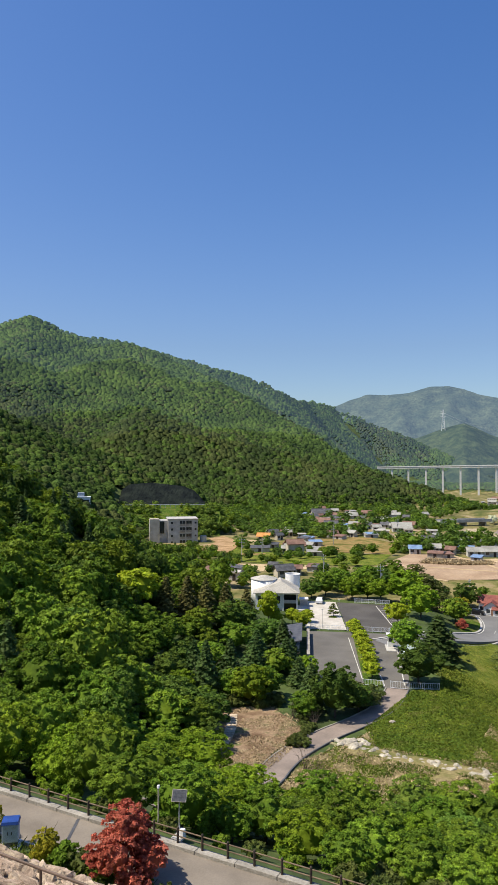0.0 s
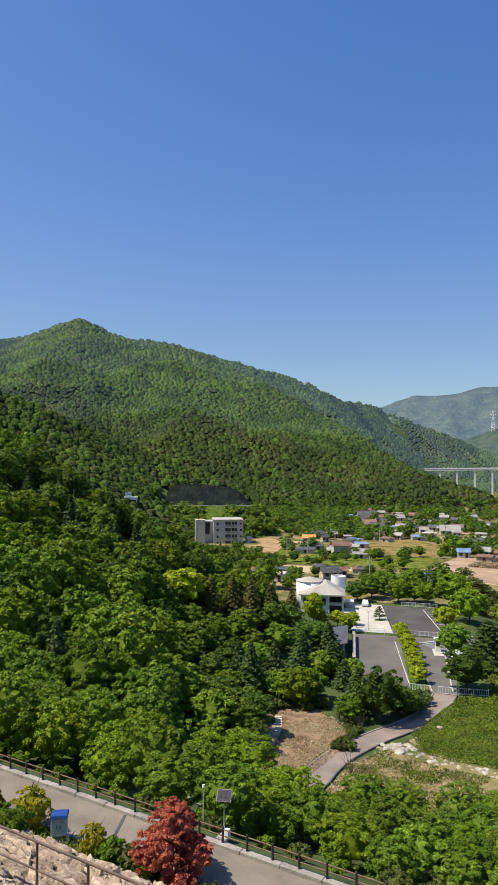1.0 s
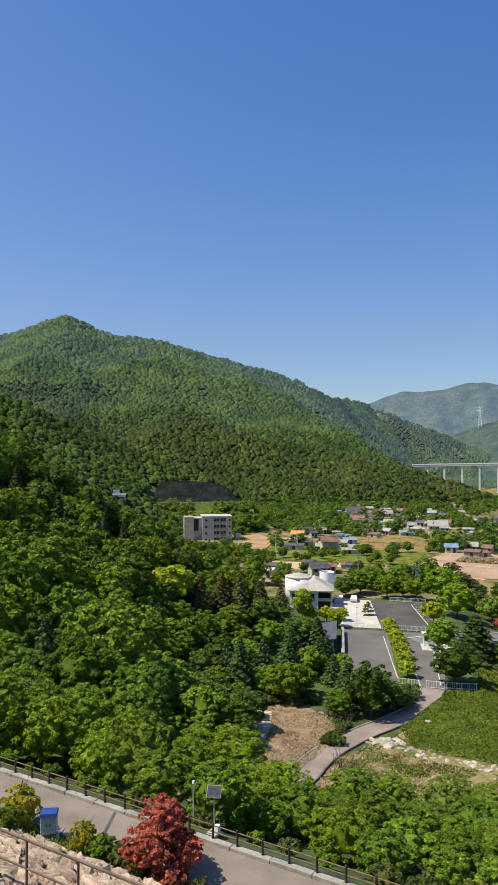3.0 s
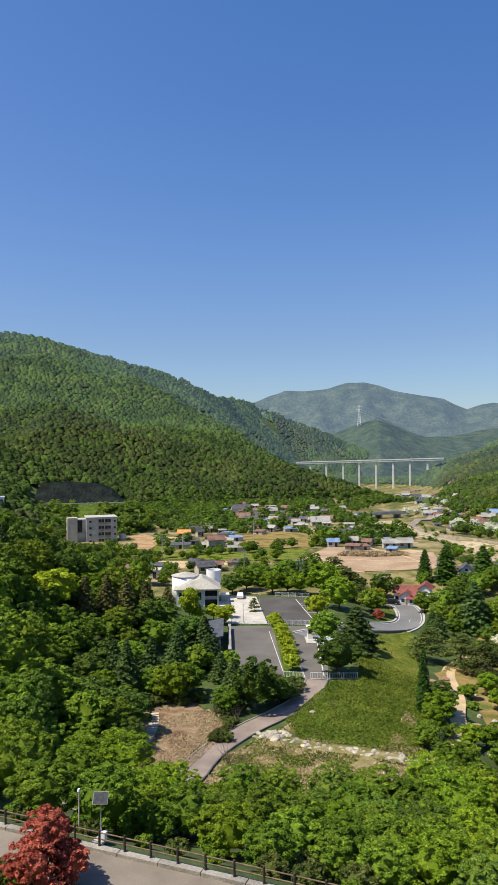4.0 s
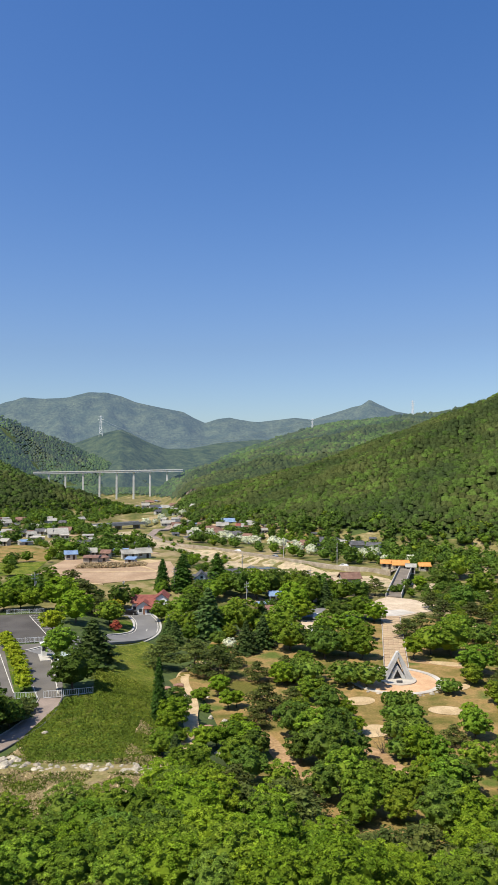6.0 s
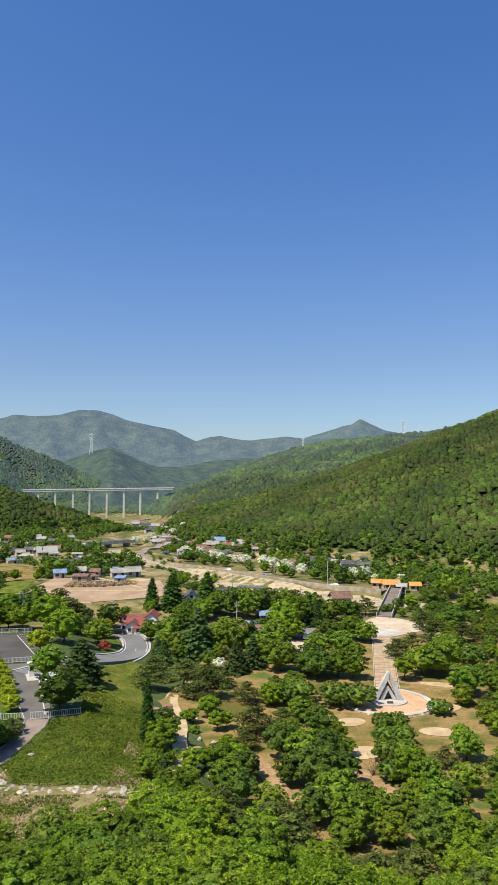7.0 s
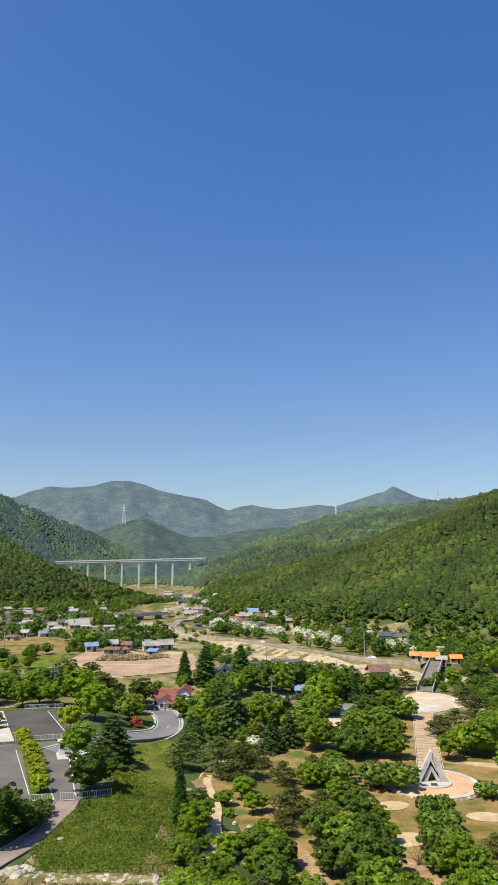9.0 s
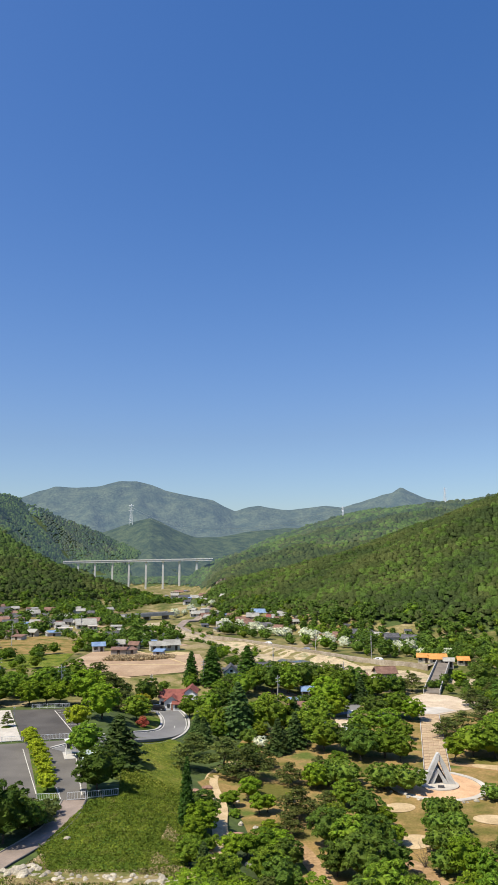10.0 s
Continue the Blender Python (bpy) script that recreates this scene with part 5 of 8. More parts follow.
def lane_pose(u, s, z=0.0, spin=0.0):
    return Matrix.Translation(lane_spot(u, s, z)) @ Matrix.Rotation(LANE_TURN + spin, 4, "Z")


def lane_kerb():
    root = thing("lane_kerb", lane_pose(0, -0.62), kind="structure")
    block = bpy.data.meshes.new("kerb_stone")
    bm = box(-1.46, 1.46, -0.26, 0.3, -0.4, 0.32, 0.03)
    bm.to_mesh(block), bm.free()
    for k in range(-34, 16):
        ob = link_data("kerb_stone", block, CONCRETE_DARK, root)
        ob.location = (k * 2.95, 0, 0.02 * math.sin(k * 1.7))
    low = bpy.data.meshes.new("edge_stone")
    bm = box(-0.97, 0.97, -0.09, 0.09, -0.2, 0.16, 0.02)
    bm.to_mesh(low), bm.free()
    for k in range(-45, 16):
        ob = link_data("edge_stone", low, CONCRETE, root)
        ob.location = (k * 1.96, -4.4, 0)


def lane_fence():
    root = thing("lane_fence", lane_pose(0, -0.55, 0.3), "dark brown post and rail fence along the lane", "fence")
    bm = rod((0, 0, -0.05), (0, 0, 1.0), 0.085, 0.08, 10)
    rod((0, 0, 1.0), (0, 0, 1.05), 0.08, 0.04, 10, bm)
    post = bpy.data.meshes.new("post")
    bm.to_mesh(post), bm.free()
    rails = []
    for h in (0.86, 0.44):
        bm = rod((0, 0, h), (1.9, 0, h), 0.045, 0.045, 8)
        me = bpy.data.meshes.new("rail")
        bm.to_mesh(me), bm.free()
        rails.append(me)
    for k in range(-50, 24):
        ob = link_data("post", post, DARK_POST, root)
        ob.location = (k * 1.9, 0, 0)
        for me in rails:
            r = link_data("rail", me, RAIL, root)
            r.location = (k * 1.9, 0, 0)


def solar_lamp(u, s):
    root = thing("solar_lamp", lane_pose(u, s, 0.3), "grey pole with a tilted solar panel and battery box", "lamp", "solar lamps")
    part("base", box(-0.45, 0.35, -0.35, 0.35, -0.1, 0.06, 0.02), CONCRETE, root)
    part("pole", rod((0, 0, 0), (0, 0, 2.6), 0.05, 0.045), GREY_STEEL, root)
    part("battery_box", box(0.08, 0.42, -0.16, 0.16, 0.06, 0.62, 0.03), WHITE, root)
    tilt = Matrix.Translation((0, 0, 2.75)) @ Matrix.Rotation(radians(22), 4, "Z") @ Matrix.Rotation(radians(48), 4, "X")
    bm = box(-0.5, 0.5, -0.4, 0.4, -0.03, 0.03, 0.01)
    bm.transform(tilt)
    panel = part("panel", bm, CONCRETE_DARK, root)
    for i in range(4):
        for j in range(3):
            bm = box(-0.47 + 0.235 * i + 0.003, -0.47 + 0.235 * (i + 1) - 0.003, -0.37 + 0.247 * j + 0.003, -0.37 + 0.247 * (j + 1) - 0.003, 0.031, 0.04)
            bm.transform(tilt)
            part("cell", bm, PANEL, panel)


def lane_post_light(u, s):
    root = thing("post_light", lane_pose(u, s, 0.2), "slim cream garden light on a straight post", "lamp")
    part("pole", rod((0, 0, -0.2), (0, 0, 2.3), 0.05), CREAM, root)
    part("head", rod((0, 0, 2.3), (0, 0, 2.48), 0.12, 0.09), WHITE, root)


def cabinet(u, s):
    root = thing("control_cabinet", lane_pose(u, s, 0.05, radians(38)), "pale grey outdoor cabinet with a blue sloping lid", "cabinet")
    part("plinth", box(-0.62, 0.62, -0.55, 0.55, -0.3, 0.16, 0.02), WHITE, root, "white concrete plinth")
    part("foot", box(-0.45, 0.45, -0.36, 0.36, 0.16, 0.42), SLATE, root, "dark steel foot")
    part("body", box(-0.5, 0.5, -0.42, 0.42, 0.42, 1.6, 0.02), CABINET, root)
    bm = box(-0.57, 0.57, -0.5, 0.5, 1.6, 1.78)
    for v in bm.verts:
        if v.co.z > 1.7:
            v.co.x *= 0.92
            v.co.y *= 0.9
    part("lid", bm, BLUE_PAINT, root, "blue painted lid")
    for sx in (-0.25, 0.25):
        door = part("door", box(sx - 0.22, sx + 0.22, -0.45, -0.422, 0.5, 1.52, 0.008), CABINET, root)
        part("handle", box(sx - 0.03 + (0.13 if sx < 0 else -0.13), sx + 0.03 + (0.13 if sx < 0 else -0.13), -0.49, -0.452, 0.95, 1.15), SLATE, door)
        part("vent", box(sx - 0.12, sx + 0.12, -0.462, -0.452, 1.3, 1.42), GREY_STEEL, door)
    part("side_door", box(0.502, 0.53, -0.32, 0.32, 0.55, 1.48, 0.008), CABINET, root)


def slope_railing():
    root = thing("slope_railing", lane_pose(0, -29.3), "brown steel railing standing on the stone slope", "railing")
    z = 28.6 - 12.5
    bm = rod((0, 0, -0.3), (0, 0, 1.22), 0.028, 0.028, 8)
    post = bpy.data.meshes.new("post")
    bm.to_mesh(post), bm.free()
    bm = rod((0, 0, 0), (0, 0, 0.02), 0.09, 0.09, 8)
    foot = bpy.data.meshes.new("foot_plate")
    bm.to_mesh(foot), bm.free()
    rails = []
    for h, r in ((1.22, 0.03), (0.62, 0.024)):
        bm = rod((0, 0, h), (1.5, 0, h), r, r, 8)
        me = bpy.data.meshes.new("rail")
        bm.to_mesh(me), bm.free()
        rails.append(me)
    for k in range(-18, 12):
        for me, name in ((post, "post"), (foot, "foot_plate"), (rails[0], "rail"), (rails[1], "rail")):
            ob = link_data(name, me, BROWN_STEEL if name != "foot_plate" else GREY_STEEL, root)
            ob.location = (k * 1.5, 0, z)


lane_kerb()
lane_fence()
slope_railing()
cabinet(-36.3, -5.75)
solar_lamp(-50.7, 0.05)
solar_lamp(-26.9, 0.05)
lane_post_light(-29.5, 1.3)


# ---- the car park's fittings ----
def paint(name, p, q, wide, z, parent=None):
    p, q = Vector((*p, z)), Vector((*q, z))
    d = (q - p).normalized()
    n = Vector((-d.y, d.x, 0)) * wide / 2
    return link_mesh(name, [p - n, q - n, q + n, p + n], [(0, 1, 2, 3)], PAINT_LINE, parent)


marks = thing("parking_marks", pose(0, 0, 0), kind="structure")
paint("edge_line", (-15.4, 153), (-10.2, 125), 0.15, 0.09, marks)
paint("edge_line", (-11.8, 187.6), (-6.2, 164), 0.2, 0.09, marks)
for k in range(10):
    f = k / 9
    x0, y0 = -11.8 + 5.6 * f, 187.6 - 23.6 * f
    paint("bay_line", (x0, y0), (x0 + 3.6 - 0.6 * f, y0 + 0.3), 0.13, 0.09, marks)
paint("edge_line", (-6.0, 158), (-3.0, 123), 0.18, 0.09, marks)
paint("edge_line", (-7.3, 128), (-6.2, 121.8), 0.16, 0.09, marks)


def white_fence(p, q, label, name="white_fence", high=1.15, slats=True):
    p, q = Vector((*p, 0)), Vector((*q, 0))
    n = max(1, round((q - p).length / 2.0))
    d = (q - p) / n
    ang = math.atan2(d.y, d.x)
    root = thing(name, Matrix.Translation((p.x, p.y, height(p.x, p.y) + 0.05)) @ Matrix.Rotation(ang, 4, "Z"), label, "fence" if name == "white_fence" else "gate", "car park fences")
    w = d.length
    for k in range(n + 1):
        zz = height(*(p + d * k)[:2]) - height(p.x, p.y)
        part("post", box(k * w - 0.04, k * w + 0.04, -0.04, 0.04, zz - 0.2, zz + high, 0.01), STEEL, root)
        if k < n:
            z2 = height(*(p + d * (k + 1))[:2]) - height(p.x, p.y)
            zz = (zz + z2) / 2
            for h in (0.15, high - 0.12):
                part("rail", box(k * w + 0.04, (k + 1) * w - 0.04, -0.025, 0.025, zz + h, zz + h + 0.06), STEEL, root)
            if slats:
                for j in range(6):
                    part("slat", box(k * w + (j + 0.7) * w / 6.6 - 0.02, k * w + (j + 0.7) * w / 6.6 + 0.02, -0.012, 0.012, zz + 0.2, zz + high - 0.1), STEEL, root)
    return root


white_fence((-24.4, 158.6), (-16.2, 159.2), "white metal fence between the two car parks")
white_fence((-12.6, 159.2), (-5.2, 159.4), "white metal gate between the two car parks", "white_gate")
white_fence((-5.2, 121.0), (-2.4, 120.9), "closed white metal gate across the road", "white_gate", 1.3)
white_fence((-2.1, 121.4), (2.6, 122.0), "white metal fence at the corner of the bank")
white_fence((-9.8, 121.6), (-6.4, 121.4), "short white fence at the end of the tree island")
white_fence((-17.5, 190.8), (-8.4, 190.4), "white metal fence behind the upper car park")


def ticket_booth():
    root = thing("ticket_booth", pose(-6.4, 147.5, 0.1, 0, 0, 8), "narrow white booth on a kerbed island", "booth")
    part("plinth", box(-1.0, 1.0, -3.6, 1.4, -0.1, 0.12, 0.03), CONCRETE, root)
    part("wall", box(-0.55, 0.55, -0.6, 0.6, 0.12, 2.5, 0.03), WHITE, root)
    part("window", box(-0.57, -0.55, -0.4, 0.4, 1.2, 2.0), GLASS, root)
    part("window", box(-0.4, 0.4, -0.62, -0.6, 1.2, 2.0), GLASS, root)
    part("roof", box(-0.8, 0.8, -0.85, 0.85, 2.5, 2.68, 0.03), WHITE, root)


def glass_shelter():
    root = thing("bicycle_shelter", pose(-2.6, 137.2, 0.05, 0, 0, 6), "open shelter with a ribbed clear roof and green frame", "shelter")
    glass = material("green_tinted_sheet", (0.42, 0.5, 0.47), (0.52, 0.6, 0.57), 1, 0.2, 0)
    for y0 in (-2.9, 0, 2.9):
        for x0 in (-1.2, 1.3):
            part("post", box(x0 - 0.05, x0 + 0.05, y0 - 0.05, y0 + 0.05, -0.1, 2.25), GREY_STEEL, root)
    for k in range(6):
        y0 = -3 + k
        bm = bmesh.new()
        rows = []
        for i in range(7):
            a, za = -1.5 + 3.1 * i / 6, 2.25 + 0.35 * math.sin(math.pi * i / 6)
            rows.append([bm.verts.new(v) for v in ((a, y0 + 0.05, za), (a, y0 + 0.95, za), (a, y0 + 0.95, za - 0.03), (a, y0 + 0.05, za - 0.03))])
        for p, q in zip(rows, rows[1:]):
            for e in range(4):
                bm.faces.new((p[e], q[e], q[(e + 1) % 4], p[(e + 1) % 4]))
        bm.faces.new(rows[0]), bm.faces.new(rows[-1][::-1])
        bmesh.ops.recalc_face_normals(bm, faces=bm.faces)
        part("roof_sheet", bm, glass, root)
        part("rib", rod((-1.5, y0, 2.3), (1.6, y0, 2.5), 0.05), STEEL, root)
    part("side_panel", box(1.34, 1.38, -2.9, 2.9, 0.2, 1.7), glass, root)


ticket_booth()
glass_shelter()


def low_wall(p, q, wide, high, mat, name, label):
    p, q = Vector((*p, 0)), Vector((*q, 0))
    root = thing(name, Matrix.Translation((p.x, p.y, height(p.x, p.y))) @ Matrix.Rotation(math.atan2(q.y - p.y, q.x - p.x), 4, "Z"), label, "wall")
    n = max(1, round((q - p).length / 3))
    w = (q - p).length / n
    for k in range(n):
        part("segment", box(k * w, (k + 1) * w - 0.02, -wide / 2, wide / 2, -0.4, high, 0.02), mat, root)
    part("coping", box(-0.05, n * w + 0.05, -wide / 2 - 0.06, wide / 2 + 0.06, high, high + 0.08), CONCRETE_DARK, root)


low_wall((-21.0, 134), (-24.2, 154), 0.5, 1.2, CONCRETE_DARK, "boundary_wall", "low stained wall along the edge of the car park")


# ---- the white exhibition hall ----
def drum(cx, cy, r, z0, z1, sides=40, thick=0.0, bm=None):
    bm = bm or bmesh.new()
    ring = [(cx + r * math.cos(2 * math.pi * k / sides), cy + r * math.sin(2 * math.pi * k / sides)) for k in range(sides)]
    if not thick:
        return prism(ring, z0, z1, bm)
    inner = [(cx + (r - thick) * math.cos(2 * math.pi * k / sides), cy + (r - thick) * math.sin(2 * math.pi * k / sides)) for k in range(sides)]
    rows = [[bm.verts.new((x, y, z)) for x, y in line] for line, z in ((ring, z0), (ring, z1), (inner, z1), (inner, z0))]
    for a, b in zip(rows, rows[1:] + rows[:1]):
        for k in range(sides):
            k2 = (k + 1) % sides
            bm.faces.new((a[k], a[k2], b[k2], b[k]))
    return bm


HALL_ROOF = material("pale_roof_sheet", (0.34, 0.315, 0.265), (0.46, 0.43, 0.37), 3, 0.7, 0.1)


def hall():
    root = thing("exhibition_hall", pose(-35.8, 176.5, 0.0, 0, 0, 11) @ Matrix.Diagonal((0.82, 0.9, 0.84, 1)), "white hall with round drums and a grey gabled roof", "building")
    # front pavilion
    part("wall", box(-6.4, 2.0, 0.2, 10, -0.3, 4.9), WHITE, root)
    for x0, x1 in ((-5.6, -3.6), (-3.3, -1.3), (-1.0, 1.2)):
        w = part("window", box(x0, x1, 0.1, 0.2, 2.1, 4.3), GLASS, root)
        part("frame", box(x0 - 0.08, x1 + 0.08, 0.04, 0.1, 4.3, 4.42), WHITE, w)
        part("sill", box(x0 - 0.08, x1 + 0.08, 0.0, 0.1, 2.0, 2.1), WHITE, w)
        part("mullion", box((x0 + x1) / 2 - 0.04, (x0 + x1) / 2 + 0.04, 0.05, 0.1, 2.1, 4.3), WHITE, w)
    # porch of columns in front of a dark glazed entrance
    part("entrance_glazing", box(2.0, 6.2, 2.2, 2.4, -0.2, 4.9), GLASS, root)
    part("side_wall", box(6.2, 6.6, -0.4, 10, -0.3, 4.9), WHITE, root)
    part("balcony", box(2.0, 6.2, 0.3, 2.2, 2.1, 2.5, 0.03), WHITE, root)
    part("balcony_parapet", box(2.4, 6.0, 0.1, 0.3, 2.1, 3.1, 0.03), GREY_WALL, root)
    for x0 in (2.1, 6.3):
        part("column", box(x0 - 0.22, x0 + 0.22, -0.4, 0.04, -0.3, 4.9, 0.03), WHITE, root)
    part("beam", box(-6.6, 6.8, -0.5, 0.02, 4.9, 5.4, 0.03), WHITE, root)
    # hipped roof with its front gable sloping back
    bm = bmesh.new()
    pts = [(-7.1, -1.0, 5.4), (7.2, -1.0, 5.4), (7.2, 10.6, 5.4), (-7.1, 10.6, 5.4), (1.6, 2.6, 8.3), (1.2, 8.0, 8.5)]
    low = [bm.verts.new((x, y, z - 0.25)) for x, y, z in pts[:4]]
    v = [bm.verts.new(p) for p in pts]
    for f in ((0, 1, 4), (1, 2, 5, 4), (2, 3, 5), (3, 0, 4, 5)):
        bm.faces.new([v[i] for i in f])
    for i in range(4):
        bm.faces.new((low[i], low[(i + 1) % 4], v[(i + 1) % 4], v[i]))
    bm.faces.new(low[::-1])
    part("roof", bm, HALL_ROOF, root)
    big = part("drum", drum(-4.0, 7.5, 4.1, -0.3, 8.2), WHITE, root, "large white drum", True)
    bm = bmesh.new()
    bmesh.ops.create_cone(bm, cap_ends=True, segments=40, radius1=4.3, radius2=0.3, depth=1.0, matrix=Matrix.Translation((-4.0, 7.5, 8.75)))
    part("drum_roof", bm, HALL_ROOF, big)
    part("drum_ring", drum(5.2, 11.2, 2.4, 4.9, 9.1, 36, 0.3), WHITE, root, "open white ring tower")
    part("ring_floor", drum(5.2, 11.2, 2.1, 5.0, 8.2, 36), HALL_ROOF, root)
    part("terrace", box(6.6, 9.6, -1.5, 5, -0.3, 0.5, 0.03), PAVING, root)
    kiosk = part("annexe", box(7.4, 9.8, 4.6, 7.0, -0.3, 2.4, 0.03), GREY_WALL, root)
    part("annexe_roof", box(7.2, 10.0, 4.4, 7.2, 2.4, 2.6), WHITE, kiosk)


hall()


def plaza_lights():
    for x0, y0 in ((-22.0, 160.5), (-19.5, 172.0)):
        root = thing("lamp_post", pose(x0, y0, 0), "slim grey lamp post on the white plaza", "lamp", "plaza lamps")
        part("pole", rod((0, 0, 0), (0, 0, 4.2), 0.06, 0.045), GREY_STEEL, root)
        part("head", box(-0.28, 0.28, -0.1, 0.1, 4.2, 4.32, 0.03), GREY_STEEL, root)


plaza_lights()
plant("pine0", -21.0, 172.5, 0.42)
patch("plaza_bed", [(-22.1, 171.2), (-20.4, 171.0), (-19.6, 172.0), (-20.6, 173.0), (-21.9, 172.8)], GRASS, 0.16, 2)


# ---- monument, promenade and plaza in the park ----
def monument():
    root = thing("monument", pose(62.4, 133.2, -5.0, 0, 0, -14) @ Matrix.Diagonal((0.82, 0.8, 0.8, 1)), "triangular pale granite monument with a dark hollow", "monument")
    # an upright triangle of slabs: two broad legs that meet at the top, a small gable between them with a dark sheet
    # for its shaded hollow, and fins behind
    def slab(ring, y0, y1):
        bm = bmesh.new()
        a = [bm.verts.new((x, y0, z + 0.45)) for x, z in ring]
        b = [bm.verts.new((x, y1, z + 0.45)) for x, z in ring]
        bm.faces.new(a), bm.faces.new(b[::-1])
        for i in range(len(ring)):
            bm.faces.new((a[i], b[i], b[(i + 1) % len(ring)], a[(i + 1) % len(ring)]))
        bmesh.ops.recalc_face_normals(bm, faces=bm.faces)
        return bm
    part("leg", slab([(-3.7, 0), (-2.5, 0), (0.3, 5.6), (0.15, 6.9), (-0.2, 6.7)], -1.0, 0.3), GRANITE, root)
    part("leg", slab([(2.2, 0), (3.9, 0), (0.5, 6.6), (0.3, 5.3)], -0.8, 0.5), GRANITE, root)
    part("inner_leg", slab([(-1.9, 0), (-1.0, 0), (0.05, 2.3), (-0.25, 3.2)], -0.6, 0.5), GRANITE, root)
    part("inner_leg", slab([(1.2, 0), (2.2, 0), (0.1, 3.4), (-0.25, 3.2), (0.05, 2.3)], -0.7, 0.4), GRANITE, root)
    # dark sheet put behind the gable as the shade of the hollow
    part("back_slab", slab([(-2.5, 0), (2.4, 0), (0.1, 4.4)], 0.9, 1.1), SLATE, root, "dark sheet standing for shade in the hollow")
    for k in range(4):
        part("fin", slab([(2.0 + 0.42 * k, 0), (2.22 + 0.42 * k, 0), (0.62 + 0.3 * k, 6.7 - 1.1 * k), (0.5 + 0.3 * k, 6.5 - 1.1 * k)], 0.6 + 0.3 * k, 0.85 + 0.3 * k), GRANITE, root)
    part("name_block", box(-0.7, 0.7, -3.6, -3.1, 0.4, 0.9, 0.04), SLATE, root, "dark inscribed block")
    part("step", drum(0, -0.4, 4.6, -0.1, 0.42, 56), PAVING, root, "white round step")


monument()
disc = tagged(part("monument_circle", drum(62.0, 132.9, 8.0, -5.3, -4.86, 64), TERRACOTTA), kind="structure")
part("circle_rim", drum(62.0, 132.9, 9.2, -5.3, -4.8, 64, 1.1), PAVING, disc)


PROM_TAN = material("tan_paving_slab", (0.4, 0.29, 0.17), (0.52, 0.39, 0.25), 2, 0.85, 0.2, fine=0.2, vary=0.12)


def promenade():
    """A broad paved way in blocks, with dark bands across it."""
    p, q = Vector((66.2, 141.5, 0)), Vector((86.8, 189.2, 0))
    d = (q - p).normalized()
    n = Vector((d.y, -d.x, 0))
    long = (q - p).length
    root = thing("promenade", Matrix.Translation((p.x, p.y, -4.9)) @ Matrix.Rotation(math.atan2(d.y, d.x), 4, "Z"), kind="structure")
    part("bed", box(0, long, -2.5, 2.5, -0.5, 0.0), BROWN_ROOF, root)
    rows = 22
    bm = box(0.03, long / rows - 0.3, 0.02, 1.18, 0.0, 0.06)
    slab = bpy.data.meshes.new("paving_slab")
    bm.to_mesh(slab), bm.free()
    for i in range(rows):
        for j in range(4):
            ob = link_data("paving_slab", slab, PROM_TAN, root)
            ob.location = (i * long / rows + 0.2, -2.4 + 1.2 * j, 0)
    for sy in (-2.65, 2.5):
        part("kerb", box(0, long, sy, sy + 0.15, -0.5, 0.16), CONCRETE, root)


promenade()
patch("plaza_paving", [(81.5, 189.5), (88, 187.2), (103.4, 194.0), (108, 201), (104, 212), (98.9, 217), (94, 214), (87.9, 207), (83, 198)], PLAZA, 0.12, 4)
patch("plaza_band", [(82.5, 191), (88.5, 188.6), (96, 192), (94, 197), (86, 197)], PAVING, 0.18, 4)


def sand_bunker(x, y, a, b, spin):
    ring = [(x + a * math.cos(t) * math.cos(spin) - b * math.sin(t) * math.sin(spin), y + a * math.cos(t) * math.sin(spin) + b * math.sin(t) * math.cos(spin)) for t in np.linspace(0, 2 * math.pi, 20)[:-1]]
    patch("sand_bed", ring, SAND, 0.12, 2)


for row in ((50.2, 122.8, 3.0, 2.2, 0.2), (63.3, 114.6, 3.4, 2.2, -0.3), (46.6, 108.6, 3.4, 2.6, 0.3), (78.5, 141.1, 4.5, 1.6, -0.5), (101.8, 174.0, 4.5, 2.0, -0.5), (72, 126, 3.0, 1.6, 0.4)):
    sand_bunker(*row)
for line in (TRACKS[0], TRACKS[1], [(70, 146), (80, 140), (86, 128)]):
    tagged(ribbon("park_track", round_off(line), 2.6, EARTH, 0.1), kind="structure")
patch("sandy_clearing", [(18.6, 128), (20.6, 131), (22.6, 134), (23.4, 139), (26, 142), (25.4, 147), (23, 149), (20.8, 147.5), (19.6, 144), (17.6, 141), (18.4, 136), (17.2, 131.5)], LAWN_DRY, 0.09, 2)
patch("parking_court", [(60, 190), (66, 188), (63, 172), (58, 166), (55, 170), (58, 180)], PLAZA, 0.12, 3)


# ---- bridge over the river and the walled road ----
def river_bridge():
    p, q = Vector((101.0, 217.5, 0)), Vector((130.5, 270.5, 0))
    d = (q - p)
    root = thing("river_bridge", Matrix.Translation((p.x, p.y, -4.6)) @ Matrix.Rotation(math.atan2(d.y, d.x), 4, "Z"), "concrete road bridge over the river with solid parapets", "bridge")
    long = d.length
    part("deck", box(-2, long + 3, -2.3, 2.3, -0.6, 0.0), LANE, root)
    for sy in (-2.6, 2.3):
        part("parapet", box(-2, long + 3, sy, sy + 0.3, -0.8, 0.95, 0.03), CONCRETE, root)
    for k in (0.3, 0.65):
        part("pier", box(long * k - 0.5, long * k + 0.5, -2.0, 2.0, -5, -0.6), CONCRETE_DARK, root)


river_bridge()


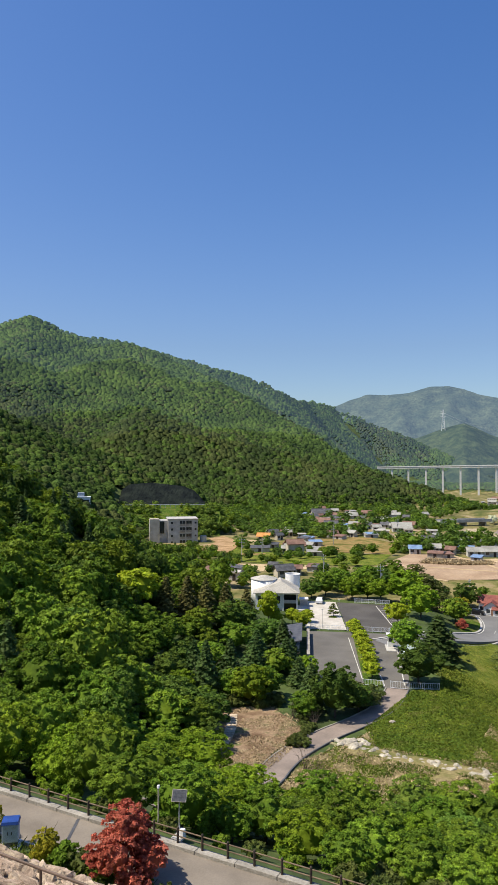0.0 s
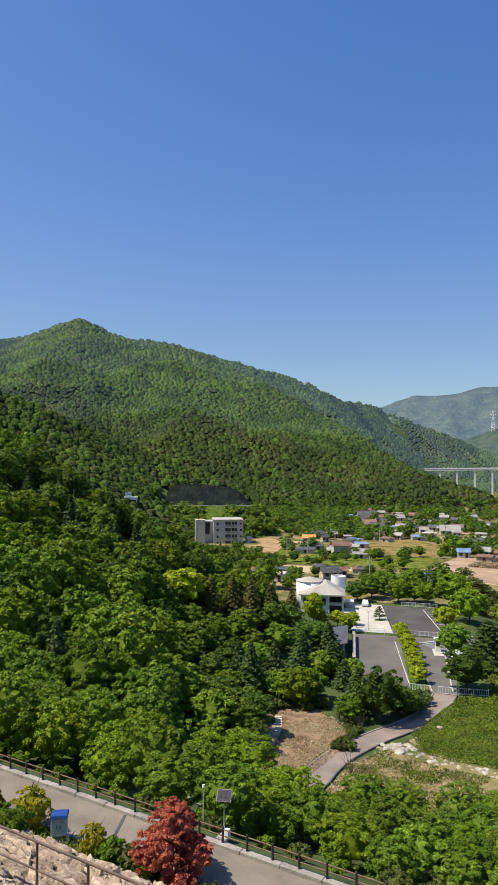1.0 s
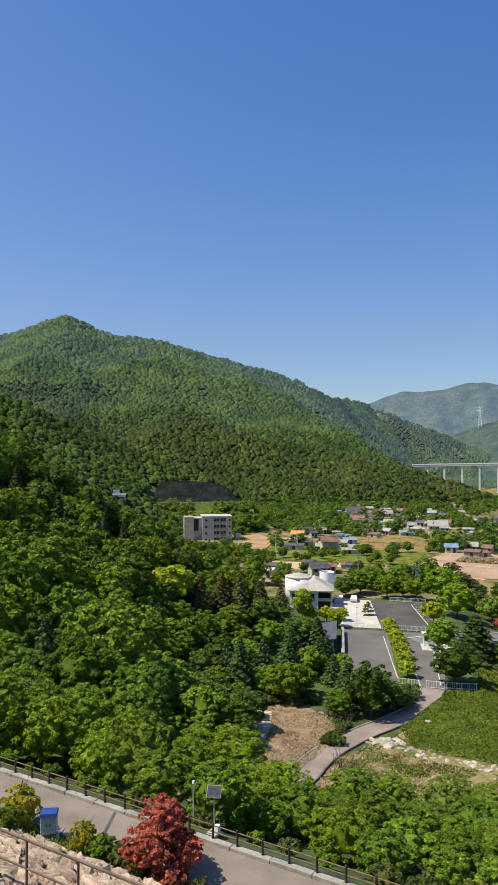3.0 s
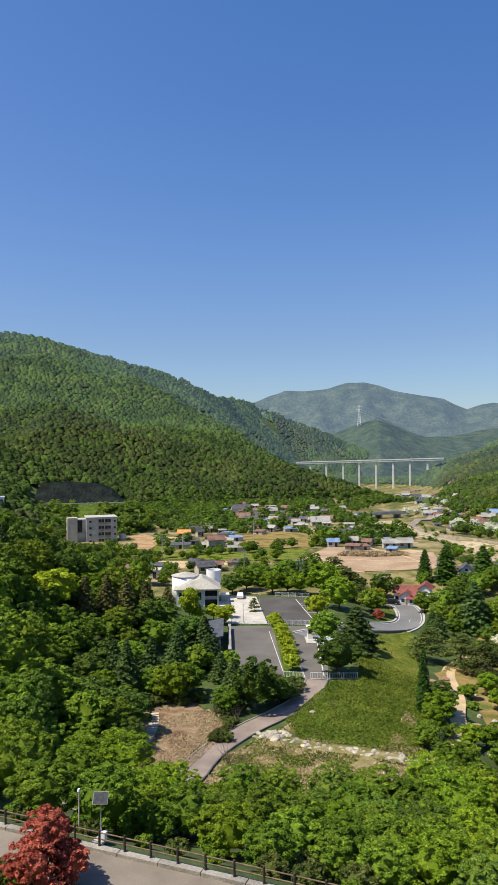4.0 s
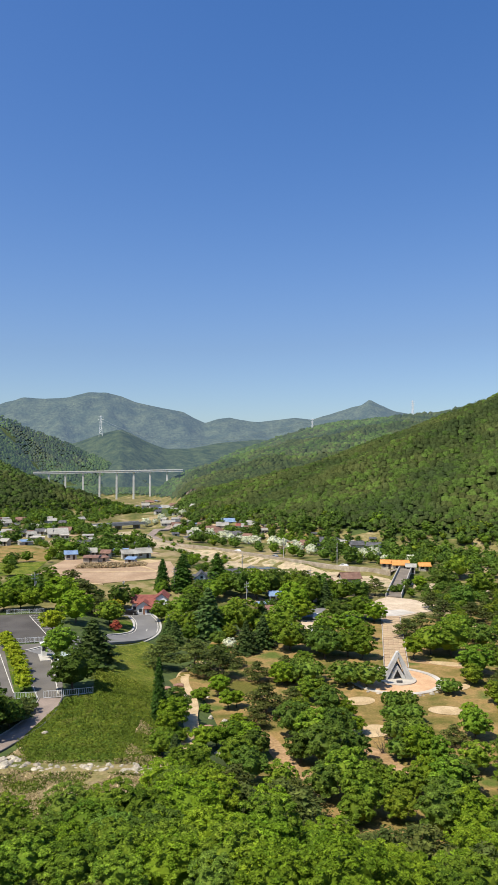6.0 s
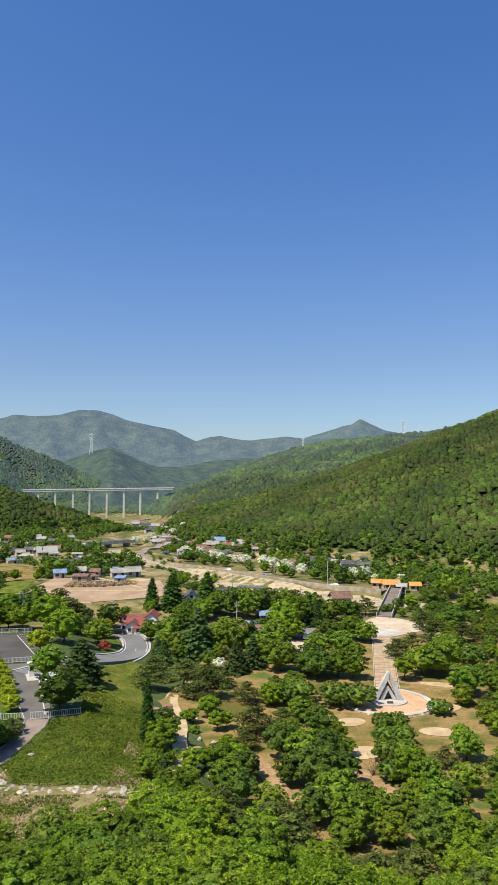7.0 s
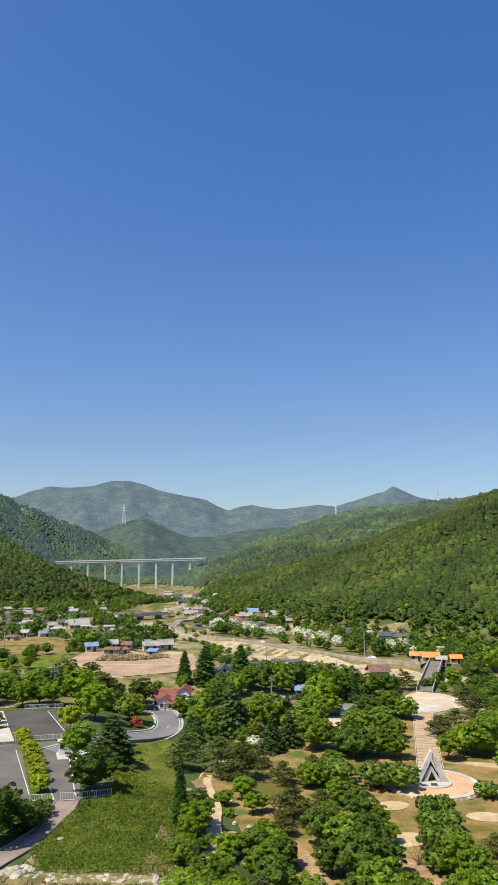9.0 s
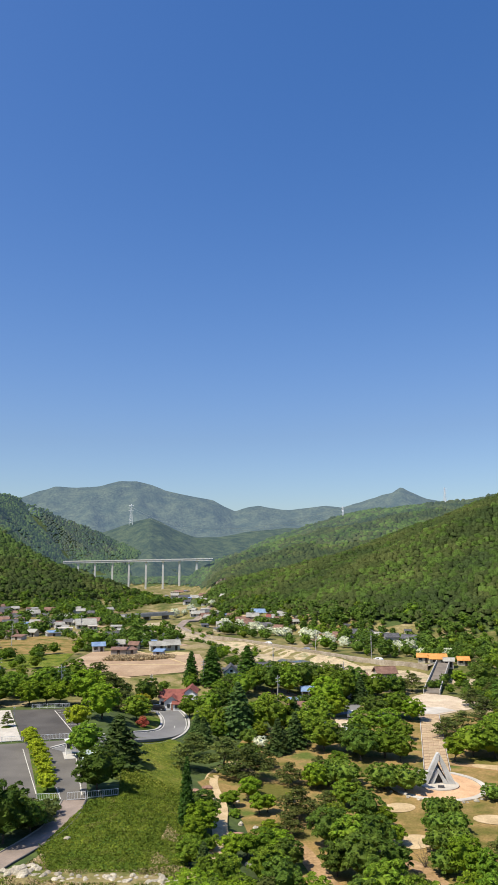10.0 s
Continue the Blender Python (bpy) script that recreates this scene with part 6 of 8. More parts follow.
def river_wall():
    line = resample(offset_line(BRIDGE_ROAD[:6], -2.85), 6)
    root = thing("river_wall", pose(0, 0, 0), "stained concrete retaining wall along the river road", "wall")
    for a, b in zip(line, line[1:]):
        za = height(*a)
        za = max(height(a[0] + 3, a[1] + 3), za) + 0.5
        u = math.atan2(b[1] - a[1], b[0] - a[0])
        bm = box(0, math.hypot(b[0] - a[0], b[1] - a[1]) - 0.03, -0.25, 0.25, -4.0, 0.55)
        bm.transform(Matrix.Translation((a[0], a[1], za)) @ Matrix.Rotation(u, 4, "Z"))
        part("segment", bm, WALL_TAN, root)


river_wall()


def flat_bridge():
    p, q = (9.5, 490), (44, 512)
    root = thing("flat_bridge", pose(p[0], p[1], -4.2, 0, 0, math.degrees(math.atan2(q[1] - p[1], q[0] - p[0]))), "low concrete slab bridge across the river", "bridge")
    long = math.hypot(q[0] - p[0], q[1] - p[1])
    part("deck", box(0, long, -4, 4, 0.2, 1.3), CONCRETE, root)
    for sy in (-4, 3.8):
        part("parapet", box(0, long, sy, sy + 0.2, 1.3, 2.2), CONCRETE, root)
    for k in (0.12, 0.5, 0.88):
        part("pier", box(long * k - 0.6, long * k + 0.6, -3.4, 3.4, -6, 0.2), CONCRETE_DARK, root)


flat_bridge()


# ---- the viaduct across the far end of the valley ----
def viaduct():
    far = 1700.0
    root = thing("viaduct", pose(0, 0, 0), "long pale concrete motorway viaduct on tall piers", "bridge")
    a, b = Vector((*polar(-3.4, far + 30), rise(far, -0.62))), Vector((*polar(8.1, far - 40), rise(far, -0.37)))
    d = (b - a)
    m = Matrix.Translation(a) @ d.to_track_quat("X", "Z").to_matrix().to_4x4()
    bm = box(0, d.length, -5.5, 5.5, -4.2, -0.6)
    bm.transform(m)
    part("girder", bm, VIADUCT_CONCRETE, root)
    bm = box(0, d.length, -6.5, 6.5, -0.6, 0.0)
    bm.transform(m)
    part("deck", bm, VIADUCT_CONCRETE, root)
    for sy in (-6.5, 6.2):
        bm = box(0, d.length, sy, sy + 0.3, 0.0, 1.3)
        bm.transform(m)
        part("parapet", bm, VIADUCT_CONCRETE, root)
    for az in (-2.25, -0.95, 0.41, 1.69, 3.01, 4.32, 5.59, 6.9):
        k = (az + 3.4) / 11.5
        p = a + d * k
        foot = height(p.x, p.y) - 2
        if p.z - foot > 6:
            part("pier", box(p.x - 2.0, p.x + 2.0, p.y - 2.8, p.y + 2.8, foot, p.z - 5.4, 0.3), VIADUCT_CONCRETE, root)
            part("pier_head", box(p.x - 2.4, p.x + 2.4, p.y - 4.6, p.y + 4.6, p.z - 5.4, p.z - 3.4), VIADUCT_CONCRETE, root)


viaduct()


# ---- pylons ----
def pylon(az, far, high, foot_el):
    z0 = rise(far, foot_el)
    root = thing("power_pylon", pose(*polar(az, far), z0), "tall steel lattice power pylon on a wooded crest", "pylon", "power pylons")
    w = high * 0.09
    r = high * 0.005 + 0.12
    for sx in (-1, 1):
        for sy in (-1, 1):
            part("leg", rod((sx * w, sy * w, -6), (sx * w * 0.18, sy * w * 0.18, high), r * 1.4, r, 4), STEEL, root)
    levels = 9
    for k in range(levels):
        f0, f1 = k / levels, (k + 1) / levels
        w0, w1 = w * (1 - 0.82 * f0), w * (1 - 0.82 * f1)
        for sx, sy in ((-1, -1), (-1, 1), (1, -1), (1, 1)):
            part("brace", rod((sx * w0, sy * w0, high * f0), (-sx * w1, sy * w1, high * f1), r * 0.7, None, 4), STEEL, root)
    for k, f in enumerate((0.66, 0.79, 0.92)):
        part("cross_arm", rod((-high * 0.13, 0, high * f), (high * 0.13, 0, high * f), r * 1.2, None, 4), STEEL, root)
    return root


west, east = pylon(1.62, 2600, 70, 2.35), pylon(18.5, 1480, 26, 2.75)
for share, reach in ((0.66, 0.13), (0.79, 0.13), (0.92, -0.13)):
    start = Vector((70 * reach, 0, 70 * share))
    stop = east.matrix_basis.translation + Vector((26 * reach, 0, 26 * share)) - west.matrix_basis.translation
    points = [start.lerp(stop, k / 16) - Vector((0, 0, 62 * (1 - (k / 8 - 1) ** 2))) for k in range(17)]
    ring = [(0.2 * math.cos(a), 0.2 * math.sin(a)) for a in (0.5, 2.6, 4.7)]
    verts = [(p.x + u, p.y, p.z + v) for p in points for u, v in ring]
    link_mesh("wire", verts, [(3 * k + e, 3 * k + (e + 1) % 3, 3 * k + 3 + (e + 1) % 3, 3 * k + 3 + e) for k in range(16) for e in range(3)], GREY_STEEL, west)
pylon(26.4, 1400, 30, 3.9)


# ---- houses of the valley ----
def house(x, y, w, d, high, spin, roof_mat, wall_mat, flat=0, name="house", extra=None):
    """A house with its walls, roof, door and windows; its front faces -y before it is turned."""
    words = {BLACK_ROOF: "dark tiled roof", BROWN_ROOF: "brown tiled roof", RED_ROOF: "red tiled roof", ORANGE_ROOF: "orange sheet roof", BLUE_ROOF: "blue sheet roof", GREY_ROOF: "grey roof", PAVING: "flat pale roof"}
    wall_words = {WHITE: "white", CREAM: "cream", GREY_WALL: "grey", CONCRETE: "grey concrete"}
    z = min(height(x + a * w / 2, y + b * d / 2) for a in (-1, 1) for b in (-1, 1))
    root = thing(name, pose(x, y, z, 0, 0, spin), f"small {wall_words[wall_mat]} house with a {words[roof_mat]}", "house", "village houses")
    wall_mat = WASHED if wall_mat == WHITE else wall_mat
    part("wall", box(-w / 2, w / 2, -d / 2, d / 2, -0.5, high), wall_mat, root)
    if flat:
        part("roof", box(-w / 2 - 0.3, w / 2 + 0.3, -d / 2 - 0.3, d / 2 + 0.3, high, high + 0.35, 0.05), roof_mat, root)
    else:
        ridge, over, t = high + d * 0.34, 0.6, 0.16
        bm = bmesh.new()
        for k in (-1, 1):
            q = [(-w / 2 - over, k * (d / 2 + over), high - over * 0.6), (w / 2 + over, k * (d / 2 + over), high - over * 0.6), (w / 2 + over, 0, ridge), (-w / 2 - over, 0, ridge)]
            lo, hi = [bm.verts.new(p) for p in q], [bm.verts.new((p[0], p[1], p[2] + t)) for p in q]
            bm.faces.new(hi), bm.faces.new(lo[::-1])
            for i in range(4):
                bm.faces.new((lo[i], lo[(i + 1) % 4], hi[(i + 1) % 4], hi[i]))
        bmesh.ops.recalc_face_normals(bm, faces=bm.faces)
        part("roof", bm, roof_mat, root)
        part("ridge_cap", rod((-w / 2 - over, 0, ridge + 0.12), (w / 2 + over, 0, ridge + 0.12), 0.14, None, 6), roof_mat, root)
        for sx in (-1, 1):
            bm = bmesh.new()
            a = [bm.verts.new((sx * w / 2 - e, yy, zz)) for e in (0, sx * 0.2) for yy, zz in ((-d / 2, high), (d / 2, high), (0, ridge))]
            bm.faces.new(a[:3]), bm.faces.new(a[3:][::-1])
            for i in range(3):
                bm.faces.new((a[i], a[3 + i], a[3 + (i + 1) % 3], a[(i + 1) % 3]))
            bmesh.ops.recalc_face_normals(bm, faces=bm.faces)
            part("gable", bm, wall_mat, root)
    n = max(2, int(w / 3.2))
    for floor in range(max(1, int(high / 2.6))):
        for k in range(n):
            cx = -w / 2 + (k + 0.5) * w / n
            if floor == 0 and k == n // 2:
                part("door", box(cx - 0.5, cx + 0.5, -d / 2 - 0.06, -d / 2, 0.0, 2.05), DARK_POST, root)
            else:
                win = part("window", box(cx - 0.7, cx + 0.7, -d / 2 - 0.05, -d / 2, floor * 2.7 + 0.9, floor * 2.7 + 2.1), GLASS, root)
                part("sill", box(cx - 0.8, cx + 0.8, -d / 2 - 0.14, -d / 2 - 0.003, floor * 2.7 + 0.8, floor * 2.7 + 0.9), WHITE, win)
    return root


house(-73.9, 533.0, 14.2, 9.0, 2.5, 18, BLACK_ROOF, CREAM, 0)
house(-60.4, 445.5, 9.2, 6.8, 2.4, -12, BROWN_ROOF, CREAM, 0)
house(-53.3, 427.8, 7.6, 5.0, 2.5, 12, BLACK_ROOF, GREY_WALL, 0)
house(-49.4, 511.1, 8.3, 5.9, 2.6, 21, GREY_ROOF, CREAM, 0)
house(-39.9, 541.5, 8.0, 5.3, 2.6, -6, BROWN_ROOF, WHITE, 0)
house(-23.3, 545.8, 8.0, 5.2, 2.6, 2, GREY_ROOF, WHITE, 0)
house(-32.4, 421.4, 6.8, 4.4, 2.6, 24, BLACK_ROOF, WHITE, 0)
house(-20.9, 386.5, 7.4, 4.5, 2.4, 3, PAVING, WHITE, 1)
house(-11.4, 411.2, 10.3, 7.8, 2.6, 7, GREY_ROOF, WHITE, 0)
house(-17.1, 490.1, 5.0, 3.2, 5.0, 2, GREY_ROOF, WHITE, 0)
house(-7.6, 435.4, 7.0, 4.6, 2.6, -14, BROWN_ROOF, CREAM, 0)
house(-66.9, 375.0, 7.8, 4.8, 2.5, 20, GREY_ROOF, GREY_WALL, 0)
house(-58.6, 353.2, 3.9, 2.5, 2.6, 9, PAVING, WHITE, 1)
house(-75.5, 341.3, 5.7, 3.8, 2.4, 2, ORANGE_ROOF, CREAM, 0)
house(-50.8, 288.2, 6.5, 4.4, 4.7, 25, BROWN_ROOF, CREAM, 0)
house(-54.6, 290.5, 3.5, 2.4, 2.5, 11, GREY_ROOF, WHITE, 0)
house(-75.0, 360.9, 4.9, 3.5, 2.6, 37, BLACK_ROOF, CREAM, 0)
house(-3.0, 302.4, 4.5, 3.0, 2.6, 6, BLUE_ROOF, WHITE, 0)
house(-43.9, 228.4, 5.5, 4.2, 2.4, 31, BLACK_ROOF, CREAM, 0)
house(-48.4, 237.2, 3.9, 2.6, 2.4, -3, BLACK_ROOF, GREY_WALL, 0)
house(-40.5, 231.6, 3.5, 2.4, 2.5, 15, BROWN_ROOF, CREAM, 0)
house(4.2, 339.6, 8.5, 5.6, 2.5, 14, BLACK_ROOF, WHITE, 0)
house(4.8, 310.3, 5.0, 3.9, 2.4, -1, GREY_ROOF, GREY_WALL, 0)
house(10.9, 314.6, 4.6, 3.3, 2.6, -22, BROWN_ROOF, CREAM, 0)
house(17.2, 346.7, 6.1, 4.5, 2.4, 7, GREY_ROOF, CREAM, 0)
house(20.4, 300.8, 5.8, 3.8, 2.4, 8, GREY_ROOF, WHITE, 0)
house(26.5, 302.5, 5.8, 4.6, 2.5, 7, GREY_ROOF, WHITE, 0)
house(53.7, 251.8, 5.3, 3.9, 2.4, 3, BLACK_ROOF, WHITE, 0)
house(102.4, 871.0, 11.5, 8.5, 2.5, -7, GREY_ROOF, WHITE, 0)
house(87.1, 843.2, 12.4, 7.5, 2.4, 14, BLACK_ROOF, WHITE, 0)
house(80.5, 614.3, 7.3, 4.4, 2.4, -17, BROWN_ROOF, CREAM, 0)
house(82.6, 584.1, 7.8, 5.0, 2.4, 2, GREY_ROOF, CREAM, 0)
house(74.1, 790.2, 10.5, 7.9, 2.6, -5, PAVING, WHITE, 1)
house(64.2, 522.5, 8.5, 5.4, 2.4, -7, GREY_ROOF, WHITE, 0)
house(68.8, 510.4, 7.6, 6.0, 2.5, 7, BROWN_ROOF, CREAM, 0)
house(84.7, 490.1, 8.0, 5.4, 2.5, -25, BROWN_ROOF, CREAM, 0)
house(88.0, 474.5, 8.5, 5.9, 2.4, -1, BROWN_ROOF, CREAM, 0)
house(95.0, 475.7, 7.8, 6.1, 2.6, -11, GREY_ROOF, CREAM, 0)
house(98.5, 460.3, 7.6, 5.2, 2.6, 13, BROWN_ROOF, WHITE, 0)
house(104.5, 458.0, 6.9, 5.3, 2.6, -23, RED_ROOF, CREAM, 0)
house(108.3, 446.6, 8.8, 6.0, 2.6, -4, BROWN_ROOF, CREAM, 0)
house(89.6, 456.4, 8.2, 5.6, 2.4, 9, BROWN_ROOF, CREAM, 0)
house(96.7, 442.3, 7.3, 4.6, 2.6, -27, BLACK_ROOF, GREY_WALL, 0)
house(104.4, 435.0, 7.2, 5.2, 2.4, -8, GREY_ROOF, CREAM, 0)
house(111.6, 436.0, 6.6, 5.0, 2.6, 1, BROWN_ROOF, WHITE, 0)
house(100.6, 482.5, 9.4, 6.0, 2.5, -12, BLUE_ROOF, WHITE, 0)
house(111.7, 457.3, 7.6, 5.4, 2.5, -14, GREY_ROOF, GREY_WALL, 0)
house(112.0, 365.7, 5.6, 3.7, 2.5, -7, ORANGE_ROOF, CREAM, 0)
house(123.1, 376.4, 7.0, 4.8, 2.5, -28, BROWN_ROOF, CREAM, 0)
house(71.4, 455.4, 6.8, 5.2, 2.5, 1, GREY_ROOF, CREAM, 0)
house(113.1, 369.7, 5.7, 4.3, 2.4, -7, RED_ROOF, CREAM, 0)
house(123.0, 370.7, 7.5, 4.9, 2.6, -28, BROWN_ROOF, CREAM, 0)
house(136.9, 379.7, 10.1, 7.3, 2.6, -15, BLACK_ROOF, CREAM, 0)
house(143.1, 368.0, 7.5, 5.3, 2.6, -36, GREY_ROOF, WHITE, 0)
house(137.9, 341.4, 6.5, 4.3, 5.0, -7, BLACK_ROOF, WHITE, 0)
house(144.6, 334.6, 6.4, 4.1, 4.9, -38, BLACK_ROOF, WHITE, 0)
house(128.9, 284.7, 4.6, 3.1, 2.6, -24, ORANGE_ROOF, CREAM, 0)
house(133.0, 280.1, 6.4, 4.3, 2.5, -17, ORANGE_ROOF, CREAM, 0)
house(134.2, 272.7, 3.5, 2.5, 2.6, -26, GREY_ROOF, WHITE, 0)
house(141.3, 274.6, 4.1, 3.0, 2.4, -17, ORANGE_ROOF, CREAM, 0)
house(90.5, 230.3, 6.2, 4.4, 5.0, -1, BROWN_ROOF, CREAM, 0)
house(-59.2, 218.0, 6.4, 4.4, 2.4, 7, PAVING, WHITE, 1)
house(68.3, 235.0, 4.4, 3.5, 2.6, -11, BLACK_ROOF, CREAM, 0)
house(60.3, 216.6, 3.5, 2.5, 2.4, -6, BLUE_ROOF, WHITE, 0)
house(-61.6, 459.6, 6.1, 4.7, 2.4, 32, GREY_ROOF, GREY_WALL, 0)
house(-63.3, 464.6, 3.8, 2.8, 2.5, 11, GREY_ROOF, CREAM, 0)
house(-47.8, 511.2, 5.6, 4.3, 2.6, 15, GREY_ROOF, GREY_WALL, 0)
house(-53.5, 489.0, 3.5, 2.4, 2.5, -8, BLACK_ROOF, CREAM, 0)
house(-59.8, 490.2, 4.0, 2.5, 2.5, 4, BLACK_ROOF, CREAM, 0)
house(-45.1, 366.5, 5.2, 3.3, 2.4, 28, BROWN_ROOF, WHITE, 0)
house(-55.2, 473.7, 5.2, 3.6, 2.6, -2, BLACK_ROOF, WHITE, 0)
house(-39.4, 492.8, 3.5, 2.7, 2.4, -5, BLACK_ROOF, CREAM, 0)
house(-60.8, 518.7, 5.7, 3.5, 2.4, -26, BROWN_ROOF, WHITE, 0)
house(-35.4, 371.7, 4.7, 3.1, 2.4, -34, GREY_ROOF, CREAM, 0)
house(-39.9, 430.1, 5.1, 3.9, 2.5, -1, GREY_ROOF, GREY_WALL, 0)
house(-35.8, 417.7, 5.8, 4.2, 2.4, -18, BROWN_ROOF, CREAM, 0)
house(-39.9, 399.2, 4.4, 3.1, 2.5, 1, GREY_ROOF, GREY_WALL, 0)
house(-21.3, 432.3, 5.4, 3.5, 2.4, -20, BLACK_ROOF, CREAM, 0)
house(-33.3, 442.5, 4.2, 2.8, 2.4, 31, GREY_ROOF, CREAM, 0)
house(-25.5, 412.6, 4.6, 3.3, 2.4, 22, GREY_ROOF, GREY_WALL, 0)
house(-7.3, 396.0, 4.4, 3.3, 2.5, 9, PAVING, CREAM, 1)
house(-15.2, 436.1, 3.5, 2.6, 2.5, -17, GREY_ROOF, CREAM, 0)
house(-10.4, 506.2, 4.5, 3.5, 2.5, -21, BLACK_ROOF, GREY_WALL, 0)
house(-26.7, 480.5, 5.3, 3.7, 2.5, -31, GREY_ROOF, CREAM, 0)
house(-16.6, 427.8, 3.5, 2.7, 2.4, -9, GREY_ROOF, CREAM, 0)
house(0.9, 542.5, 6.4, 4.0, 2.5, 34, GREY_ROOF, CREAM, 0)
house(-18.9, 440.7, 3.9, 3.0, 2.4, -33, BLACK_ROOF, CREAM, 0)
house(-71.3, 508.5, 3.8, 2.7, 2.4, 40, BROWN_ROOF, CREAM, 0)
house(-82.5, 591.3, 7.4, 5.6, 2.6, 23, BROWN_ROOF, CREAM, 0)
house(-68.6, 573.6, 5.5, 3.7, 2.4, 17, GREY_ROOF, CREAM, 0)
house(-74.1, 497.3, 5.5, 3.7, 2.4, 38, BLACK_ROOF, WHITE, 0)
house(-68.2, 366.0, 4.4, 3.0, 2.5, 38, GREY_ROOF, CREAM, 0)
house(-47.9, 307.9, 3.5, 2.1, 2.5, -13, GREY_ROOF, CREAM, 0)
house(-70.6, 369.3, 4.1, 2.5, 2.4, -0, BROWN_ROOF, CREAM, 0)
house(-50.6, 301.9, 3.5, 2.7, 2.6, 10, BROWN_ROOF, CREAM, 0)
house(-55.8, 304.4, 3.5, 2.3, 2.4, 1, GREY_ROOF, GREY_WALL, 0)
house(-68.9, 345.9, 3.5, 2.5, 2.6, 47, BLACK_ROOF, CREAM, 0)
house(75.6, 487.0, 5.1, 3.4, 2.5, -18, GREY_ROOF, CREAM, 0)
house(69.7, 505.6, 6.0, 4.2, 2.4, -42, GREY_ROOF, WHITE, 0)
house(86.8, 476.2, 3.5, 2.7, 2.5, 2, BROWN_ROOF, WHITE, 0)
house(71.4, 509.0, 4.9, 3.7, 2.4, 14, BROWN_ROOF, GREY_WALL, 0)
house(88.0, 526.0, 3.9, 2.5, 2.6, 6, BROWN_ROOF, CREAM, 0)
house(95.8, 444.8, 3.7, 2.9, 2.6, -38, BLUE_ROOF, CREAM, 0)
house(90.9, 453.8, 5.4, 3.3, 2.5, 17, GREY_ROOF, CREAM, 0)
house(93.8, 475.4, 4.6, 3.5, 2.4, -15, PAVING, GREY_WALL, 1)
house(93.8, 415.5, 3.5, 2.2, 2.5, -27, BROWN_ROOF, CREAM, 0)
house(99.9, 456.7, 6.2, 4.4, 2.5, -33, BLACK_ROOF, GREY_WALL, 0)
house(90.0, 464.0, 4.2, 2.9, 2.5, 22, BROWN_ROOF, WHITE, 0)
house(102.9, 462.2, 3.5, 2.4, 2.6, -14, PAVING, WHITE, 1)
house(113.2, 432.8, 3.5, 2.4, 2.6, 0, GREY_ROOF, WHITE, 0)
house(107.0, 454.6, 6.5, 5.1, 2.5, -7, GREY_ROOF, CREAM, 0)
house(91.8, 496.9, 4.8, 3.8, 2.5, -25, GREY_ROOF, WHITE, 0)
house(70.5, 443.1, 5.9, 4.6, 2.5, -3, GREY_ROOF, WHITE, 0)
house(95.9, 443.4, 4.7, 3.2, 2.6, -11, BLACK_ROOF, CREAM, 0)
house(102.3, 436.4, 4.9, 3.6, 2.6, 21, GREY_ROOF, CREAM, 0)
house(100.1, 443.4, 5.7, 3.5, 2.6, -14, GREY_ROOF, CREAM, 0)
house(102.4, 429.6, 5.8, 4.0, 2.4, -38, BROWN_ROOF, CREAM, 0)
house(105.4, 454.0, 3.5, 2.2, 2.6, -37, BLACK_ROOF, CREAM, 0)
house(74.4, 571.1, 5.1, 4.0, 2.6, -7, GREY_ROOF, CREAM, 0)
house(116.3, 1283.0, 14.1, 9.0, 2.6, -15, PAVING, CREAM, 1)
house(87.7, 843.2, 6.8, 4.2, 2.6, 22, GREY_ROOF, GREY_WALL, 0)
house(124.1, 1311.0, 10.6, 8.2, 2.6, -20, BROWN_ROOF, GREY_WALL, 0)
house(63.6, 593.6, 4.8, 3.8, 2.5, 25, BLACK_ROOF, GREY_WALL, 0)
house(77.6, 588.4, 5.6, 3.7, 2.5, -32, PAVING, GREY_WALL, 1)
house(129.1, 1288.2, 9.5, 7.3, 2.5, -37, BROWN_ROOF, WHITE, 0)
house(82.8, 913.6, 9.4, 7.1, 2.4, -6, GREY_ROOF, CREAM, 0)
house(90.8, 566.4, 6.3, 4.9, 2.6, -34, GREY_ROOF, GREY_WALL, 0)
house(129.0, 538.1, 4.5, 2.8, 2.6, -42, BLACK_ROOF, CREAM, 0)
house(127.0, 551.3, 4.1, 3.0, 2.5, -19, PAVING, WHITE, 1)
house(126.6, 549.6, 6.6, 4.0, 2.5, -17, GREY_ROOF, CREAM, 0)
house(129.1, 556.6, 4.6, 2.9, 2.4, 18, BLACK_ROOF, WHITE, 0)
house(13.0, 367.2, 4.9, 3.8, 2.4, -2, PAVING, GREY_WALL, 1)
house(16.8, 338.5, 3.5, 2.2, 2.5, -32, GREY_ROOF, CREAM, 0)
house(7.3, 312.5, 3.5, 2.5, 2.5, -24, GREY_ROOF, CREAM, 0)
house(11.4, 303.4, 3.5, 2.7, 2.6, -23, BROWN_ROOF, CREAM, 0)
house(70.2, 529.8, 4.7, 2.9, 2.6, -17, GREY_ROOF, CREAM, 0)
house(69.7, 523.4, 6.2, 4.4, 2.5, 1, BLACK_ROOF, CREAM, 0)
house(62.9, 539.3, 5.2, 3.1, 2.4, -46, GREY_ROOF, CREAM, 0)
house(60.9, 522.4, 4.6, 3.0, 2.6, 4, PAVING, CREAM, 1)
house(128.7, 386.0, 4.5, 3.4, 2.5, 16, BLACK_ROOF, CREAM, 0)
house(124.1, 365.4, 3.5, 2.1, 2.5, 17, BLACK_ROOF, CREAM, 0)
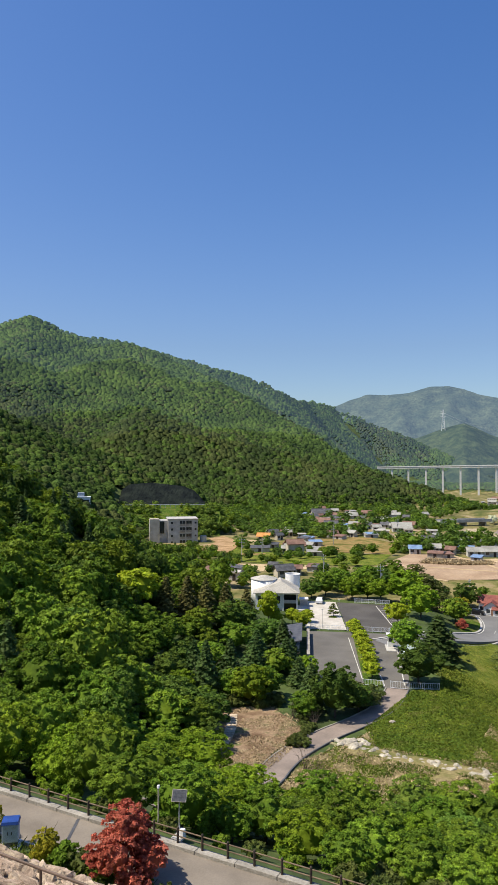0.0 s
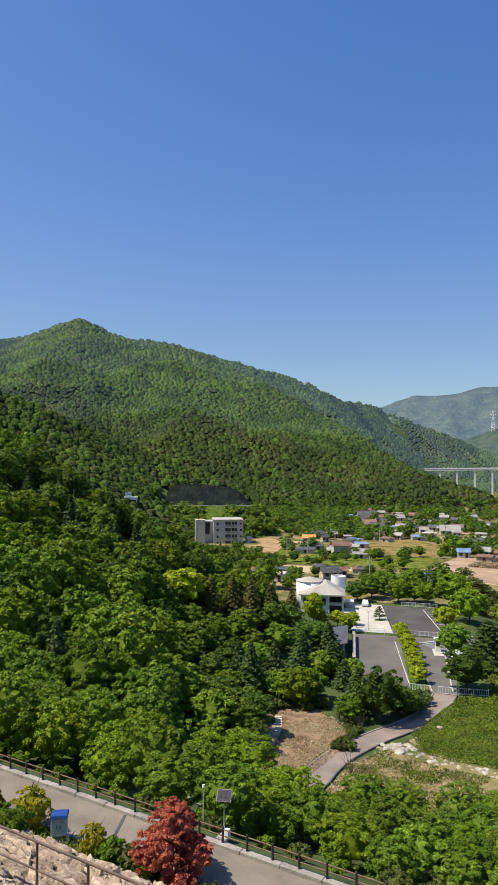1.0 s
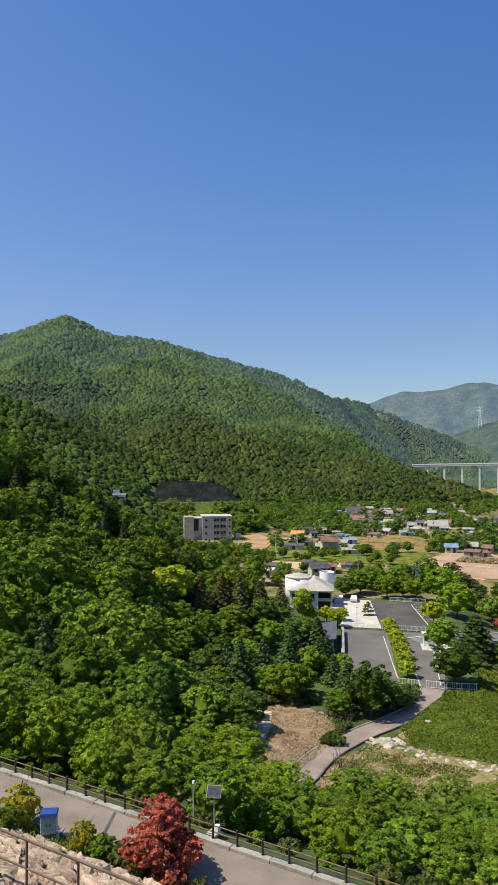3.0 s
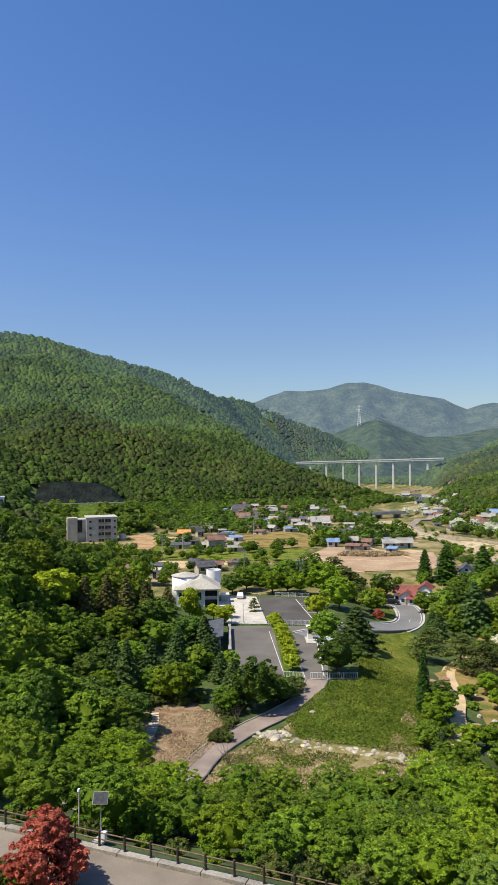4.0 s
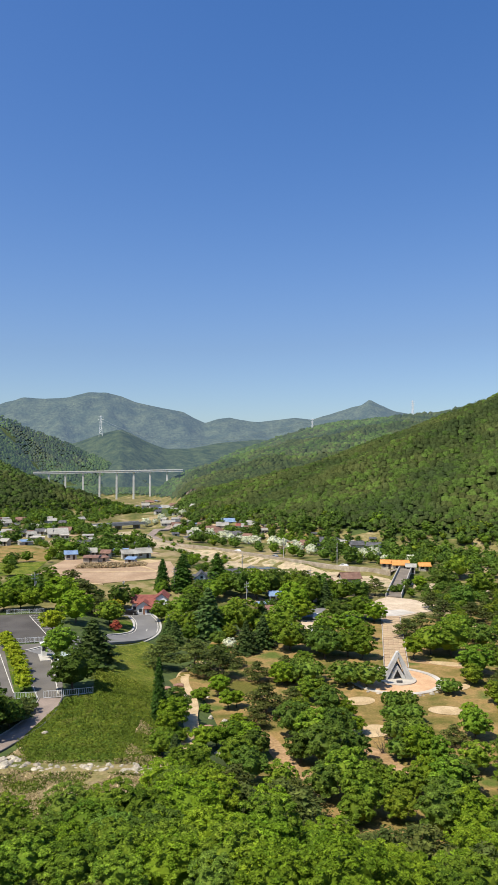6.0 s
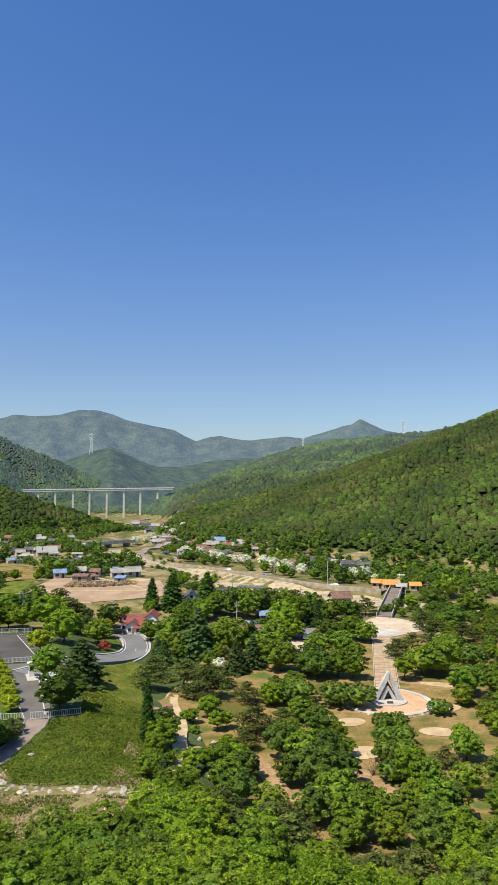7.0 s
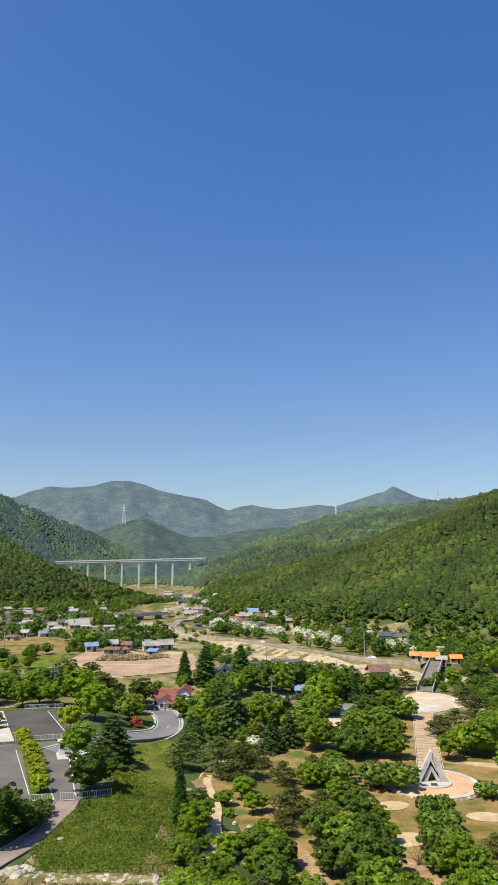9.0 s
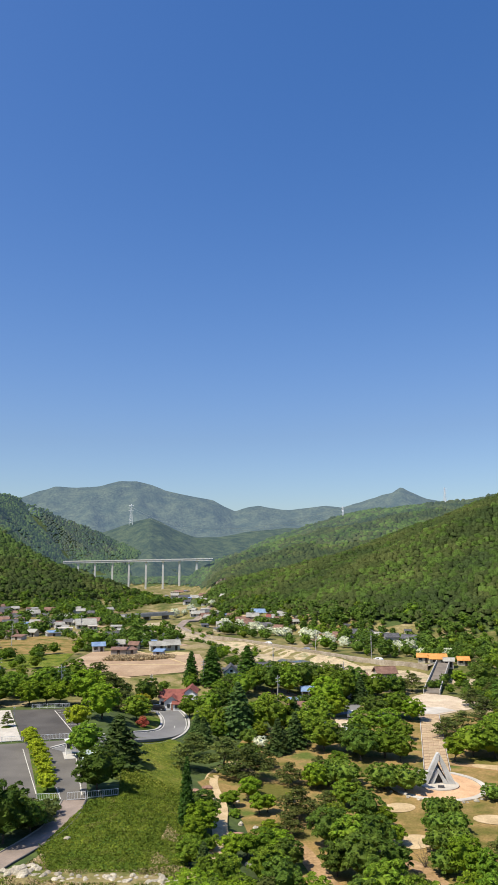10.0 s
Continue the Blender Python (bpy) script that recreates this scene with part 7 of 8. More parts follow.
house(117.1, 370.9, 4.3, 3.0, 2.6, -6, BROWN_ROOF, CREAM, 0)
house(124.2, 388.3, 4.8, 3.8, 2.4, -11, BLACK_ROOF, GREY_WALL, 0)


def red_house():
    """The large red-roofed house beside the junction: two crossing wings and a porch."""
    root = thing("villa", pose(20.0, 209.5, -5.0, 0, 0, -12) @ Matrix.Diagonal((0.86, 0.86, 0.8, 1)), "white villa with steep red tiled roofs", "house")

    def wing(x0, x1, y0, y1, high, along_x, rise_):
        part("wall", box(x0, x1, y0, y1, -0.5, high), WHITE, root)
        mx, my = (x0 + x1) / 2, (y0 + y1) / 2
        o = 0.5
        bm = bmesh.new()
        for k in (-1, 1):
            if along_x:
                e = y1 + o if k > 0 else y0 - o
                q = [(x0 - o, e, high - 0.2), (x1 + o, e, high - 0.2), (x1 + o, my, high + rise_), (x0 - o, my, high + rise_)]
            else:
                e = x1 + o if k > 0 else x0 - o
                q = [(e, y0 - o, high - 0.2), (e, y1 + o, high - 0.2), (mx, y1 + o, high + rise_), (mx, y0 - o, high + rise_)]
            lo, hi = [bm.verts.new(p) for p in q], [bm.verts.new((p[0], p[1], p[2] + 0.18)) for p in q]
            bm.faces.new(hi), bm.faces.new(lo[::-1])
            for i in range(4):
                bm.faces.new((lo[i], lo[(i + 1) % 4], hi[(i + 1) % 4], hi[i]))
        bmesh.ops.recalc_face_normals(bm, faces=bm.faces)
        part("roof", bm, RED_ROOF, root)
        bm = bmesh.new()
        if along_x:
            tri = [((x0, y0, high), (x0, y1, high), (x0, my, high + rise_)), ((x1, y0, high), (x1, y1, high), (x1, my, high + rise_))]
        else:
            tri = [((x0, y0, high), (x1, y0, high), (mx, y0, high + rise_)), ((x0, y1, high), (x1, y1, high), (mx, y1, high + rise_))]
        for t in tri:
            inner = Vector((mx, my, high))
            a = [bm.verts.new(p) for p in t]
            b = [bm.verts.new(Vector(p) + (inner - Vector(p)) * 0.08) for p in t]
            bm.faces.new(a), bm.faces.new(b[::-1])
            for i in range(3):
                bm.faces.new((a[i], b[i], b[(i + 1) % 3], a[(i + 1) % 3]))
        bmesh.ops.recalc_face_normals(bm, faces=bm.faces)
        part("gable", bm, WHITE, root)

    wing(-5.6, 3.2, 0.0, 6.0, 3.6, True, 2.2)
    wing(-3.4, 1.0, -3.4, 0.0, 3.0, False, 1.8)
    wing(2.6, 6.4, -1.2, 6.2, 5.4, False, 1.7)
    wing(-0.6, 3.2, -4.2, -0.4, 2.4, True, 1.5)
    for x0, y0, z0 in ((-2.2, -3.4, 0.9), (0.6, -4.2, 0.8), (1.8, -4.2, 0.8), (4.4, -1.2, 3.2), (4.4, -1.2, 0.9), (-4.6, 0.0, 1.0)):
        win = part("window", box(x0 - 0.55, x0 + 0.55, y0 - 0.05, y0 - 0.003, z0, z0 + 1.3), GLASS, root)
        part("sill", box(x0 - 0.65, x0 + 0.65, y0 - 0.14, y0 - 0.053, z0 - 0.1, z0), WHITE, win)
    part("door", box(-1.4, -0.7, -3.46, -3.403, 0, 2.1), BROWN_ROOF, root)


red_house()


def chalet():
    """A white chalet with two gables to the front under a dark roof."""
    x, y = 41.8, 232.5
    root = thing("chalet", pose(x, y, height(x, y), 0, 0, -8), "white chalet with twin gables under dark roofs", "house")
    part("wall", box(-4.6, 4.6, -1, 5, -0.6, 2.6), WHITE, root)
    for cx in (-2.3, 2.3):
        bm = bmesh.new()
        ring = [(-2.2, 0), (2.2, 0), (2.2, 2.6), (0, 4.6), (-2.2, 2.6)]
        a, b = [bm.verts.new((cx + p, -2.4, q)) for p, q in ring], [bm.verts.new((cx + p, 3.5, q)) for p, q in ring]
        bm.faces.new(a), bm.faces.new(b[::-1])
        for i in range(5):
            bm.faces.new((a[i], b[i], b[(i + 1) % 5], a[(i + 1) % 5]))
        bmesh.ops.recalc_face_normals(bm, faces=bm.faces)
        part("gable_bay", bm, WHITE, root)
        bm = bmesh.new()
        for k in (-1, 1):
            q = [(cx + k * 2.7, -3.0, 2.15), (cx + k * 2.7, 4.0, 2.15), (cx, 4.0, 4.68), (cx, -3.0, 4.68)]
            lo, hi = [bm.verts.new(p) for p in q], [bm.verts.new((p[0], p[1], p[2] + 0.2)) for p in q]
            bm.faces.new(hi), bm.faces.new(lo[::-1])
            for i in range(4):
                bm.faces.new((lo[i], lo[(i + 1) % 4], hi[(i + 1) % 4], hi[i]))
        bmesh.ops.recalc_face_normals(bm, faces=bm.faces)
        part("roof", bm, BLACK_ROOF, root)
        part("window", box(cx - 0.6, cx + 0.6, -2.46, -2.403, 0.8, 2.1), GLASS, root)
        part("window", box(cx - 0.4, cx + 0.4, -2.46, -2.403, 2.7, 3.5), GLASS, root)
    part("main_roof", box(-5.2, 5.2, 2.0, 5.6, 2.6, 3.0, 0.05), BLACK_ROOF, root)


chalet()


def hotel():
    """A four-storey concrete block half hidden by the wood."""
    root = thing("concrete_block", pose(-112.5, 320, -3.2, 0, 0, 24), "grey concrete block of four storeys with recessed balconies", "building")
    part("wall", box(-4.5, 9.5, 0, 12, -1, 12.6), CONCRETE, root)
    part("parapet", box(-4.8, 9.8, -0.3, 12.3, 12.6, 13.1, 0.05), CONCRETE, root)
    part("rear_block", box(-13, -4.5, 3, 12, -1, 12.0), GREY_WALL, root)
    part("stair_tower", box(-13, -8.5, 1.0, 6, -1, 12.9), CREAM, root)
    part("recess", box(-8.4, -6.2, 2.7, 3.0, 6, 11.6), GLASS, root)
    for floor in range(4):
        z0 = 0.6 + 3.05 * floor
        for x0 in (1.0, 4.0):
            win = part("window", box(x0, x0 + 2.6, -0.06, 0.0, z0, z0 + 2.3), GLASS, root)
            part("balcony_rail", box(x0, x0 + 2.6, -0.3, -0.2, z0, z0 + 0.9), CONCRETE_DARK, win)
            part("frame", box(x0 + 1.25, x0 + 1.35, -0.1, -0.062, z0, z0 + 2.3), GREY_STEEL, win)
        part("pier", box(3.6, 4.0, -0.35, 0.0, z0 - 0.4, z0 + 2.65), CONCRETE, root)
        part("window", box(8.0, 8.9, -0.06, 0.0, z0 + 0.9, z0 + 1.8), GLASS, root)
        part("window", box(-3.2, -2.2, -0.06, 0.0, z0 + 0.8, z0 + 1.8), GLASS, root)
    part("tank", drum(12.5, 3.0, 1.6, -1, 4.5, 20), GREY_STEEL, root, "grey steel tank")


hotel()


def hill_house():
    x, y = -160, 318
    root = thing("hill_house", pose(x, y, height(x, y) + 2, 0, 0, 27), "small white building with a blue top among the trees", "building")
    part("wall", box(-3, 3, 0, 5, -4, 4.2), WHITE, root)
    part("roof", box(-3.3, 3.3, -0.3, 5.3, 4.2, 4.6), WHITE, root)
    part("upper_room", box(-3, 0.2, 0.5, 3.5, 4.6, 6.6), CABINET, root)
    part("window", box(-2.4, 2.4, -0.06, 0, 1.6, 3.2), GLASS, root)


hill_house()


def gatehouse():
    """The low building with a pitched dark roof beside the park road."""
    root = thing("rest_house", pose(52.8, 193.5, -5.0, 0, 0, -18), "low cream building with a wide brown pitched roof", "building")
    part("wall", box(-4, 4, -2, 2, -0.4, 2.6), CREAM, root)
    bm = bmesh.new()
    for k in (-1, 1):
        q = [(-4.8, k * 2.8, 2.3), (4.8, k * 2.8, 2.3), (4.8, 0, 3.7), (-4.8, 0, 3.7)]
        lo, hi = [bm.verts.new(p) for p in q], [bm.verts.new((p[0], p[1], p[2] + 0.2)) for p in q]
        bm.faces.new(hi), bm.faces.new(lo[::-1])
        for i in range(4):
            bm.faces.new((lo[i], lo[(i + 1) % 4], hi[(i + 1) % 4], hi[i]))
    bmesh.ops.recalc_face_normals(bm, faces=bm.faces)
    part("roof", bm, BROWN_ROOF, root)
    for x0 in (-2.6, 0, 2.6):
        part("window", box(x0 - 0.6, x0 + 0.6, -2.06, -2.003, 0.9, 2.1), GLASS, root)


gatehouse()


# ---- cars ----
def car(x, y, spin, paint_mat, words):
    root = thing("car", pose(x, y, height(x, y) + 0.12, 0, 0, spin), f"{words} car standing on the road", "car", "parked cars")
    prof = [(-2.1, 0.3), (2.1, 0.3), (2.15, 0.75), (1.2, 0.95), (0.7, 1.42), (-1.2, 1.45), (-1.9, 1.0), (-2.15, 0.9)]
    bm = bmesh.new()
    a, b = [bm.verts.new((p, -0.85 if q < 1.1 else -0.7, q)) for p, q in prof], [bm.verts.new((p, 0.85 if q < 1.1 else 0.7, q)) for p, q in prof]
    bm.faces.new(a), bm.faces.new(b[::-1])
    for i in range(8):
        bm.faces.new((a[i], b[i], b[(i + 1) % 8], a[(i + 1) % 8]))
    bmesh.ops.recalc_face_normals(bm, faces=bm.faces)
    part("body", bm, paint_mat, root)
    for sy in (-1, 1):
        part("side_window", box(-1.1, 0.7, min(sy * 0.79, sy * 0.83), max(sy * 0.79, sy * 0.83), 1.0, 1.32), GLASS, root)
        for wx in (-1.3, 1.35):
            w = part("wheel", rod((wx, sy * 0.7, 0.3), (wx, sy * 0.88, 0.3), 0.31, None, 14), TYRE, root)
            part("rim", rod((wx, sy * 0.86, 0.3), (wx, sy * 0.9, 0.3), 0.19, None, 10), GREY_STEEL, w)
    bm = box(0.72, 1.16, -0.66, 0.66, 0.98, 1.36)
    for v in bm.verts:
        v.co.x = 1.22 - (v.co.z - 0.95) * 1.1 + (0.02 if v.co.x > 0.9 else -0.03)
    part("windscreen", bm, GLASS, root)


car(14.5, 207.5, -18, CAR_BLACK, "glossy black")


# ---- stone pitching on the slope under the lookout ----
def stone_mesh(seed):
    rng = random.Random(seed)
    bm = bmesh.new()
    n = rng.randrange(6, 9)
    ring = [(0.5 * math.cos(2 * math.pi * k / n + rng.uniform(-0.25, 0.25)) * rng.uniform(0.8, 1.1), 0.36 * math.sin(2 * math.pi * k / n + rng.uniform(-0.2, 0.2)) * rng.uniform(0.8, 1.1)) for k in range(n)]
    ring.sort(key=lambda p: math.atan2(p[1], p[0]))
    low = [bm.verts.new((x, y, -0.14)) for x, y in ring]
    mid = [bm.verts.new((x, y, 0.03 + rng.uniform(-0.03, 0.03))) for x, y in ring]
    lean = rng.uniform(-0.12, 0.12)
    top = [bm.verts.new((x * rng.uniform(0.6, 0.95), y * rng.uniform(0.6, 0.95), 0.1 + lean * y * 2 + rng.uniform(-0.05, 0.05))) for x, y in ring]
    for a, b in ((low, mid), (mid, top)):
        for k in range(n):
            bm.faces.new((a[k], a[(k + 1) % n], b[(k + 1) % n], b[k]))
    bm.faces.new(top)
    me = bpy.data.meshes.new("stone")
    bm.to_mesh(me), bm.free()
    me.materials.append(STONE)
    return me


def stone_slope():
    root = thing("stone_slope", pose(0, 0, 0), kind="structure")
    u = np.arange(-26, 2, 1.0)
    s = np.arange(-37, -24.9, 0.5)
    grid, faces = [], []
    for a in u:
        for b in s:
            p = lane_spot(a, b)
            grid.append((p.x, p.y, height(p.x, p.y) + 0.03))
    for i in range(len(u) - 1):
        for j in range(len(s) - 1):
            k = i * len(s) + j
            faces.append((k, k + len(s), k + len(s) + 1, k + 1))
    link_mesh("bedding", grid, faces, MORTAR, root)
    kinds = [stone_mesh(k) for k in range(7)]
    rng = random.Random(2)
    verts, polys, count = [], [], 0
    for i in range(64):
        for j in range(48):
            a, b = -25.5 + i * 0.42 + rng.uniform(-0.14, 0.14) + 0.21 * (j % 2), -36.6 + j * 0.245 + rng.uniform(-0.08, 0.08)
            p = lane_spot(a, b)
            z = height(p.x, p.y)
            q = lane_spot(a, b + 0.3)
            lean = math.atan2(height(q.x, q.y) - z, 0.3)
            m = Matrix.Translation((p.x, p.y, z + 0.05 + rng.uniform(-0.05, 0.05))) @ Matrix.Rotation(LANE_TURN, 4, "Z") @ Matrix.Rotation(lean, 4, "X") @ Matrix.Rotation(rng.uniform(-0.35, 0.35) + (3.14 if rng.random() < 0.5 else 0), 4, "Z") @ Matrix.Rotation(rng.gauss(0, 0.16), 4, "X") @ Matrix.Rotation(rng.gauss(0, 0.1), 4, "Y") @ Matrix.Diagonal((rng.uniform(0.3, 0.8), rng.uniform(0.2, 0.42), rng.uniform(0.5, 1.2), 1))
            me = rng.choice(kinds)
            if -16 < a < -7.5 and -31 < b < -26 and count < 300:
                ob = link_data("stone", me, STONE, root)
                ob.matrix_basis = m
                count += 1
            else:
                base = len(verts)
                verts += [tuple(m @ v.co) for v in me.vertices]
                polys += [tuple(base + k for k in f.vertices) for f in me.polygons]
    ob = link_mesh("stones", verts, polys, STONE_REST, root)
    tagged(ob, kind="stuff")


STONE_REST = material("tawny_pitching_stones", (0.26, 0.19, 0.13), (0.5, 0.39, 0.285), 0.3, 0.9, 0.9, fine=0.05, island=0.35)
stone_slope()


BOULDER_LINE = [(-11.6, 96.6), (-8.5, 95.2), (-3.3, 92.6), (3.9, 91.3), (9.6, 89.0)]


# ---- boulders on the bank ----
def boulder_mesh(seed):
    rng = random.Random(seed)
    bm = bmesh.new()
    bmesh.ops.create_icosphere(bm, subdivisions=2, radius=0.5)
    for v in bm.verts:
        k = 1 + 0.28 * noise.noise(v.co * 2.6 + Vector((seed * 7.1, 0, 0))) + rng.uniform(-0.05, 0.05)
        v.co = Vector((v.co.x * k * 1.1, v.co.y * k * 0.85, v.co.z * k * 0.7))
    me = bpy.data.meshes.new("boulder")
    bm.to_mesh(me), bm.free()
    me.materials.append(ROCK)
    return me


BOULDERS = [boulder_mesh(k) for k in range(5)]


def boulder(x, y, size, label="pale weathered boulder lying in the grass"):
    ob = new("boulder", random.choice(BOULDERS))
    ob.matrix_basis = Matrix.Translation((x, y, height(x, y) + size * 0.14)) @ Matrix.Rotation(random.uniform(0, 6.28), 4, "Z") @ Matrix.Diagonal((size, size, size * random.uniform(0.8, 1.2), 1))
    tagged(ob, label, "rock", "boulders on the bank")


for bx, by in resample(BOULDER_LINE, 0.19):
    boulder(bx + random.uniform(-0.5, 0.5), by + random.gauss(0, 0.7), random.choice((0.3, 0.4, 0.5, 0.65, 0.9)) * random.uniform(0.8, 1.1))
for k in range(22):
    boulder(-0.5 + 0.66 * k + random.gauss(0, 0.3), 141.2 + random.gauss(0, 0.5), random.uniform(0.25, 0.6), "pale boulder edging the grassy bank")
for _ in range(16):
    boulder(-8.6 + random.gauss(0, 0.9), 95.6 + random.gauss(0, 0.8), random.uniform(0.7, 1.35))
for _ in range(14):
    boulder(7.2 + random.gauss(0, 1.3), 91.2 + random.gauss(0, 0.8), random.uniform(0.45, 0.95))
boulder(-4.3, 105.3, 1.0, "single pale boulder beside the road")
for _ in range(16):
    boulder(15.0 + random.gauss(0, 0.8), random.uniform(135, 152), random.uniform(0.25, 0.55), "pale boulder edging the grassy bank")
for bx, by in ((14.5, 131), (15.2, 128), (22, 119.5), (24, 117.5), (26, 113), (19.5, 131), (23.5, 131), (27, 108), (20, 102)):
    boulder(bx, by, random.uniform(0.8, 1.5), "large pale rock in the park garden")
for _ in range(26):
    t = random.uniform(0, 3.6)
    boulder(62.0 + 9.9 * math.cos(-t - 0.1) + random.uniform(-0.3, 0.6), 132.9 + 9.9 * math.sin(-t - 0.1), random.uniform(0.4, 1.0), "grey stone edging the monument's circle")


RED_ROCK = boulder_mesh(9)
RED_ROCK.materials[0] = ROCK_RED
for bx, by in ((17.0, 96.3), (19.1, 137.6), (26.5, 118.0), (26.7, 115.3), (16.2, 133.6), (20.6, 113.9), (16.9, 131.6)):
    ob = new("boulder", RED_ROCK)
    ob.matrix_basis = Matrix.Translation((bx, by, height(bx, by) + 0.2)) @ Matrix.Rotation(random.uniform(0, 6.28), 4, "Z") @ Matrix.Diagonal((1.9, 1.5, 1.0, 1))
    tagged(ob, "reddish ornamental rock in the park garden", "rock", "garden rocks")


# ---- grass tufts and standing stalks ----
def tufts(name, outline, count, high, mat, seed, label, width=0.05, gate=-0.35):
    rng = np.random.default_rng(seed)
    xs, ys = [p[0] for p in outline], [p[1] for p in outline]
    x, y = rng.uniform(min(xs), max(xs), count * 3), rng.uniform(min(ys), max(ys), count * 3)
    ok = inside(x, y, outline) & (rough(x, y, 3.0, seed) > gate) & (along(x, y, BOULDER_LINE)[0] > 1.3)
    x, y = x[ok][:count], y[ok][:count]
    n = len(x)
    z = ground(x, y) + 0.16
    a = rng.uniform(0, 2 * math.pi, n)
    h = high * rng.uniform(0.4, 1.3, n)
    lean = rng.normal(0, 0.9, (n, 2)) * h[:, None]
    w = width * rng.uniform(0.6, 1.6, n)
    base = np.stack([x, y, z], -1)
    side = np.stack([np.cos(a) * w, np.sin(a) * w, np.zeros(n)], -1)
    tip = base + np.stack([lean[:, 0], lean[:, 1], h], -1)
    verts = np.stack([base - side, base + side, tip + side * 0.3, tip - side * 0.3], 1).reshape(-1, 3)
    return tagged(link_mesh(name, verts, np.arange(4 * n).reshape(-1, 4).tolist(), mat), label, "grass", kind="stuff")


BLADE = material("grass_blades", (0.068, 0.1, 0.011), (0.136, 0.168, 0.02), 5, 0.8, 0, fine=0.6, island=0.4, spec=0.06)
BLADE_DRY = material("dry_blades", (0.26, 0.19, 0.105), (0.43, 0.34, 0.2), 2, 0.9, 0, fine=0.5, island=0.4, spec=0.06)
BLADE_WARM = material("sunny_grass_blades", (0.13, 0.155, 0.02), (0.25, 0.255, 0.045), 5, 0.8, 0, fine=0.6, island=0.4, spec=0.06)
tufts("meadow_grass", [(-1.6, 120.5), (2.6, 121.5), (3.6, 138), (8, 134), (14.2, 135), (13.5, 120), (11, 96), (4, 93), (-6, 95), (-8, 102)], 30000, 0.16, BLADE, 3, "lush green grass growing on the bank", 0.1, -2)
tufts("crest_grass", [(2, 130), (3, 147), (5.8, 165), (14.6, 175), (19, 168), (15.2, 150), (13.8, 128), (8, 127)], 16000, 0.14, BLADE_WARM, 4, "sunny yellow-green grass on top of the bank", 0.1, -2)
tufts("rough_grass", [(11, 95.5), (9, 85), (8, 78), (-2, 74), (-12, 70), (-15.5, 76), (-14.5, 88), (-7, 101), (-6, 95.5), (4, 93.5)], 14000, 0.15, BLADE, 5, "rough green grass below the boulders", 0.1)
tufts("dry_grass", [(11, 95.5), (9, 85), (8, 78), (-2, 74), (-12, 70), (-15.5, 76), (-14.5, 88), (-7, 101), (-6, 95.5), (4, 93.5)], 14000, 0.16, BLADE_DRY, 6, "dry straw-coloured grass below the boulders", 0.07)
tufts("dry_brush", DRY_AREA, 9000, 0.15, BLADE_DRY, 7, "dry straw and dead stems on the slope", 0.06)
tufts("dry_patch", [(6, 95), (11, 96), (12.6, 107), (9.5, 110), (7.5, 101)], 2600, 0.13, BLADE_DRY, 11, "dry straw-coloured grass at the foot of the bank", 0.08, 0.0)
tufts("reed_strip", [(-1, 272), (2, 284), (26, 282), (25, 274), (12, 270)], 5000, 0.75, BLADE_DRY, 8, "strip of dry standing stalks in the field", 0.15)
tufts("lane_weeds", [tuple(lane_spot(u, s)[:2]) for u, s in ((-60, -5.2), (-5, -5.2), (-5, -8.5), (-60, -8.5))], 6000, 0.4, BLADE, 9, "green weeds on the verge of the lane", 0.05)
tufts("lane_edge_weeds", [tuple(lane_spot(u, s)[:2]) for u, s in ((-70, -0.55), (15, -0.55), (15, -0.25), (-70, -0.25))], 700, 0.2, BLADE, 10, "small weeds along the kerb of the lane", 0.04)
for ux in (-44, -41.5, -33.6, -31.8, -24, -20):
    p = lane_spot(ux, -5.9)
    plant(random.choice(("bush", "brush", "bush")), p.x, p.y, random.uniform(0.4, 0.75))
for ux in range(-70, 20, 3):
    p = lane_spot(ux + random.uniform(-1, 1), random.uniform(1.2, 2.2))
    plant(random.choice(("bush", "bush", "brush")), p.x, p.y, random.uniform(0.5, 0.95))
for _ in range(26):
    a = random.uniform(0, 1)
    bx, by = -30 + 8 * a + random.uniform(-1.5, 1.5), 105 + 4 * a + random.uniform(-1, 2)
    plant("brush", bx, by, random.uniform(0.6, 1.2))
for _ in range(12):
    plant("brush", -15.5 + random.uniform(-2.0, 0.4), random.uniform(92, 104), random.uniform(0.5, 1.0))


# ---- a leafless shrub beside the low road ----
def bare_shrub(x, y, high, seed):
    rng = random.Random(seed)
    bm = bmesh.new()
    for k in range(9):
        a, tilt = rng.uniform(0, 6.28), rng.uniform(0.1, 0.5)
        p, way, r = Vector((0, 0, -0.2)), Vector((math.cos(a) * tilt, math.sin(a) * tilt, 1)).normalized(), 0.045
        for step in range(5):
            q = p + way * high / 5
            rod(p, q, r, r * 0.75, 5, bm)
            for _ in range(2):
                twig = Vector((rng.gauss(0, 0.7), rng.gauss(0, 0.7), rng.uniform(0.3, 0.9)))
                rod(q, q + twig * high * 0.16, r * 0.5, 0.006, 4, bm)
            p, r = q, r * 0.75
            way = (way + Vector((rng.gauss(0, 0.18), rng.gauss(0, 0.18), 0))).normalized()
    root = thing("bare_shrub", pose(x, y, height(x, y)), "leafless grey-brown shrub beside the road", "shrub", "bare shrubs")
    part("crown", bm, BARK, root)


for k, (bx, by, bh) in enumerate(((-13.6, 84.5, 3.2), (-12.2, 83.2, 2.2), (-15.0, 101.5, 2.4), (-18.5, 104.0, 2.6), (44.5, 100.0, 3.4), (73.5, 101.0, 3.6))):
    bare_shrub(bx, by, bh, k)


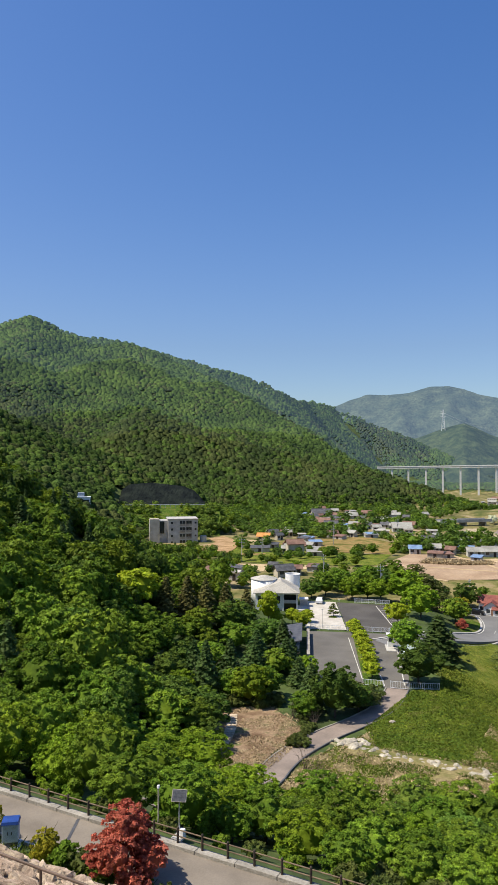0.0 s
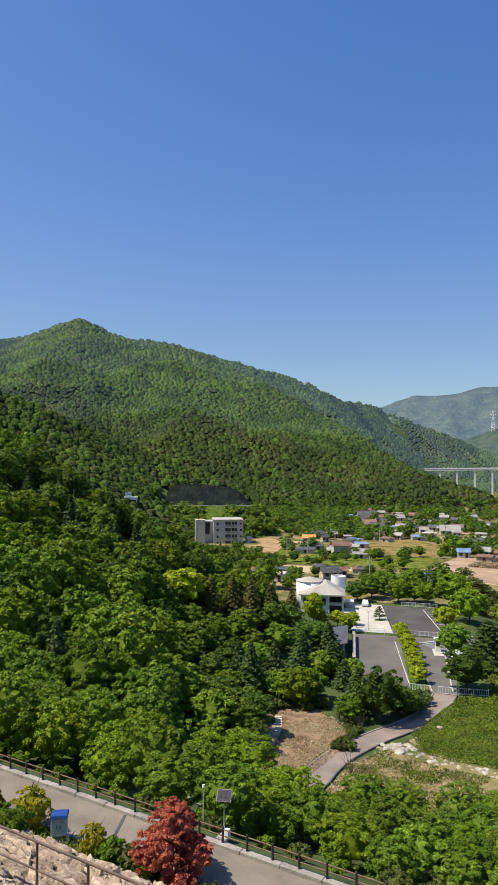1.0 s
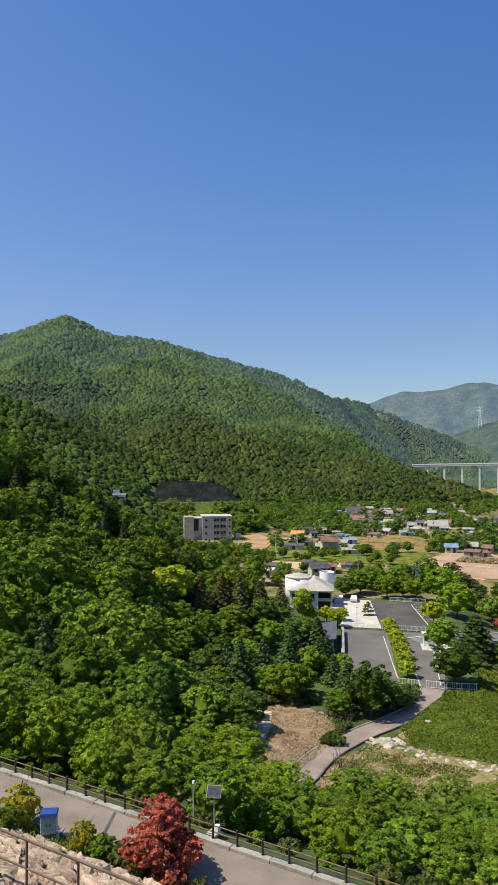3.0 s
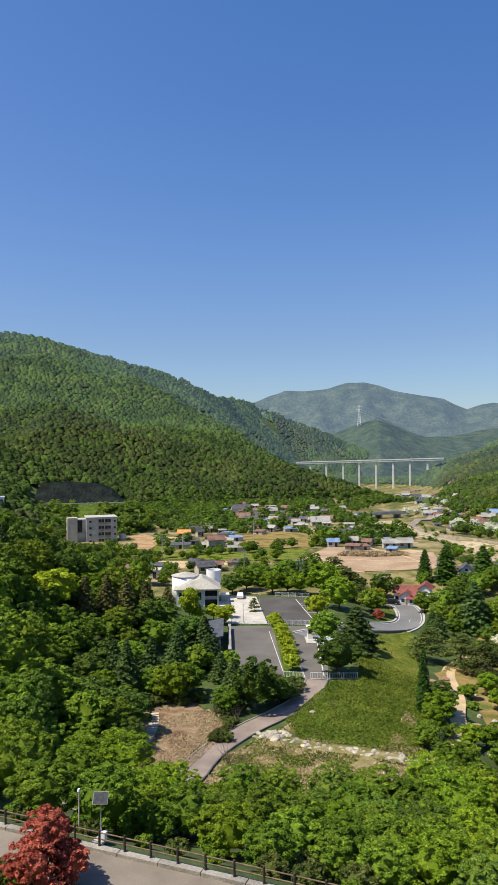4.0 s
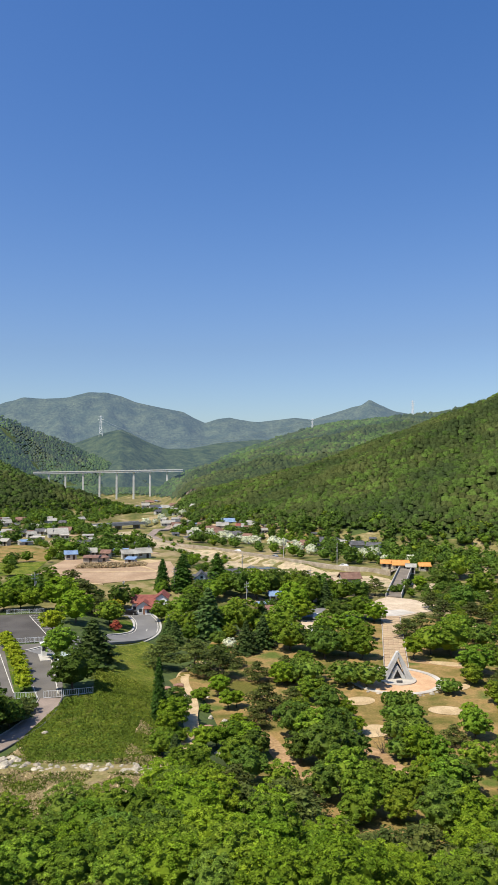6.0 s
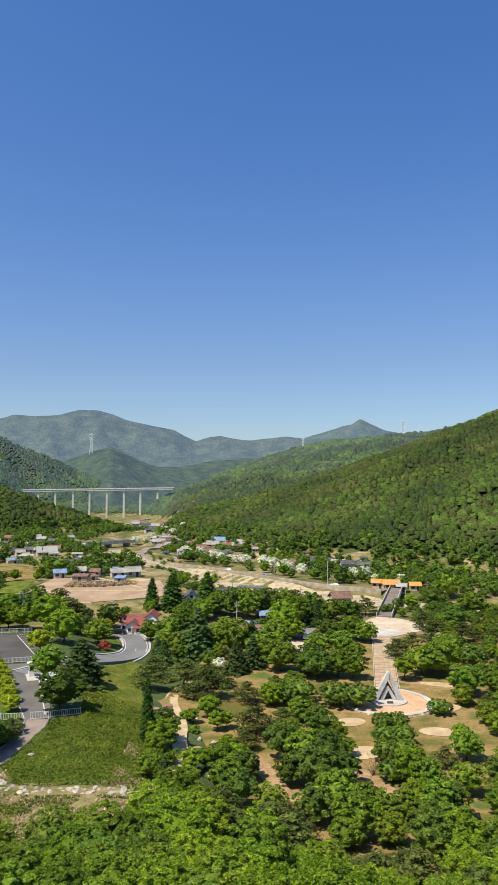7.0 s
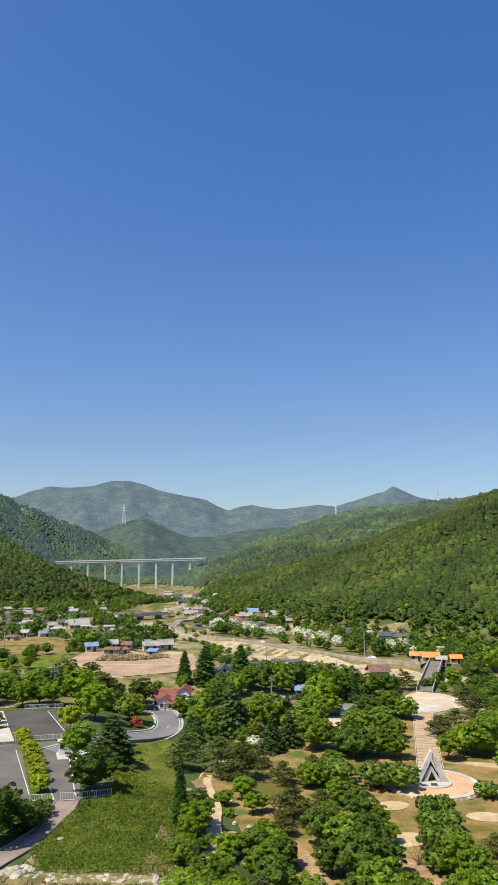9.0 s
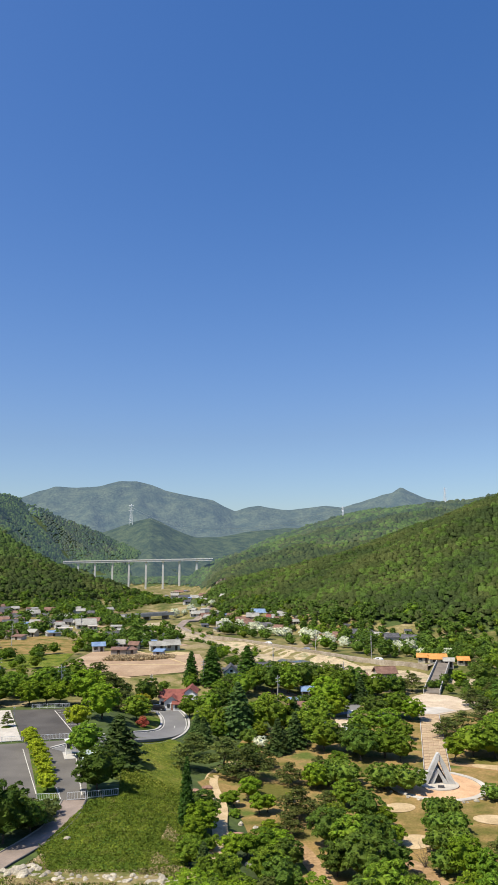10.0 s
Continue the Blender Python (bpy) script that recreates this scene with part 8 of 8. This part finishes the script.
# ---- stone steps up the dry slope ----
def steps():
    root = thing("garden_steps", pose(0, 0, 0), "pale stone steps climbing the dry slope", "steps")
    for k in range(15):
        f = k / 14
        x, y = -25.4 - 2.0 * f + 0.5 * math.sin(3 * f), 88.6 + 13.5 * f
        bm = box(-0.75, 0.75, -0.32, 0.32, -0.3, 0.16, 0.03)
        bm.transform(pose(x, y, height(x, y) + 0.12, 0, 0, 12 + 4 * math.sin(k)))
        part("step", bm, PLAZA, root)


steps()
for line in ([(-30.5, 101), (-28.6, 98), (-28.4, 93), (-29.5, 89)], [(-32.5, 102), (-30.6, 99), (-30.2, 94)]):
    tagged(ribbon("terrace_edge", round_off(line), 0.5, SAND, 0.25), kind="structure")


# ---- markings, kerbs and lines of the valley road ----
for off in (-2.8, 2.8):
    tagged(ribbon("road_edge_line", offset_line(VALLEY_ROAD, off), 0.18, PAINT_LINE, 0.12, 2.0, deep=0.0), kind="structure")
for off in (-3.5, 3.5):
    tagged(ribbon("road_kerb", offset_line(VALLEY_ROAD, off), 0.55, CONCRETE, 0.22, 2.0), kind="structure")
for k in range(8):
    a, b = VALLEY_ROAD[4 + 2 * k], VALLEY_ROAD[5 + 2 * k]
    tagged(ribbon("road_centre_dash", [a, b], 0.14, PAINT_LINE, 0.12, 2.0, deep=0.0), kind="structure")
for off in (-1.85, 1.85):
    tagged(ribbon("low_road_kerb", offset_line(LOW_ROAD, off), 0.18, CONCRETE_DARK if off < 0 else SLATE, 0.22, 2.0), kind="structure")
patch("road_island", [(10.5, 178), (14, 186), (14.5, 196), (12, 200), (8, 192), (7.5, 181)], GRASS, 0.12, 3)


def cut_slope():
    """A steep netted rock cut above the old road, its shade put into the dark colour, with its guard rail."""
    rng = random.Random(6)
    tops = [(-24.2, -3.4), (-23.8, -2.4), (-23.2, -2.0), (-21.5, -1.85), (-18.9, -2.15), (-18.07, -2.5), (-17.5, -3.1), (-17.2, -3.5)]
    az = np.linspace(-24.2, -17.2, 45)
    el = np.interp(az, [p[0] for p in tops], [p[1] for p in tops])
    verts, faces = [], []
    for a, e in zip(az, el):
        z1, z0 = rise(432, e), rise(412, -3.55)
        for k in range(9):
            f = k / 8
            verts.append((*polar(a, 412 + 20 * f + rng.uniform(-0.35, 0.35)), z0 + max(0.0, z1 - z0) * f))
    for i in range(len(az) - 1):
        for k in range(8):
            faces.append((i * 9 + k, (i + 1) * 9 + k, (i + 1) * 9 + k + 1, i * 9 + k + 1))
    tagged(link_mesh("cut_slope", verts, faces, CUT_ROCK), kind="structure")
    rail = thing("guard_rail", pose(0, 0, 0), "grey steel guard rail below the rock cut", "guard rail")
    spots = [Vector((*polar(a, 405), rise(405, -3.75))) for a in np.linspace(-24.3, -16.8, 20)]
    for p, q in zip(spots, spots[1:]):
        part("post", rod(p - Vector((0, 0, 2)), p + Vector((0, 0, 1.2)), 0.12, None, 6), GREY_STEEL, rail)
        part("rail", rod(p + Vector((0, 0, 0.9)), q + Vector((0, 0, 0.9)), 0.2, None, 6), GREY_STEEL, rail)
    bank = [(*polar(a, d), rise(d, e)) for a in np.linspace(-25, -16, 20) for d, e in ((372, -6.4), (392, -4.4), (413, -3.6))]
    tagged(link_mesh("old_road_bank", bank, [(i * 3 + k, (i + 1) * 3 + k, (i + 1) * 3 + k + 1, i * 3 + k + 1) for i in range(19) for k in range(2)], GRASS), kind="structure")


# netted rock, base colour darkened to hold the shade of the cut too
CUT_ROCK = material("shade_dark_netted_rock", (0.009, 0.012, 0.012), (0.022, 0.028, 0.023), 6, 1.0, 0.7, fine=1.0, spec=0.05)
cut_slope()
for _ in range(46):
    az, far = random.uniform(-26, -15), random.uniform(376, 402)
    x, y = polar(az, far)
    join_tree(f"far{random.randrange(2)}", x, y, random.uniform(0.35, 0.7), 1.2, store="road_trees", z=rise(far, -5.6 + (far - 376) / 40))
join_all("road_trees", "green trees and bushes below the rock cut")
tagged(ribbon("rubble_strip", offset_line(BOULDER_LINE, 1.1), 0.6, GRAVEL, 0.12, 2.0), kind="structure")
for u in (-33.6, -52.5, -15.0):
    a, b = lane_spot(u - 1.2, -0.9), lane_spot(u + 0.6, -4.4)
    tagged(ribbon("lane_joint", [(a.x, a.y), (b.x, b.y)], 0.22, SLATE, 0.075, 1.0, deep=0.0), kind="structure")
patch("hotel_earth", [(-97, 300), (-86, 283), (-77, 278), (-80, 305), (-84, 326), (-93, 345), (-100, 356), (-104, 342), (-95, 325)], EARTH, 0.3, 5)
for line in ([(12, 300), (24, 272), (30, 250)], [(-14, 264), (0, 262), (28, 256)], [(-8, 250), (-2, 240), (8, 237)]):
    tagged(ribbon("field_path", line, 1.2, SAND, 0.2, 4), kind="structure")


# ---- utility poles ----
def utility_pole(x, y, high, spin):
    root = thing("utility_pole", pose(x, y, height(x, y), 0, 0, spin), "grey concrete utility pole with cross-arms", "pole", "utility poles")
    part("pole", rod((0, 0, -0.5), (0, 0, high), 0.17, 0.1), CONCRETE, root)
    for h in (0.9, 0.78):
        arm = part("cross_arm", box(-1.1, 1.1, -0.06, 0.06, high * h, high * h + 0.12), GREY_STEEL, root)
        for k in (-0.9, 0.9):
            part("insulator", rod((k, 0, high * h + 0.12), (k, 0, high * h + 0.36), 0.07, 0.05, 6), WHITE, arm)
    part("transformer", rod((0.35, 0, high * 0.58), (0.35, 0, high * 0.68), 0.26, None, 10), GREY_STEEL, root)


utility_pole(-66.2, 260.8, 9, 15)
utility_pole(-30.5, 225.7, 8, 52)
utility_pole(-11.7, 207.4, 8, 29)
utility_pole(13.3, 218.4, 7, 66)
utility_pole(49.3, 209.2, 8, 43)
utility_pole(75.0, 226.3, 9, 20)
utility_pole(-60.7, 271.4, 8, 57)
utility_pole(-12.9, 385.7, 9, 34)
utility_pole(60, 262, 9, 71)
utility_pole(-40, 330, 9, 48)
utility_pole(96, 330, 10, 25)
utility_pole(112, 300, 10, 62)
utility_pole(30, 228, 8, 39)


# ---- cars by the park court ----
car(64.9, 190.7, 70, CAR_WHITE, "white")
car(66.2, 181.8, 75, CAR_WHITE, "white")
car(69, 183, 75, CAR_GREY, "silver")
car(55.1, 179.8, 60, CAR_WHITE, "white")
car(57.6, 172.9, 50, CAR_WHITE, "white")
car(72, 186, 75, CAR_WHITE, "white")
car(112, 292, 118, CAR_WHITE, "white")
car(92, 332, 114, CAR_GREY, "silver")
car(80, 360, 112, CAR_WHITE, "white")
car(-26.5, 188, 95, CAR_WHITE, "white")


def lot_shed():
    """A long low shed with a dark roof beside the car park's wall."""
    root = thing("long_shed", pose(-26.2, 143.5, 0, 0, 0, 9), "long low shed with a dark sloping roof", "shed")
    part("wall", box(-1.9, 1.9, -7, 7, -0.3, 2.1), GREY_WALL, root)
    bm = box(-2.4, 2.4, -7.5, 7.5, 2.1, 2.3)
    for v in bm.verts:
        v.co.z += 0.18 * (v.co.x + 2.4)
    part("roof", bm, SLATE, root)
    for y0 in (-4.5, 0, 4.5):
        part("window", box(1.9, 1.95, y0 - 0.7, y0 + 0.7, 0.9, 1.7), GLASS, root)


lot_shed()


# ---- sheds, plots and clutter between the houses ----
def garden_shed(x, y, w, d, high, spin, roof_mat, wall_mat):
    z = min(height(x + a * w / 2, y + b * d / 2) for a in (-1, 1) for b in (-1, 1))
    words = {BROWN_ROOF: "brown", GREY_ROOF: "grey", BLUE_ROOF: "faded blue", BLACK_ROOF: "dark"}
    root = thing("garden_shed", pose(x, y, z, 0, 0, spin), f"low farm shed with a sloping {words[roof_mat]} roof", "shed", "village sheds")
    part("wall", prism_side(w, d, high), wall_mat, root)
    bm = bmesh.new()
    q = [(-w / 2 - 0.3, -d / 2 - 0.4, high * 0.8 - 0.05), (w / 2 + 0.3, -d / 2 - 0.4, high * 0.8 - 0.05), (w / 2 + 0.3, d / 2 + 0.3, high + 0.12), (-w / 2 - 0.3, d / 2 + 0.3, high + 0.12)]
    lo, hi = [bm.verts.new(p) for p in q], [bm.verts.new((p[0], p[1], p[2] + 0.12)) for p in q]
    bm.faces.new(hi), bm.faces.new(lo[::-1])
    for i in range(4):
        bm.faces.new((lo[i], lo[(i + 1) % 4], hi[(i + 1) % 4], hi[i]))
    bmesh.ops.recalc_face_normals(bm, faces=bm.faces)
    part("roof", bm, roof_mat, root)
    part("door", box(-0.6, 0.6, -d / 2 - 0.06, -d / 2, 0.0, high * 0.72), DARK_POST, root)


def prism_side(w, d, high):
    bm = bmesh.new()
    ring = [(-d / 2, -0.5), (d / 2, -0.5), (d / 2, high), (-d / 2, high * 0.8)]
    a, b = [bm.verts.new((-w / 2, p[0], p[1])) for p in ring], [bm.verts.new((w / 2, p[0], p[1])) for p in ring]
    bm.faces.new(a), bm.faces.new(b[::-1])
    for i in range(4):
        bm.faces.new((a[i], a[(i + 1) % 4], b[(i + 1) % 4], b[i]))
    bmesh.ops.recalc_face_normals(bm, faces=bm.faces)
    return bm


rng = random.Random(12)
HOMES = [o.matrix_basis.translation.copy() for o in scene.objects if o.parent is None and o.name.split(".")[0] == "house"]
for home in HOMES:
    for _ in range(2):
        turn, reach = rng.uniform(0, 6.28), rng.uniform(9, 16)
        sx, sy = home.x + math.cos(turn) * reach, home.y + math.sin(turn) * reach
        if min((Vector((sx, sy, 0)) - Vector((h.x, h.y, 0))).length for h in HOMES) > 8 and along(np.array([sx]), np.array([sy]), RIVER)[0][0] > 24 and along(np.array([sx]), np.array([sy]), BRIDGE_ROAD)[0][0] > 6 and math.hypot(sx - 130, sy - 270) > 32 and rng.random() < 0.75:
            garden_shed(sx, sy, rng.uniform(3.5, 8), rng.uniform(2.8, 4.5), rng.uniform(1.9, 2.6), rng.uniform(-30, 30), rng.choice((BROWN_ROOF, GREY_ROOF, BLACK_ROOF, GREY_ROOF, BROWN_ROOF, BLACK_ROOF, BLUE_ROOF)), rng.choice((WASHED, CREAM, GREY_WALL, CONCRETE_DARK)))
for home in HOMES[::2]:
    turn, reach, w, d = rng.uniform(0, 3.14), rng.uniform(12, 22), rng.uniform(5, 11), rng.uniform(4, 8)
    c = Vector((home.x + math.cos(turn * 2) * reach, home.y + math.sin(turn * 2) * reach))
    if along(np.array([c.x]), np.array([c.y]), RIVER)[0][0] > 32 and along(np.array([c.x]), np.array([c.y]), BRIDGE_ROAD)[0][0] > 14:
        ring = [(c.x + w * math.cos(t) * math.cos(turn) - d * math.sin(t) * math.sin(turn), c.y + w * math.cos(t) * math.sin(turn) + d * math.sin(t) * math.cos(turn)) for t in (0.7, 2.3, 3.9, 5.5)]
        patch("garden_plot", ring, rng.choice((SOIL, SAND, GRASS, LAWN_DRY, SOIL, MEADOW)), 0.14, 4)


for _ in range(240):
    a, d = rng.uniform(-25.2, -16.2), rng.uniform(368, 410)
    e = float(np.interp(d, (372, 392, 413), (-6.4, -4.4, -3.6)))
    if not -20.8 < a < -19.2 or d < 388:
        join_tree(rng.choice(("dot0", "dot1", "dot2", "dot1")), *polar(a, d), rng.uniform(0.25, 0.6) * (1.3 if d < 385 else 0.85), rng.uniform(1.1, 1.8), store="bank_shrubs", z=rise(d, e) - 0.4)
join_all("bank_shrubs", "green shrubs on the bank below the old road")

x, y = scatter(-20, 210, 205, 480, 6.5, 44)
d, = along(x, y, RIVER)
keep = (d > 4) & (d < 21) & (rough(x, y, 16, 45) > 0.15) & (along(x, y, BRIDGE_ROAD)[0] > 5) & (np.abs((x - 115.7) * 0.874 - (y - 244) * 0.486) > 7)
for i in np.flatnonzero(keep):
    join_tree(rng.choice(("dot0", "dot1", "dot2")), x[i], y[i], rng.uniform(0.12, 0.34), rng.uniform(1.2, 2.0), store="river_shrubs")
join_all("river_shrubs", "low green shrubs growing on the gravel river bed")
